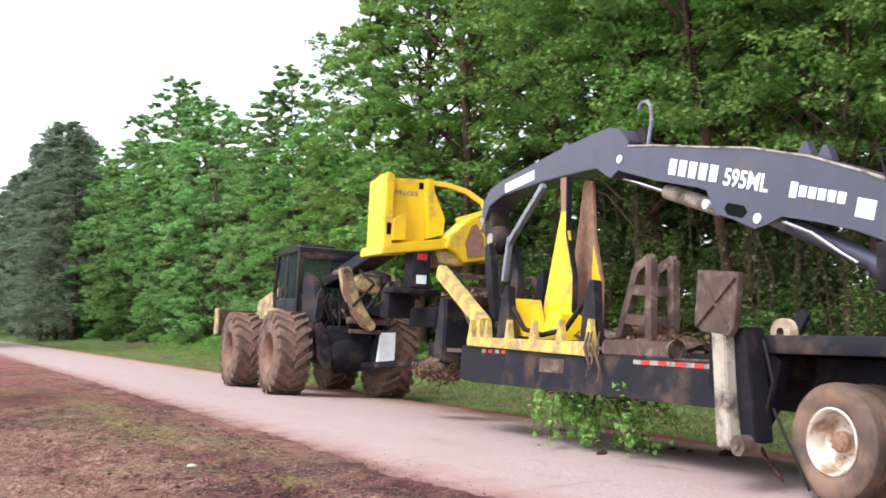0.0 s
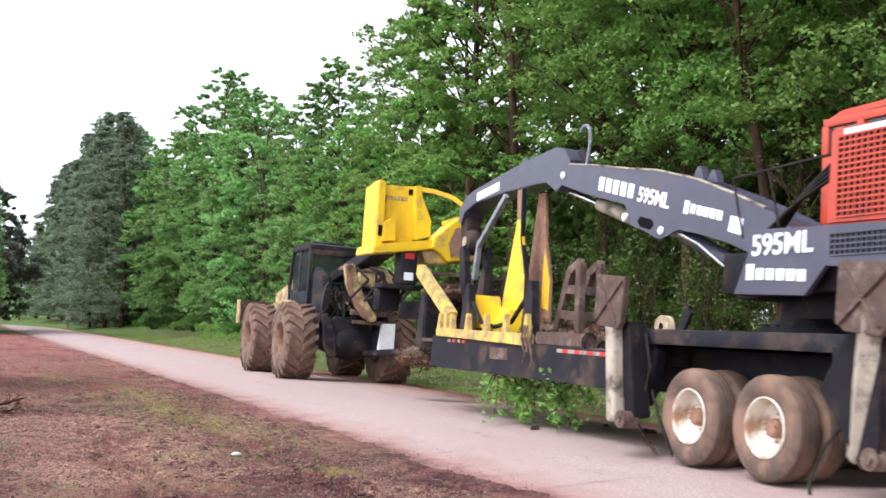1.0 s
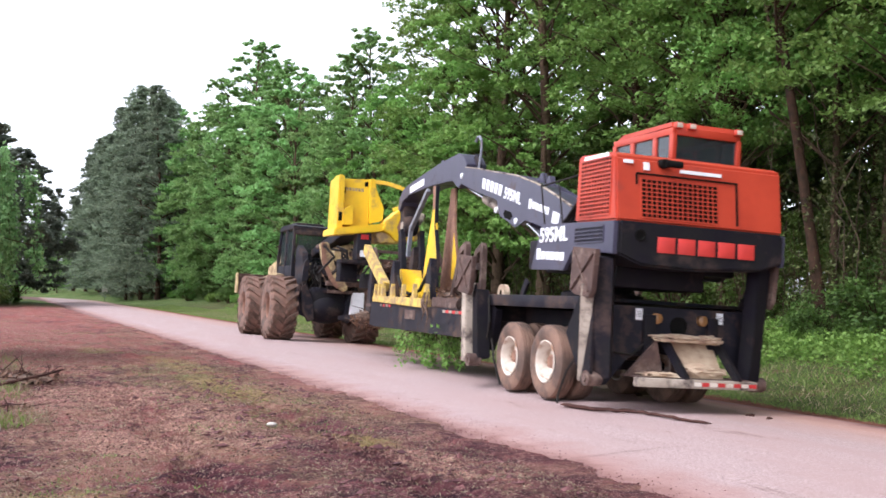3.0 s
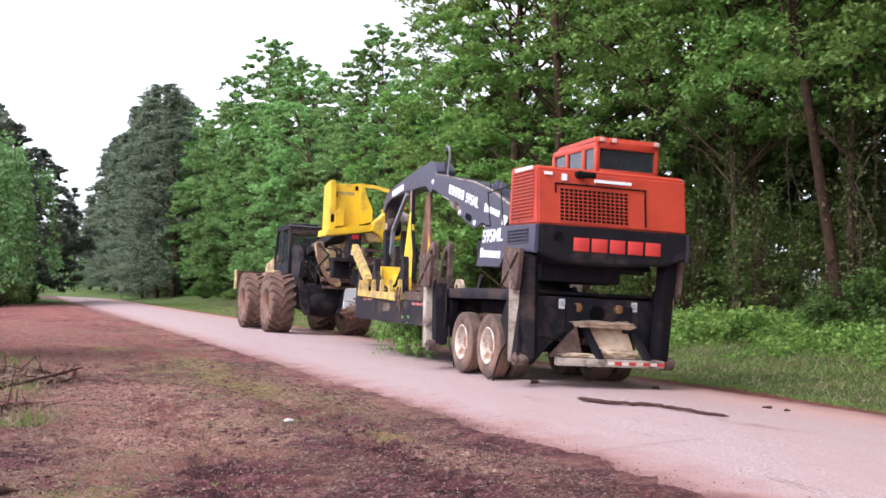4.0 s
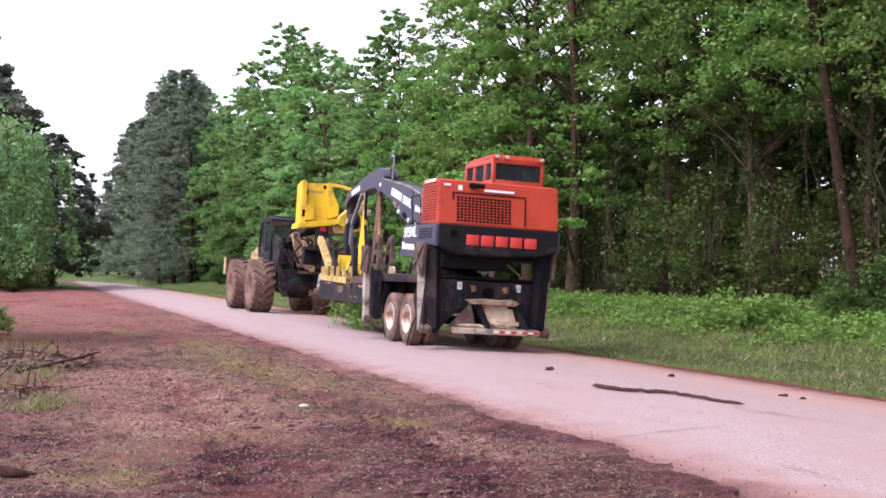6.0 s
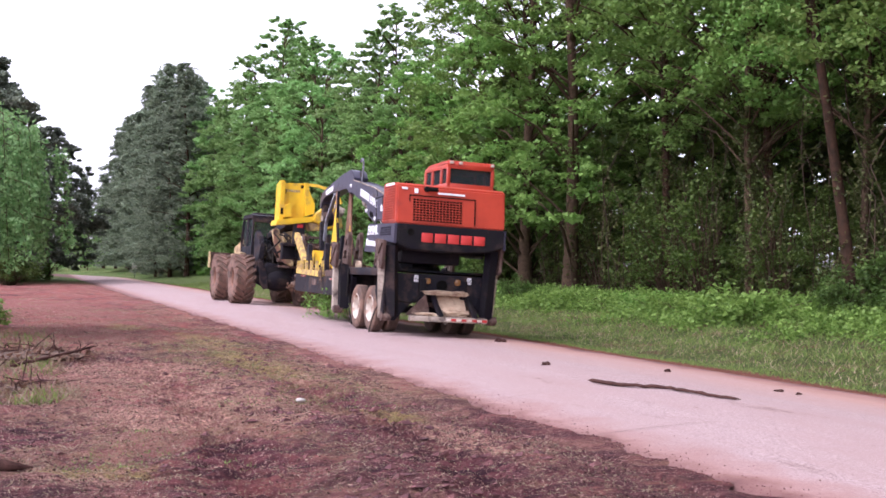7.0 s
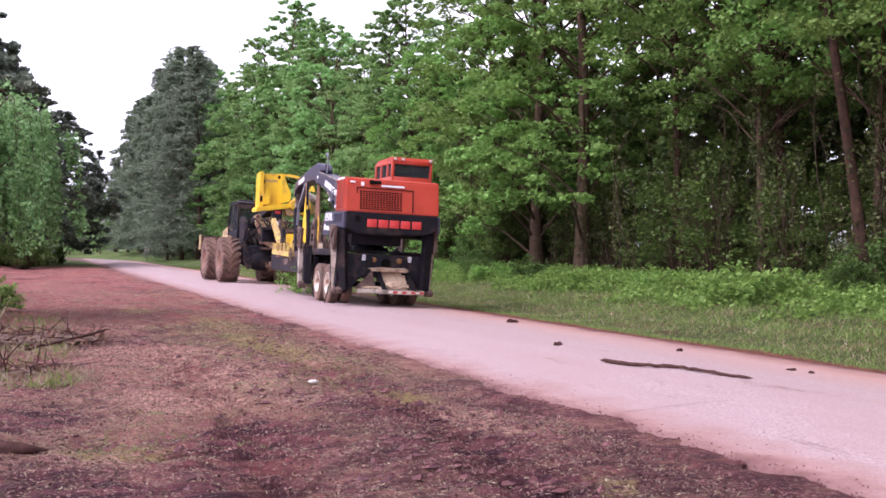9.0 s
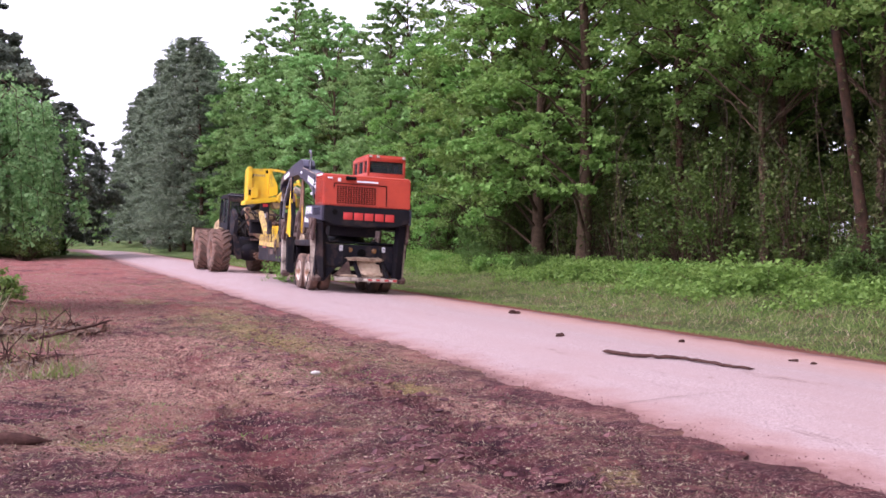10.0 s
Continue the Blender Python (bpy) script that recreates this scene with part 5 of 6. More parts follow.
    bm = B()
    for a, b in (((-1.0, 3.04), (0.52, 3.04)), ((0.5, 3.04), (0.5, 2.48)), ((-1.0, 3.04), (-1.0, 2.9))):
        beam(bm, (a[0], -2.035 - 0.118 * (3.04 - a[1]), a[1]), (b[0], -2.035 - 0.118 * (3.04 - b[1]), b[1]), 0.02, 0.02)
    part("door_seam", bm, M_DARK, hood)
    bm = B()
    rod(bm, (-0.62, -1.95, 3.20), (-0.62, -2.10, 3.19), 0.06, n=16)
    rod(bm, (-0.62, -2.10, 3.19), (-0.40, -2.14, 3.19), 0.05, 0.045, n=14)
    part("exhaust_pipe", bm, M_DARK, hood, "short black exhaust pipe")
    # cab
    bm = B()
    roof = [(0.90, 3.90), (0.60, 4.0), (-0.80, 4.02), (-0.84, 3.93)]
    plate(bm, roof, 0.24, 1.38, 0, 0.02)
    cabin = part("cab_roof", bm, M_RED, t, "orange-red cab roof")
    def piece(name, c, sz, material=M_RED, label="", bevel=0.01):
        bm = B()
        box(bm, c, sz, bevel=bevel)
        return part(name, bm, material, t, label)

    for x in (0.27, 1.35):
        for y in (-0.80, -0.35, 0.30, 0.84):
            piece("pillar", (x, y, 3.665), (0.072, 0.10, 0.37))
        piece("side_header", (x, 0.02, 3.88), (0.07, 1.7, 0.10))
        piece("door_panel", (x, 0.02, 3.0), (0.07, 1.7, 0.98))
    for y in (-0.81, 0.85):
        piece("end_header", (0.81, y, 3.89), (1.01, 0.08, 0.12))
        piece("end_panel", (0.81, y, 3.0), (1.01, 0.08, 0.98))
    for c, sz in (((0.27, -0.03, 3.67), (0.012, 0.56, 0.34)), ((0.27, 0.57, 3.67), (0.012, 0.44, 0.34)), ((0.27, -0.58, 3.67), (0.012, 0.36, 0.34)), ((1.35, 0.0, 3.67), (0.012, 1.5, 0.34)), ((0.81, -0.80, 3.67), (1.0, 0.012, 0.34)), ((0.81, 0.85, 3.67), (1.0, 0.012, 0.34))):
        bm = B()
        box(bm, c, sz)
        part("window_pane", bm, M_GLASS, t)
    bm = B()
    box(bm, (0.8, -0.1, 3.45), (0.5, 0.18, 0.5), bevel=0.06)
    box(bm, (0.8, 0.15, 3.2), (0.5, 0.5, 0.14), bevel=0.05)
    part("operator_seat", bm, M_DARK, t, "black seat inside the cab")
    for x in (0.30, 0.52, 1.30):
        bm = B()
        box(bm, (x, -0.88, 3.96), (0.12, 0.08, 0.09), bevel=0.015)
        lamp = part("work_lamp", bm, M_RED, t)
        bm = B()
        box(bm, (x, -0.923, 3.96), (0.09, 0.008, 0.065), bevel=0.003)
        part("lens", bm, M_LENS, lamp)
    # whip aerials and hose guard beside the hood
    bm = B()
    pipe(bm, [(-0.95, 0.9, 3.12), (-0.95, -0.9, 3.2)], 0.014)
    for y, z in ((0.7, 2.45), (0.1, 2.45)):
        pipe(bm, [(-0.95, y + 0.2, 3.15), (-0.95, y - 0.02, z)], 0.012)
    pipe(bm, [(-0.95, 0.75, 3.13), (-0.97, 0.78, 3.35)], 0.008)
    part("hose_guard", bm, M_HOSE, t, "thin dark guard rods")
    for k in range(4):
        bm = B()
        pipe(bm, [(-0.7 + 0.06 * k, 0.6, 2.55), (-0.75 + 0.05 * k, 0.1, 2.8 + 0.06 * k), (-0.8, -0.5, 3.0 + 0.05 * k), (-0.8, -0.95, 2.8)], 0.022)
        part("hose", bm, M_HOSE, t)
    # main boom
    prof = [(0.55, 2.30), (0.75, 2.72), (1.14, 2.88), (1.71, 3.10), (2.47, 3.36), (3.37, 3.58), (4.2, 3.71), (5.19, 3.88), (5.84, 3.97), (6.10, 3.80), (5.98, 3.66), (5.15, 3.43), (4.29, 3.24),
            (4.14, 3.19), (3.97, 2.90), (3.64, 2.80), (3.27, 2.66), (3.05, 2.70), (2.85, 2.76), (2.33, 2.66), (1.6, 2.48), (1.0, 2.2)]
    bm = B()
    plate(bm, prof, -0.31, -0.285, 0)
    plate(bm, prof, 0.145, 0.17, 0)
    inner = [(0.6, 2.34), (0.78, 2.70), (1.71, 3.08), (3.37, 3.56), (5.84, 3.95), (6.0, 3.76), (5.15, 3.45), (4.29, 3.26), (3.3, 3.0), (2.33, 2.70), (1.0, 2.25)]
    plate(bm, inner, -0.285, 0.145, 0)
    boom = part("main_boom", bm, M_BOOM, t, "slate-blue painted steel boom")
    # a black plate on the surface stands for the slot's shade
    bm = B()
    plate(bm, [(3.40, 2.86), (3.48, 2.80), (3.74, 2.86), (3.80, 2.94), (3.74, 3.0), (3.46, 2.94)], -0.315, -0.305, 0)
    part("slot", bm, M_DARK, boom, "black plate standing for a shaded slot in the boom")
    # pale bars paint the sky's glint along the boom's top edge
    bm = B()
    ridge = [(1.14, 2.89), (1.71, 3.11), (2.47, 3.37), (3.37, 3.59), (4.2, 3.72), (5.19, 3.89), (5.8, 3.975)]
    for p, q in zip(ridge, ridge[1:]):
        beam(bm, (-0.30, *p), (-0.30, *q), 0.05, 0.022)
    part("top_strip", bm, M_PALE, boom, "pale strip standing for sky glint on the top edge")
    for y, z in ((5.99, 3.82), (4.13, 3.02), (3.22, 2.77)):
        bm = B()
        rod(bm, (-0.33, y, z), (0.19, y, z), 0.058, n=18)
        rod(bm, (-0.345, y, z), (0.205, y, z), 0.035, n=14)
        part("pin", bm, M_WHITE, boom, "white-capped pivot pin")
    for y, z in ((2.75, 3.44), (2.45, 3.36)):
        bm = B()
        plate(bm, [(y + 0.14, z), (y + 0.03, z + 0.15), (y - 0.03, z + 0.15), (y - 0.12, z - 0.03)], -0.1, 0.0, 0, 0.004)
        part("lifting_lug", bm, M_BOOM, boom)
    # blank marks and the model number on the boom side; its slope is 11 degrees
    side_m = pose(0, 0, 0, 90, 0, -90)
    tilt = Matrix.Rotation(radians(13), 4, "X")
    for k in range(5):
        bm = B()
        box(bm, (-0.312, 4.81 - 0.20 * k, 3.56 - 0.046 * k), (0.008, 0.15, 0.20), (13, 0, 0), 0.003)
        part("mark_block", bm, M_WHITE, boom, "plain white mark block")
    lettering("595ML", 0.28, M_WHITE, boom, Matrix.Translation((-0.314, 3.84, 3.225)) @ tilt @ side_m)
    for k in range(6):
        bm = B()
        box(bm, (-0.312, 2.67 - 0.138 * k, 3.03 - 0.032 * k), (0.008, 0.11, 0.12 if k else 0.17), (13, 0, 0), 0.003)
        part("mark_block", bm, M_WHITE, boom, "plain white mark block")
    bm = B()
    box(bm, (-0.312, 1.66, 2.73), (0.008, 0.25, 0.19), (14, 0, 0))
    part("decal", bm, M_WHITE, boom, "white square decal")
    # side lettering
    lettering("595ML", 0.29, M_WHITE, t, Matrix.Translation((-1.338, 0.03, 2.20)) @ side_m @ Matrix.Diagonal((1.1, 1, 1, 1)))
    for k in range(6):
        bm = B()
        box(bm, (-1.336, 0.04 - 0.15 * k, 2.02 + (0.015 if k == 0 else -0.008 * k)), (0.008, 0.12, 0.16 if k == 0 else 0.115), bevel=0.003)
        part("mark_block", bm, M_WHITE, t, "plain white mark block")
    # stick with its bent tip
    jib = [(6.35, 4.32), (6.05, 4.24), (5.84, 4.05), (5.96, 3.72), (6.25, 3.60), (6.36, 3.64), (6.62, 3.78), (6.95, 3.79), (8.1, 3.78), (9.4, 3.70), (9.85, 3.58), (10.0, 3.36), (10.14, 3.40), (10.10, 3.66), (9.86, 3.86), (9.5, 3.95), (8.78, 4.05), (7.54, 4.22), (6.7, 4.29)]
    bm = B()
    plate(bm, jib, -0.28, 0.14, 0, 0.012)
    stick = part("stick_boom", bm, M_BOOM, t, "slate-blue jib arm with bent tip")
    bm = B()
    box(bm, (-0.284, 8.85, 3.86), (0.008, 0.95, 0.15), (-6.5, 0, 0))
    part("decal", bm, M_WHITE, stick, "white strip of unreadable lettering")
    bm = B()
    plate(bm, [(8.02, 4.16), (7.82, 4.35), (7.72, 4.34), (7.6, 4.2)], -0.1, -0.02, 0)
    part("lifting_lug", bm, M_BOOM, stick)
    bm = B()
    pipe(bm, [(-0.08, 5.70, 3.95), (-0.08, 5.62, 4.30), (-0.08, 5.64, 4.50), (-0.08, 5.74, 4.60), (-0.08, 5.86, 4.60), (-0.08, 5.93, 4.52)], 0.028, 8)
    part("hose_loop", bm, M_STRUT, stick, "curved hose guide")
    bm = B()
    plate(bm, [(5.7, 3.95), (5.95, 4.2), (5.86, 4.27), (5.74, 4.2)], -0.1, -0.02, 0)
    part("knuckle_guard", bm, M_STEEL, stick)
    # cylinders
    bm = B()
    rod(bm, (-0.07, 6.22, 3.62), (-0.07, 4.9, 3.22), 0.042, n=14)
    rod_ob = part("piston_rod", bm, M_CHROME, t, "bright piston rod")
    bm = B()
    rod(bm, (-0.07, 5.22, 3.32), (-0.07, 4.1, 2.98), 0.10, n=18)
    part("cylinder", bm, M_PALE, t, "pale hydraulic cylinder")
    bm = B()
    rod(bm, (-0.07, 2.95, 2.70), (-0.07, 1.5, 2.12), 0.10, n=18)
    rod(bm, (-0.07, 1.72, 2.20), (-0.07, 0.4, 1.72), 0.125, n=18)
    part("lift_cylinder", bm, M_BOOM, t, "slate hydraulic lift cylinder")
    bm = B()
    pipe(bm, [(-0.25, 2.9, 2.72), (-0.3, 2.4, 2.55), (-0.28, 2.0, 2.32), (-0.3, 1.75, 2.2)], 0.025, 8)
    part("steel_line", bm, M_CHROME, t)
    # strut and heel below the stick
    bm = B()
    beam(bm, (-0.26, 8.1, 3.72), (-0.26, 9.15, 2.9), 0.09, 0.10, 0.01)
    beam(bm, (-0.26, 9.12, 3.0), (-0.26, 9.25, 2.3), 0.09, 0.09, 0.01)
    part("heel_strut", bm, M_STRUT, t, "slanting grey strut")
    # grapple hanging at the tip
    bm = B()
    lathe(bm, [(-0.16, 0.0), (-0.16, 0.20), (-0.05, 0.24), (0.05, 0.24), (0.16, 0.20), (0.16, 0.0)], 22)
    bmesh.ops.translate(bm, verts=bm.verts, vec=(-0.07, 9.85, 3.02))
    beam(bm, (-0.07, 10.05, 3.5), (-0.07, 9.9, 2.9), 0.30, 0.28, 0.02)
    g = part("grapple_head", bm, M_STEEL, t, "dark rotator head of the grapple")
    bm = B()
    rod(bm, (-0.26, 9.85, 3.02), (-0.24, 9.85, 3.02), 0.10, n=18)
    part("end_cap", bm, M_PALE, g)
    for x in (-0.30, 0.16):
        bm = B()
        plate(bm, [(9.75, 2.95), (9.95, 2.9), (9.85, 2.3), (9.65, 1.8), (9.45, 1.65), (9.5, 1.9), (9.62, 2.4)], x, x + 0.12, 0, 0.01)
        plate(bm, [(8.75, 2.5), (8.9, 2.45), (9.05, 2.0), (9.0, 1.55), (8.72, 1.5), (8.8, 1.9), (8.72, 2.2)], x, x + 0.12, 0, 0.01)
        part("tong", bm, M_STEEL, t, "curved dark grapple tong")
    # yellow boom rest
    low_y = [(7.30, 3.22), (7.16, 3.22), (7.10, 2.9), (6.90, 2.30), (6.88, 1.52), (7.74, 1.5), (7.68, 1.9)]
    bm = B()
    plate(bm, low_y, -0.42, -0.36, 0, 0.006)
    part("rest_face", bm, M_YELLOW, t, "yellow boom rest upright")
    bm = B()
    plate(bm, [(7.36, 3.72), (7.19, 3.72), (7.16, 3.22), (7.30, 3.22)], -0.42, -0.36, 0, 0.006)
    part("rest_head", bm, M_HUB, t, "rust-rubbed head of the boom rest")
    edge = [(7.16, 3.72), (7.12, 2.9), (6.89, 2.28), (6.87, 1.5)]
    for x in (-0.39, 0.02):
        bm = B()
        for p, q in zip(edge, edge[1:]):
            beam(bm, (x, *p), (x, *q), 0.075, 0.03)
        part("flange", bm, M_STEEL, t, "dark edge flange of the boom rest")
    bm = B()
    plate(bm, [(7.36, 3.70), (7.12, 3.70), (7.02, 2.9), (6.78, 2.25), (6.76, 1.55), (7.72, 1.5), (7.66, 1.9)], -0.02, 0.03, 0, 0.006)
    part("rest_face", bm, M_HUB, t, "rust-streaked inner face of the boom rest")
    bm = B()
    plate(bm, [(7.02, 2.75), (6.80, 2.22), (6.80, 1.75), (7.05, 1.8)], -0.028, -0.022, 0)
    part("paint_remnant", bm, M_YELLOW, t, "patch of yellow paint left on the rust")
    return t


def build_delimber():
    t = new("delimber")
    tagged(t, "bright yellow pull-through delimber with muddy frame on the trailer's nose", "delimber")
    bm = B()
    plate(bm, [(-1.17, 2.98), (-1.18, 4.36), (-1.08, 4.37), (-1.02, 4.30), (-1.02, 3.0)], 12.28, 12.75, 1, 0.02)
    part("corner_post", bm, M_YELLOW, t, "bright yellow corner post")
    bm = B()
    plate(bm, [(-1.02, 3.05), (-1.02, 4.29), (-0.34, 4.33), (-0.30, 3.12)], 12.46, 12.60, 1, 0.015)
    main = part("face_plate", bm, M_YELLOW, t, "bright yellow upright plate")
    bm = B()
    plate(bm, [(-0.36, 4.33), (-0.24, 4.34), (-0.20, 4.1), (0.03, 3.62), (0.02, 3.30), (-0.30, 3.20)], 12.30, 12.75, 1, 0.015)
    part("shear_flange", bm, M_YELLOW, t, "yellow tapering flange")
    bm = B()
    plate(bm, [(12.7, 3.0), (12.7, 4.34), (13.2, 4.28), (13.2, 3.0)], -1.17, -1.11, 0, 0.01)
    part("side_plate", bm, M_YELLOW, t)
    bm = B()
    plate(bm, [(-1.04, 3.10), (-1.04, 3.50), (-0.88, 3.60), (-0.78, 3.60), (-0.78, 3.13)], 12.2, 12.47, 1, 0.015)
    part("bracket_box", bm, M_YELLOW, main)
    bm = B()
    plate(bm, [(-1.30, 2.82), (-1.27, 3.0), (0.02, 3.22), (0.06, 3.04), (-0.2, 2.98)], 12.05, 13.2, 1, 0.02)
    part("tray_lip", bm, M_YELLOW, t, "yellow tray lip")
    bm = B()
    plate(bm, [(-0.06, 3.04), (0.0, 3.26), (0.40, 3.62), (0.54, 3.68), (0.74, 3.30), (0.78, 2.86), (0.30, 2.78), (0.14, 2.94)], 11.95, 12.5, 1, 0.02)
    scoop = part("scoop", bm, M_YELLOW, t, "folded yellow scoop plate")
    bm = B()
    plate(bm, [(0.30, 3.16), (0.42, 3.48), (0.52, 3.52), (0.68, 3.26), (0.70, 2.94), (0.36, 2.88)], 11.935, 11.945, 1)
    part("worn_face", bm, M_HUB, scoop, "rust-brown worn face of the scoop")
    bm = B()
    plate(bm, [(-0.22, 3.0), (0.30, 2.98), (0.62, 3.12), (0.95, 3.24), (1.0, 2.86), (0.42, 2.74), (-0.1, 2.72)], 12.1, 12.9, 1, 0.03)
    part("saw_box", bm, M_YWORN, t, "dented ochre saw box")
    bm = B()
    rod(bm, (0.62, 12.1, 3.50), (0.98, 12.1, 3.40), 0.19, 0.16, n=20)
    part("motor_cover", bm, M_PALE, t, "pale rounded motor cover")
    bm = B()
    pts = [(-0.26, 12.6, 4.30), (0.1, 12.5, 4.28), (0.5, 12.4, 4.18), (0.8, 12.3, 3.98), (0.92, 12.2, 3.7)]
    for a, b in zip(pts, pts[1:]):
        beam(bm, a, b, 0.10, 0.10, 0.01)
    beam(bm, (0.9, 12.2, 3.82), (0.3, 12.4, 3.6), 0.10, 0.10, 0.01)
    part("guard_hoop", bm, M_YELLOW, t, "curved yellow guard hoop")
    # thin black plates drawn for the shade inside slots
    for x, z, h, y in ((-1.10, 3.32, 0.22, 12.276), (-1.0, 4.0, 0.16, 12.455), (-0.42, 4.2, 0.12, 12.455)):
        bm = B()
        box(bm, (x, y, z), (0.09, 0.01, h), bevel=0.003)
        part("slot", bm, M_DARK, main)
    for k in range(6):
        bm = B()
        box(bm, (-0.92 + 0.08 * k, 12.456, 4.04), (0.06, 0.008, 0.08))
        part("mark_bar", bm, M_CREAM, main)
    bm = B()
    box(bm, (-0.48, 12.3, 2.62), (0.36, 0.4, 0.72), bevel=0.02)
    post = part("valve_box", bm, M_STEEL, t, "dark valve box")
    bm = B()
    box(bm, (-0.48, 12.094, 2.84), (0.20, 0.008, 0.12))
    part("red_label", bm, M_TAPER, post)
    bm = B()
    box(bm, (-0.48, 12.094, 2.42), (0.2, 0.008, 0.16))
    part("notice", bm, M_WHITE, post)
    bm = B()
    box(bm, (-0.6, 12.3, 2.2), (0.9, 0.5, 0.10), bevel=0.01)
    box(bm, (-0.75, 12.6, 1.95), (0.45, 0.4, 0.5), bevel=0.02)
    box(bm, (0.3, 12.4, 1.75), (1.2, 1.2, 0.35), bevel=0.02)
    part("base_frame", bm, M_FRAME, t)
    bm = B()
    beam(bm, (-0.95, 10.2, 2.45), (-0.98, 8.45, 1.56), 0.16, 0.22, 0.012)
    part("brace", bm, M_YWORN, t, "scuffed pale yellow diagonal brace")
    for z in (2.42, 2.2, 1.98):
        bm = B()
        beam(bm, (-0.66, 10.4 - (2.42 - z), z), (0.86, 10.4 - (2.42 - z), z), 0.07, 0.07, 0.006)
        part("cradle_bar", bm, M_RUST, t, "rusty cradle bar")
    for x in (-0.7, 0.1, 0.9):
        bm = B()
        beam(bm, (x, 10.44, 2.49), (x, 9.5, 1.6), 0.08, 0.07, 0.006)
        part("cradle_leg", bm, M_RUST, t, "rusty slanting cradle leg")
    # hoses
    rng = random.Random(4)
    for k in range(9):
        bm = B()
        x, y = rng.uniform(-1.2, 0.3), rng.uniform(12.8, 14.4)
        pipe(bm, [(x, y, 2.55 + rng.uniform(-0.2, 0.2)), (x + 0.2, y - 0.3, 2.4 + rng.uniform(-0.3, 0.2)), (x + rng.uniform(-0.3, 0.4), y - 0.2, 1.9)], 0.03)
        part("hose", bm, M_HOSE, t)
    # yellow lower bracket on the bed
    bm = B()
    plate(bm, [(7.4, 1.4), (7.9, 1.4), (7.95, 1.95), (7.7, 1.95), (7.6, 1.7)], -0.9, -0.45, 0, 0.012)
    plate(bm, [(6.2, 1.35), (6.9, 1.35), (6.6, 1.75), (6.3, 1.7)], -0.95, -0.6, 0, 0.012)
    part("cradle_foot", bm, M_YELLOW, t, "bent yellow cradle foot")
    for y in (7.6, 5.35):
        bm = B()
        plate(bm, [(y - 0.22, 1.3), (y + 0.2, 1.3), (y + 0.12, 1.9), (y, 2.12), (y - 0.1, 2.1)], -1.12, -1.0, 0, 0.01)
        part("side_stake", bm, M_STEEL, t, "dark tapered stake")
    bm = B()
    pts = [(-1.05, 7.45, 1.8), (-1.05, 7.1, 1.5), (-1.05, 6.6, 1.42), (-1.05, 6.0, 1.5), (-1.05, 5.55, 1.85)]
    pipe(bm, pts, 0.035, 8)
    part("slack_hose", bm, M_HOSE, t)
    return t


def litter_heap(name, seed, dims, n, label, twigs=30):
    """Dead leaves, bark scraps and twigs caught in a heap."""
    rng = np.random.default_rng(seed)
    bm = B()
    bmesh.ops.create_icosphere(bm, subdivisions=3, radius=1.0, matrix=Matrix.Diagonal((*(0.7 * d for d in dims), 1)))
    for v in bm.verts:
        v.co *= 1 + 0.35 * noise.noise(v.co * 4)
    ob = link_mesh(name, bm, M_DEBRIS)
    tagged(ob, label, "debris")
    v, f = leaves(rng, [(0, 0, 0)], [dims], n, 0.11, 0.1, 0.3)
    sc = new("dead_leaves", raw("dead_leaves", v, f, M_DEAD))
    sc.parent = ob
    sc["kind"] = "stuff"
    vs, fs = [], []
    for k in range(twigs):
        d = rng.normal(size=3)
        d /= np.linalg.norm(d)
        p = d * dims * rng.uniform(0.3, 0.9)
        q = p + rng.normal(size=3) * [0.3, 0.3, 0.2]
        limb(vs, fs, [tuple(p), tuple((p + q) / 2 + 0.03), tuple(q)], [0.012, 0.009, 0.004], 4)
    tw = new("twig_tangle", raw("twig_tangle", vs, fs, M_LOG))
    tw.parent = ob
    tw["kind"] = "stuff"
    return ob


# ---- the skidder: from the ground under its rear axle ----
def skidder_tyre(width=0.80, r=0.95):
    bm = B()
    h = width / 2
    lathe(bm, [(-h * 0.72, 0.36), (-h * 0.95, 0.45), (-h, 0.64), (-h * 0.92, 0.80), (-h * 0.78, r - 0.09), (-h * 0.4, r - 0.065), (0, r - 0.06), (h * 0.4, r - 0.065), (h * 0.78, r - 0.09), (h * 0.92, 0.80), (h, 0.64), (h * 0.95, 0.45), (h * 0.72, 0.36)], 44)
    return bm


def tyre_lug(sx, width=0.80, r=0.95):
    """One slanting lug, from the middle of the tread to the shoulder."""
    bm = B()
    h, w, prev = width / 2, 0.062, None
    for i, (f, da) in enumerate(((0.02, 0.30), (0.5, 0.13), (0.93, 0.0), (1.02, -0.02))):
        x, rr = sx * h * f, (r - 0.07) if f < 0.95 else r - 0.20
        top = r + (0.0 if i < 3 else -0.14)
        ring = [bm.verts.new((x, q * math.cos(da + d), q * math.sin(da + d))) for q, d in ((rr - 0.03, -w * 1.25), (top, -w), (top, w), (rr - 0.03, w * 1.25))]
        if prev:
            for j in range(3):
                bm.faces.new((prev[j], prev[j + 1], ring[j + 1], ring[j]))
        else:
            bm.faces.new(ring)
        prev = ring
    bm.faces.new(prev[::-1])
    bmesh.ops.recalc_face_normals(bm, faces=bm.faces)
    return bm


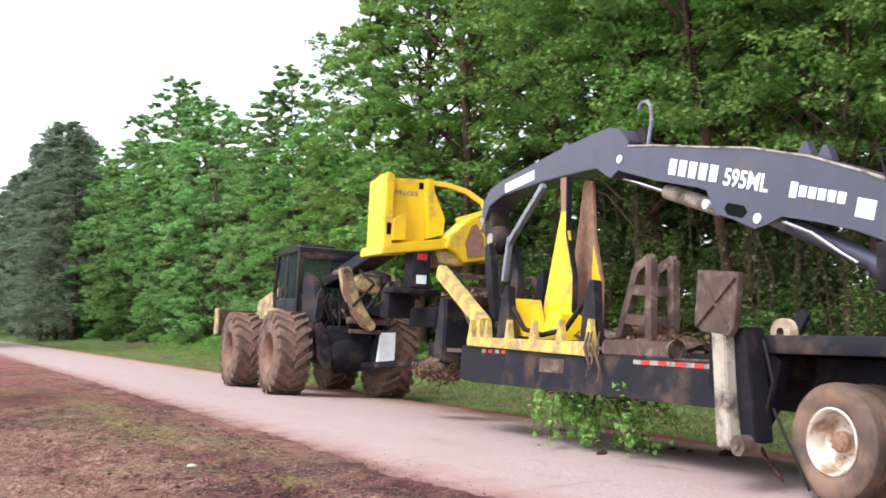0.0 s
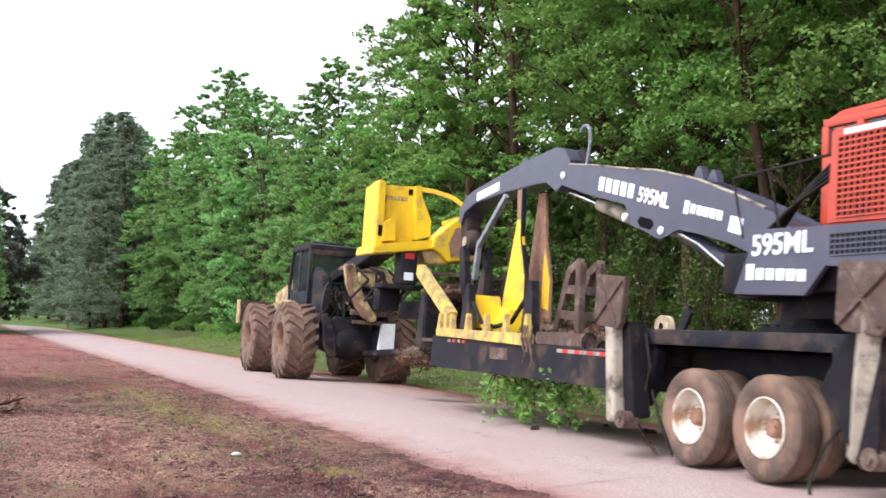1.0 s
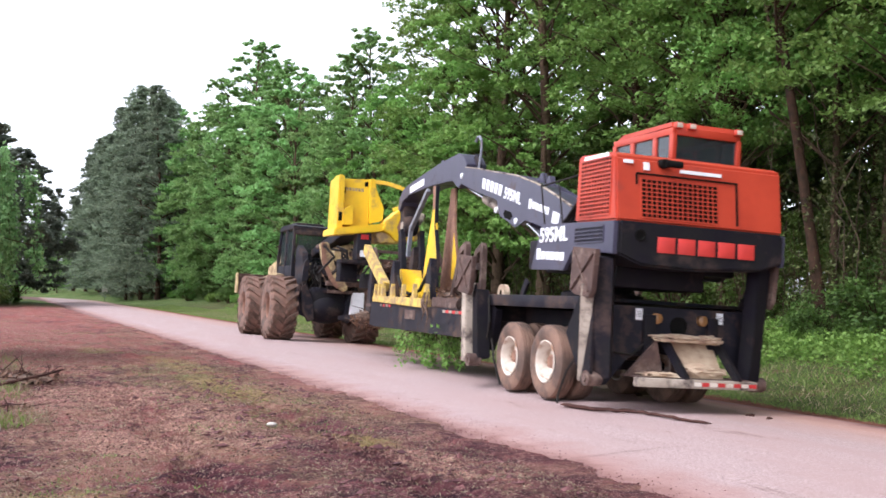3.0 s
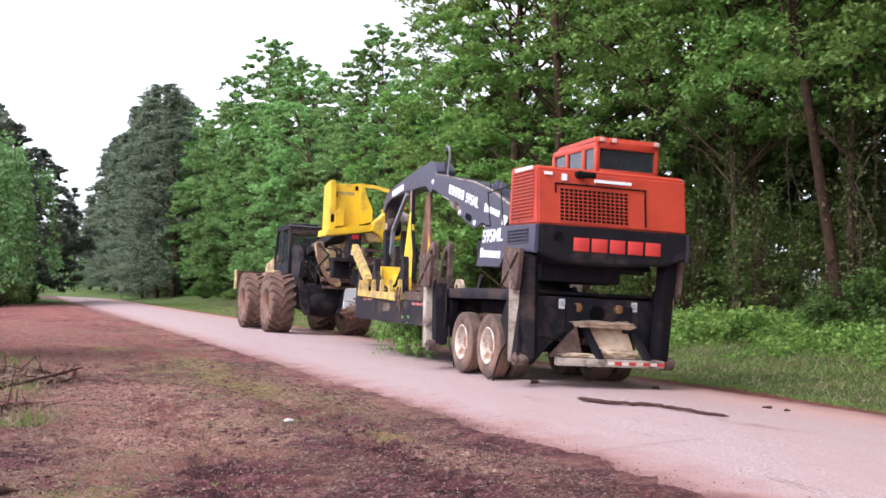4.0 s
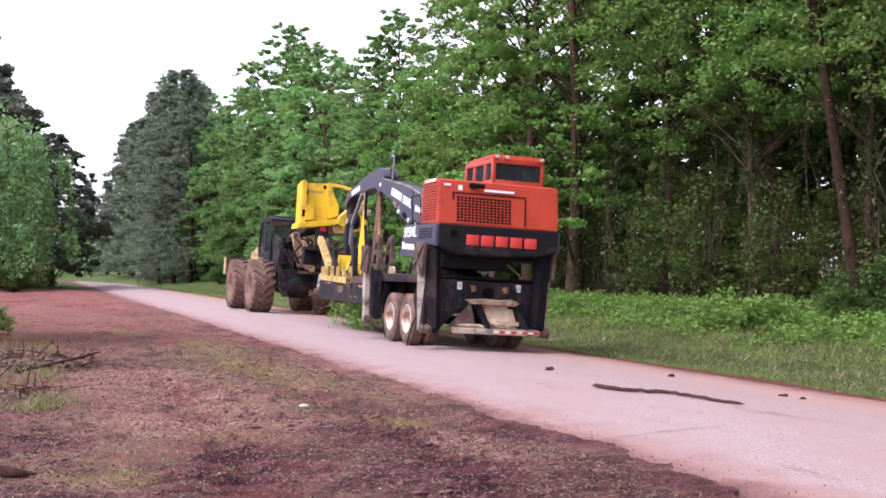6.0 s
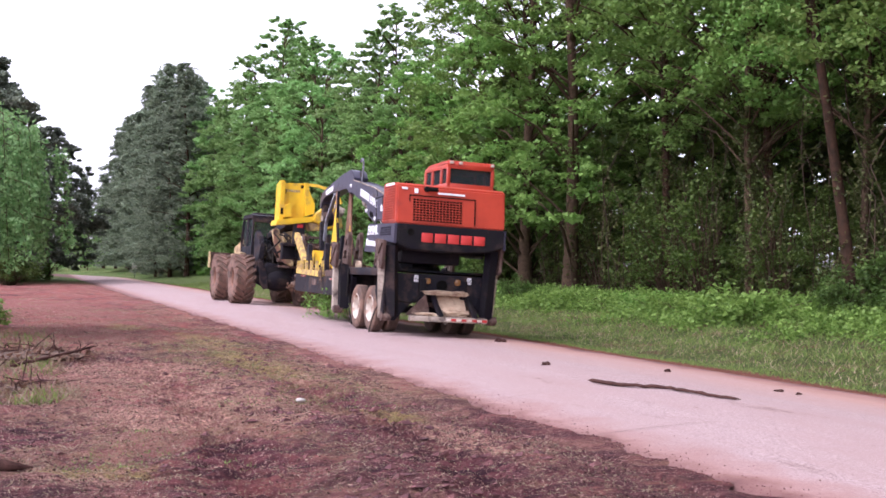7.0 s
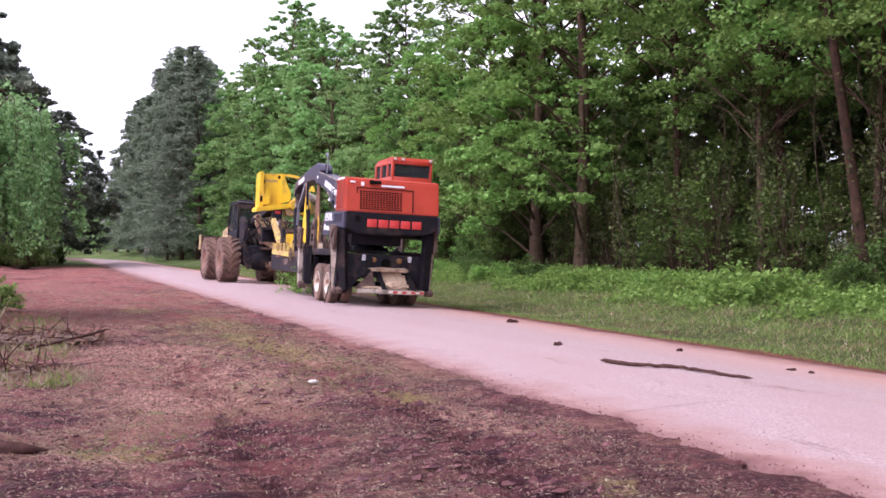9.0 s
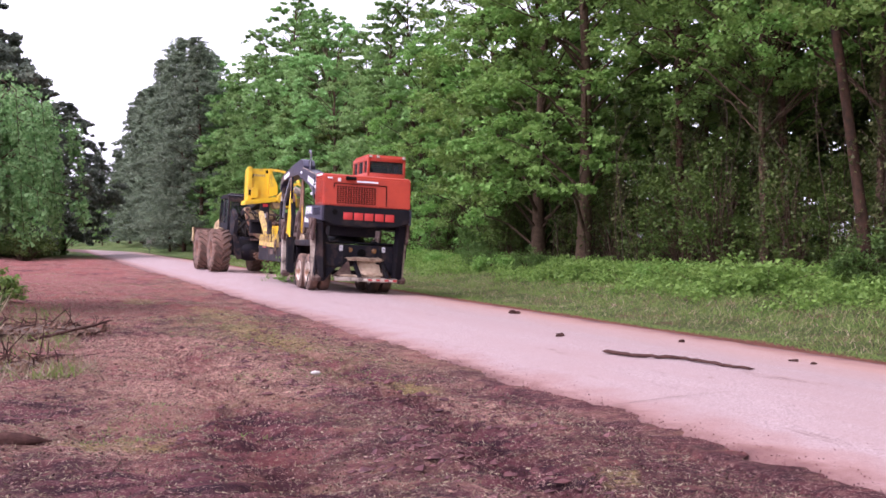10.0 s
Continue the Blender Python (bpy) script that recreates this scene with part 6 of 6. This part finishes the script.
def skidder_rim():
    bm = B()
    lathe(bm, [(-0.30, 0.385), (-0.31, 0.37), (-0.28, 0.35), (-0.10, 0.34), (-0.06, 0.30), (-0.06, 0.16), (-0.12, 0.15), (-0.13, 0.0)], 32)
    lathe(bm, [(0.28, 0.385), (0.25, 0.34), (-0.08, 0.34)], 32)
    for k in range(10):
        a = 2 * math.pi * k / 10
        rod(bm, (-0.09, 0.22 * math.cos(a), 0.22 * math.sin(a)), (-0.05, 0.22 * math.cos(a), 0.22 * math.sin(a)), 0.022, n=6)
    return bm


def build_skidder():
    t = new("log_skidder")
    tagged(t, "muddy tan and black four-wheeled log skidder towing a trailer", "skidder")
    tyre_me, rim_me, lugs = None, None, {}
    for y in (0.0, 3.7):
        for x, s in ((-1.28, 1), (1.28, -1)):
            if rim_me is None:
                w = part("wheel", skidder_rim(), M_MUDRIM, t, "mud-coated wheel rim")
                ty = part("tyre", skidder_tyre(), M_MUDRUB, w, "huge muddy lugged tyre")
                rim_me, tyre_me = w.data, ty.data
            else:
                w, ty = new("wheel", rim_me), new("tyre", tyre_me)
                w.parent, ty.parent = t, w
                w["label"], ty["label"] = "mud-coated wheel rim", "huge muddy lugged tyre"
            w.matrix_basis = pose(x, y, 0.92, 0, 0, 0 if s > 0 else 180)
            for k in range(19):
                for sx in (-1, 1):
                    if sx not in lugs:
                        lug = part("lug", tyre_lug(sx), M_MUDRUB, w)
                        lugs[sx] = lug.data
                    else:
                        lug = new("lug", lugs[sx])
                        lug.parent = w
                    lug.matrix_basis = pose(0, 0, 0, 360 * (k + (0.5 if sx > 0 else 0)) / 19)
            WHEELS.append((w, (x, y, 0.92), 0.93, s))
        bm = B()
        beam(bm, (-1.1, y, 0.92), (1.1, y, 0.92), 0.34, 0.34, 0.05)
        part("axle", bm, M_FRAME, t)
    bm = B()
    box(bm, (0, 0.1, 1.2), (1.15, 2.0, 0.7), bevel=0.12)
    bmesh.ops.create_icosphere(bm, subdivisions=3, radius=1.0, matrix=pose(0, -0.55, 0.98) @ Matrix.Diagonal((0.74, 0.50, 0.46, 1)))
    part("rear_chassis", bm, M_FRAME, t, "black rear chassis")
    bm = B()
    box(bm, (0, 3.4, 1.25), (1.2, 3.4, 0.6), bevel=0.05)
    part("front_chassis", bm, M_CREAM, t, "tan front chassis")
    bm = B()
    plate(bm, [(2.7, 1.5), (2.7, 2.6), (3.4, 2.55), (5.0, 2.25), (5.1, 1.5)], -0.62, 0.62, 0, 0.04)
    part("engine_hood", bm, M_CREAM, t, "faded tan engine hood")
    for sx in (-1, 1):
        bm = B()
        plate(bm, [(1.9, 1.45), (1.9, 1.95), (2.6, 2.0), (4.3, 1.85), (4.4, 1.7), (2.7, 1.72), (2.3, 1.45)], sx * 1.0, sx * 0.6, 0, 0.02)
        part("fender", bm, M_CREAM, t, "tan fender")
    # cab
    bm = B()
    plate(bm, [(0.95, 3.36), (0.95, 3.46), (1.3, 3.52), (2.6, 3.50), (2.85, 3.40), (2.85, 3.32)], -0.78, 0.78, 0, 0.02)
    box(bm, (-0.1, 1.9, 3.55), (0.9, 0.7, 0.10), bevel=0.03)
    part("cab_roof", bm, M_STEEL, t, "dark cab roof")
    bm = B()
    for x in (-0.72, 0.72):
        for y, w in ((1.02, 0.12), (1.95, 0.10)):
            box(bm, (x, y, 2.55), (0.09, w, 1.75), bevel=0.01)
        beam(bm, (x, 2.75, 3.36), (x, 3.05, 2.4), 0.09, 0.10, 0.01)
        beam(bm, (x, 3.05, 2.45), (x, 2.85, 1.7), 0.09, 0.10, 0.01)
        box(bm, (x, 1.9, 1.95), (0.08, 1.8, 0.55), bevel=0.01)
    box(bm, (0, 1.0, 2.0), (1.45, 0.08, 0.6), bevel=0.01)
    box(bm, (0, 1.0, 3.28), (1.45, 0.08, 0.16), bevel=0.01)
    box(bm, (0, 2.95, 2.0), (1.45, 0.08, 0.6), bevel=0.01)
    part("cab_frame", bm, M_STEEL, t, "dark steel cab frame")
    bm = B()
    for k in range(9):
        box(bm, (-0.6 + 0.15 * k, 0.985, 2.75), (0.012, 0.012, 0.95))
    for k in range(7):
        box(bm, (0, 0.985, 2.35 + 0.14 * k), (1.3, 0.012, 0.012))
    part("rear_screen", bm, M_STEEL, t, "steel mesh screen")
    for c, sz in (((0, 1.02, 2.75), (1.3, 0.012, 0.92)), ((-0.72, 1.48, 2.75), (0.012, 0.82, 1.1)), ((-0.72, 2.35, 2.75), (0.012, 0.7, 1.0)), ((0.72, 1.48, 2.75), (0.012, 0.82, 1.1)), ((0.72, 2.35, 2.75), (0.012, 0.7, 1.0))):
        bm = B()
        box(bm, c, sz)
        part("window_pane", bm, M_GLASS, t)
    bm = B()
    box(bm, (0, 1.55, 2.3), (0.55, 0.2, 0.75), bevel=0.06)
    box(bm, (0, 1.8, 1.95), (0.55, 0.5, 0.15), bevel=0.05)
    part("operator_seat", bm, M_DARK, t)
    bm = B()
    box(bm, (0, 1.9, 1.65), (1.45, 1.8, 0.2), bevel=0.03)
    part("cab_floor", bm, M_FRAME, t)
    # grapple arch
    for x in (-0.62, 0.62):
        bm = B()
        plate(bm, [(0.6, 1.4), (0.75, 2.7), (0.5, 2.85), (-0.1, 2.6), (-0.35, 2.1), (-0.5, 1.2), (0.0, 1.0)], x - 0.09, x + 0.09, 0, 0.015)
        part("arch_upright", bm, M_STEEL, t, "dark arch upright")
    bm = B()
    beam(bm, (0.0, 0.55, 2.62), (0.3, -1.9, 3.28), 0.55, 0.26, 0.02)
    part("arch_boom", bm, M_STEEL, t, "dark arch boom reaching back")
    bm = B()
    rod(bm, (0.05, -0.45, 2.55), (0.85, -0.6, 2.62), 0.17, n=20)
    plate(bm, [(0.0, 2.40), (0.05, 2.78), (0.5, 2.92), (0.95, 2.76), (0.9, 2.46), (0.4, 2.34)], -1.15, -0.5, 1, 0.05)
    part("grapple_housing", bm, M_CREAM, t, "muddy tan grapple housing")
    bm = B()
    plate(bm, [(-0.48, 2.86), (-0.24, 2.92), (-0.12, 2.55), (0.02, 2.2), (0.25, 1.85), (0.45, 1.62), (0.35, 1.48), (0.1, 1.60), (-0.16, 1.92), (-0.38, 2.35)], -1.34, -1.06, 1, 0.04)
    part("grapple_tong", bm, M_CREAM, t, "broad curved tan grapple tong")
    bm = B()
    plate(bm, [(-0.46, 2.86), (-0.36, 2.90), (-0.28, 2.36), (-0.08, 1.95), (0.14, 1.64), (0.08, 1.56), (-0.20, 1.88), (-0.42, 2.35)], -1.353, -1.343, 1)
    part("worn_edge", bm, M_HUB, t, "rubbed brown edge of the tong")
    bm = B()
    plate(bm, [(1.0, 2.75), (0.78, 2.72), (0.72, 2.35), (0.55, 2.0), (0.42, 1.75), (0.55, 1.66), (0.85, 1.9), (1.0, 2.3)], -1.0, -0.78, 1, 0.03)
    part("grapple_tong", bm, M_RUST, t, "rusty curved grapple tong")
    for x, z in ((-0.36, 2.78), (0.5, 2.62), (0.88, 2.6)):
        bm = B()
        rod(bm, (x, -1.38, z), (x, -0.6, z), 0.075, n=16)
        part("pin", bm, M_RUST, t, "rusty pivot pin")
    for x, a, c in ((-0.05, 2.3, 1.85), (0.3, 2.25, 1.75), (0.62, 2.35, 1.8)):
        bm = B()
        rod(bm, (x, -0.95, a), (x + 0.12, -1.0, c), 0.055, n=12)
        part("cylinder", bm, M_STEEL, t, "short grimy hydraulic cylinder")
    bm = B()
    box(bm, (0.35, -1.05, 1.72), (1.05, 0.16, 0.14), bevel=0.015)
    box(bm, (0.35, -1.02, 1.48), (0.9, 0.14, 0.10), bevel=0.015)
    part("cross_bar", bm, M_RUST, t, "muddy cross bar")
    bm = B()
    plate(bm, [(-0.98, 0.82), (-1.04, 1.3), (-0.94, 1.62), (-0.80, 1.66), (-0.84, 1.2), (-0.72, 0.84), (-0.55, 0.66)], -0.75, -0.45, 1, 0.03)
    part("corner_guard", bm, M_STEEL, t, "curved dark corner guard")
    bm = B()
    plate(bm, [(-0.85, 1.6), (-0.72, 1.65), (-0.5, 1.2), (-0.42, 0.62), (-0.6, 0.55), (-0.78, 0.85)], -0.95, -0.8, 1, 0.02)
    plate(bm, [(0.85, 1.6), (0.72, 1.65), (0.5, 1.2), (0.42, 0.62), (0.6, 0.55), (0.78, 0.85)], -0.95, -0.8, 1, 0.02)
    box(bm, (0, -0.75, 1.5), (1.0, 0.3, 0.16), bevel=0.03)
    part("rear_guard", bm, M_STEEL, t, "dark rear guard plates")
    bm = B()
    plate(bm, [(0.58, 0.78), (0.64, 1.48), (1.0, 1.50), (1.0, 0.90), (0.88, 0.72)], -1.12, -1.0, 1, 0.012)
    part("white_plate", bm, M_WHITE, t, "white plate at the skidder's tail")
    bm = B()
    plate(bm, [(-0.80, 1.72), (-0.62, 1.75), (-0.58, 2.35), (-0.66, 2.42), (-0.74, 2.3)], -0.62, -0.50, 1, 0.01)
    part("corner_plate", bm, M_STEEL, t)
    for x in (-0.32, -0.12, 0.08, 0.28):
        bm = B()
        rod(bm, (x, -0.92, 2.1), (x + 0.02, -0.95, 1.55), 0.025, n=6)
        part("choker_chain", bm, M_HOSE, t)
    bm = B()
    plate(bm, [(-0.35, 2.12), (0.75, 2.05), (0.85, 1.9), (0.6, 1.82), (-0.25, 1.95)], -1.25, -0.95, 1, 0.02)
    part("grapple_crosshead", bm, M_STEEL, t, "dark grapple crosshead")
    bm = B()
    box(bm, (-0.42, 0.75, 2.05), (0.35, 0.5, 0.55), bevel=0.03)
    part("tool_box", bm, M_CREAM, t, "tan box beside the cab")
    rng = random.Random(9)
    for k in range(26):
        bm = B()
        x, y, z = rng.uniform(-0.5, 0.9), rng.uniform(-0.9, 0.1), rng.uniform(1.7, 2.35)
        pipe(bm, [(x, y, z), (x + rng.uniform(-0.2, 0.2), y - 0.2, z - 0.2), (x + rng.uniform(-0.3, 0.3), y - 0.1, z - 0.6)], 0.028)
        part("hose", bm, M_HOSE, t)
    # blade
    bm = B()
    plate(bm, [(5.9, 1.35), (6.05, 1.38), (6.15, 1.65), (6.05, 1.98), (5.95, 1.98), (6.0, 1.65)], -1.45, 1.45, 0, 0.01)
    blade = part("dozer_blade", bm, M_RUST, t, "rusty dozer blade held high")
    bm = B()
    plate(bm, [(5.85, 1.3), (6.2, 1.3), (6.2, 2.0), (5.85, 2.0)], -1.50, -1.45, 0, 0.006)
    part("end_plate", bm, M_CREAM, blade)
    for x in (-0.6, 0.6):
        bm = B()
        beam(bm, (x, 4.2, 1.0), (x, 5.98, 1.55), 0.16, 0.2, 0.015)
        part("blade_arm", bm, M_CREAM, t)
    return t


trailer, loader, delimber, skidder = build_trailer(), build_loader(), build_delimber(), build_skidder()
heap = litter_heap("bark_heap", 61, np.array([0.62, 0.55, 0.28]), 600, "matted brown heap of leaves and bark hung under the delimber")


def torn_branches():
    """Leafy branches caught under the bed, hanging down and trailing on the road."""
    rng = np.random.default_rng(71)
    t = new("torn_branch")
    tagged(t, "torn leafy branch hanging and dragging beneath the trailer", "branch")
    vs, fs, cs = [], [], []
    for k in range(34):
        y0 = rng.normal() * 0.55
        p0 = np.array([rng.normal() * 0.22, y0, rng.uniform(0.62, 0.85)])
        p3 = np.array([p0[0] + rng.normal() * 0.22, y0 - rng.uniform(0.0, 0.7), rng.uniform(0.03, 0.45)])
        p1 = p0 * 0.6 + p3 * 0.4 + [0, 0, 0.14]
        limb(vs, fs, [tuple(p0), tuple(p1), tuple(p3)], [0.011, 0.008, 0.003], 4)
        for f in np.linspace(0.05, 1, 9):
            cs.append(p1 + (p3 - p1) * f + rng.normal(size=3) * 0.05)
    ob = new("stem", raw("stem", vs, fs, M_LOG, True))
    ob.parent, ob["kind"] = t, "stuff"
    v, f = leaves(rng, cs, np.full((len(cs), 3), 0.09), 6, 0.07, 0.4)
    v[:, 2] = np.maximum(v[:, 2], 0.012)
    ob = new("foliage", raw("foliage", v, f, M_WEED))
    ob.parent, ob["kind"] = t, "stuff"
    return t


brush = torn_branches()
bed_litter = litter_heap("bed_litter", 62, np.array([0.9, 2.3, 0.30]), 1800, "leaves and bark heaped on the trailer bed", 60)


tail_litter = litter_heap("tail_litter", 66, np.array([0.55, 0.25, 0.30]), 500, "brown leaves and bark caught in the skidder's grapple", 50)
cradle_litter = litter_heap("cradle_litter", 65, np.array([0.8, 0.5, 0.14]), 700, "brown leaves caught in the delimber cradle", 50)


# ---- things on the ground ----
def branch(name, pts, r0, label, seed=0):
    rng = np.random.default_rng(seed)
    vs, fs = [], []
    fine = []
    for a, b in zip(pts, pts[1:]):
        for k in range(6):
            q = Vector(a).lerp(Vector(b), k / 6)
            fine.append(tuple(q + Vector(rng.normal(size=3) * r0 * 0.16)))
    fine.append(pts[-1])
    n = len(fine)
    limb(vs, fs, fine, [0.003 if i in (0, n - 1) else r0 * (1 - 0.35 * i / n) * rng.uniform(0.85, 1.1) for i in range(n)], 7)
    ob = new(name, raw(name, vs, fs, M_LOG, True))
    return tagged(ob, label, "branch")


def on_road(x, y):
    q = ROADWAY.inverted() @ Vector((x, y, 0))
    return (x, y, road_z(q.x))


way_on = [Vector(on_road(x, y)) for x, y in ((0.56, 14.92), (1.0, 14.34), (1.5, 14.06), (1.86, 13.42), (2.23, 12.9))]
fallen = branch("fallen_branch", [tuple(p - way_on[0] + Vector((0, 0, 0.036 - 0.003 * k))) for k, p in enumerate(way_on)], 0.027, "long crooked dead branch lying on the asphalt", 2)
DROPPED = []  # clod, the place where it comes to rest


def clods():
    for i, (x, y, k) in enumerate(((-0.98, 23.5, 0.16), (-0.12, 17.42, 0.12), (0.03, 17.3, 0.07), (1.86, 17.26, 0.10), (3.03, 14.7, 0.075), (3.22, 14.43, 0.065))):
        bm = B()
        bmesh.ops.create_icosphere(bm, subdivisions=2, radius=1.0, matrix=Matrix.Diagonal((k * 0.75, k * 0.45, k * 0.3, 1)))
        for v in bm.verts:
            v.co *= 1 + 0.9 * noise.noise(v.co * 22 + Vector((i, 0, 0)))
        p = on_road(x, y)
        ob = link_mesh("bark_clod", bm, M_LOG, at=pose(p[0], p[1], p[2] + k * 0.16, 0, 0, 40 * i))
        tagged(ob, "dark clod of bark dropped on the road", "debris", "clods on the road")
        if i < 3:
            DROPPED.append((ob, Vector((p[0], p[1], p[2] + k * 0.16)), 40 * i))


def on_earth(x, y, dz=0.0):
    q = ROADWAY.inverted() @ Vector((x, y, 0))
    return (x, y, ground_z(q.x, q.y) + dz)


def left_side():
    a, b = on_earth(-5.3, 7.8, 0.03), on_earth(-3.87, 8.05, 0.02)
    branch("rotten_log", [a, b], 0.085, "short rotten log half sunk in mud", 3)
    a, b, c = on_earth(-7.75, 15.2, 0.05), on_earth(-7.4, 15.7, 0.16), on_earth(-6.9, 16.4, 0.34)
    branch("bare_branch", [a, b, c], 0.028, "bare grey branch on a brush pile", 4)
    heap2 = litter_heap("brush_heap", 63, np.array([1.4, 1.0, 0.15]), 1400, "low pile of dead brush and leaves", 150)
    heap2.matrix_basis = pose(*on_earth(-8.7, 17.4, 0.05), 0, 0, 20)
    heap2 = litter_heap("brush_heap", 64, np.array([1.1, 0.8, 0.09]), 1000, "low pile of dead brush and leaves", 90)
    heap2.matrix_basis = pose(*on_earth(-6.9, 12.9, 0.03), 0, 0, 50)
    heap2["group"] = "brush piles"
    w = make_weeping_tree(81, "small tree with drooping light green leaves")
    w.matrix_basis = pose(*on_earth(-12.7, 22.4), 0, 0, 30)
    s1 = make_bush(82, 0.9, 0.6, 16, 50, 0.10, M_WEED, "bright green weed clump at the clearing's rim")
    s1.matrix_basis = pose(*on_earth(-12.2, 19.6), 0, 0, 0)
    s1.scale = (0.6, 0.6, 0.6)
    for x, y, k in ((-13.6, 25.5, 1.1),):
        copy_thing(s1, pose(*on_earth(x, y), 0, 0, 70 * k)).scale = (k, k, k)
    p = on_earth(-2.92, 12.93, 0.03)
    bm = B()
    bmesh.ops.create_icosphere(bm, subdivisions=2, radius=0.055, matrix=Matrix.Diagonal((1.2, 0.8, 0.5, 1)))
    tagged(link_mesh("stone", bm, M_STONE, at=pose(*p)), "pale stone lying on the earth", "stone")


def road_sign():
    t = new("road_sign")
    tagged(t, "small pale rectangular sign on a thin post", "road sign")
    bm = B()
    rod(bm, (0, 0, -0.2), (0, 0, 2.0), 0.035, n=8)
    part("post", bm, M_STEEL, t)
    bm = B()
    box(bm, (0, -0.05, 1.45), (0.6, 0.02, 0.75), bevel=0.02)
    part("sign_plate", bm, M_STONE, t, "pale sign plate")
    t.matrix_basis = place(3.3, 124, -0.1, 0)


clods()
left_side()
road_sign()


# ---- motion ----
def motions():
    def tow(t):
        for a, b in zip(TOW, TOW[1:]):
            if t <= b[0] + 1e-6:
                f = (t - a[0]) / (b[0] - a[0])
                return [a[k] + f * (b[k] - a[k]) for k in (1, 2, 3)]

    def way(t):
        x, y, a = tow(t)
        return pose(x, y, 0, 0, BANK, a)

    times = [r[0] for r in TOW]
    for thing, off in ((trailer, None), (loader, None), (delimber, None), (heap, (-0.42, 11.0, 0.84)), (brush, (-0.85, 5.75, 0.0)), (bed_litter, (-0.15, 6.0, 1.30)), (cradle_litter, (-0.1, 10.2, 2.05))):
        m = pose(*off) if off else Matrix()
        walk(thing, [(t, way(t) @ m) for t in times])
    # a dead branch trails from the bed and drops on the road after the first second
    end = way_on[-1] - way_on[0]
    a, b = Vector((-0.60, 3.95, 1.02)), Vector((-1.22, 1.72, 0.06))
    held = Matrix.Translation(b - (b - a).normalized() * end.length) @ end.rotation_difference(b - a).to_matrix().to_4x4()
    rest = Matrix.Translation(way_on[0])
    walk(fallen, [(t, way(t) @ held) for t in (0.0, 0.25, 0.5, 0.75, 0.95)] + [(t, rest) for t in (1.2, 1.4, 3.0, 10.0)])
    # clods swept along by the torn branch until they stay behind
    for ob, p, turn in DROPPED:
        k = 0
        while k < 100 and (way(0.1 * k).inverted() @ p).y > 5.2:
            k += 1
        at = way(0.1 * k).inverted() @ p
        rows = [(0.1 * j, way(0.1 * j) @ Matrix.Translation(at) @ pose(0, 0, 0, 0, 0, turn)) for j in range(0, k + 1, 2)]
        last = rows[-1][1]
        walk(ob, [r for r in rows if r[0] < 0.1 * k - 0.05] + [(0.1 * k, last), (0.1 * k + 0.3, last), (10.0, last)])
    # the skidder swings a little to the left after the third second
    swing = [(0, 0, 0), (2.5, 0, 0), (4.0, -0.24, 3.0), (10.0, -0.26, 3.2)]

    def pull(t):
        for a, b in zip(swing, swing[1:]):
            if t <= b[0]:
                f = (t - a[0]) / (b[0] - a[0])
                return way(t) @ pose(0.08 + a[1] + f * (b[1] - a[1]), 18.1, 0, 0, 0, a[2] + f * (b[2] - a[2]))

    walk(skidder, [(t, pull(t)) for t in times])
    walk(tail_litter, [(t, pull(t) @ pose(0.25, -0.82, 1.95)) for t in times])
    x0, y0, _ = tow(0)
    for w, p, r, side in WHEELS:
        rows, n = [], 70
        run, px, py = 0.0, x0, y0
        for k in range(n + 1):
            t = 10.0 * k / n
            x, y, _ = tow(t)
            run += math.hypot(x - px, y - py)
            px, py = x, y
            rows.append((t, pose(*p, -math.degrees(run / r), 0, 0) @ pose(0, 0, 0, 0, 0, 0 if side > 0 else 180)))
        walk(w, rows)


motions()
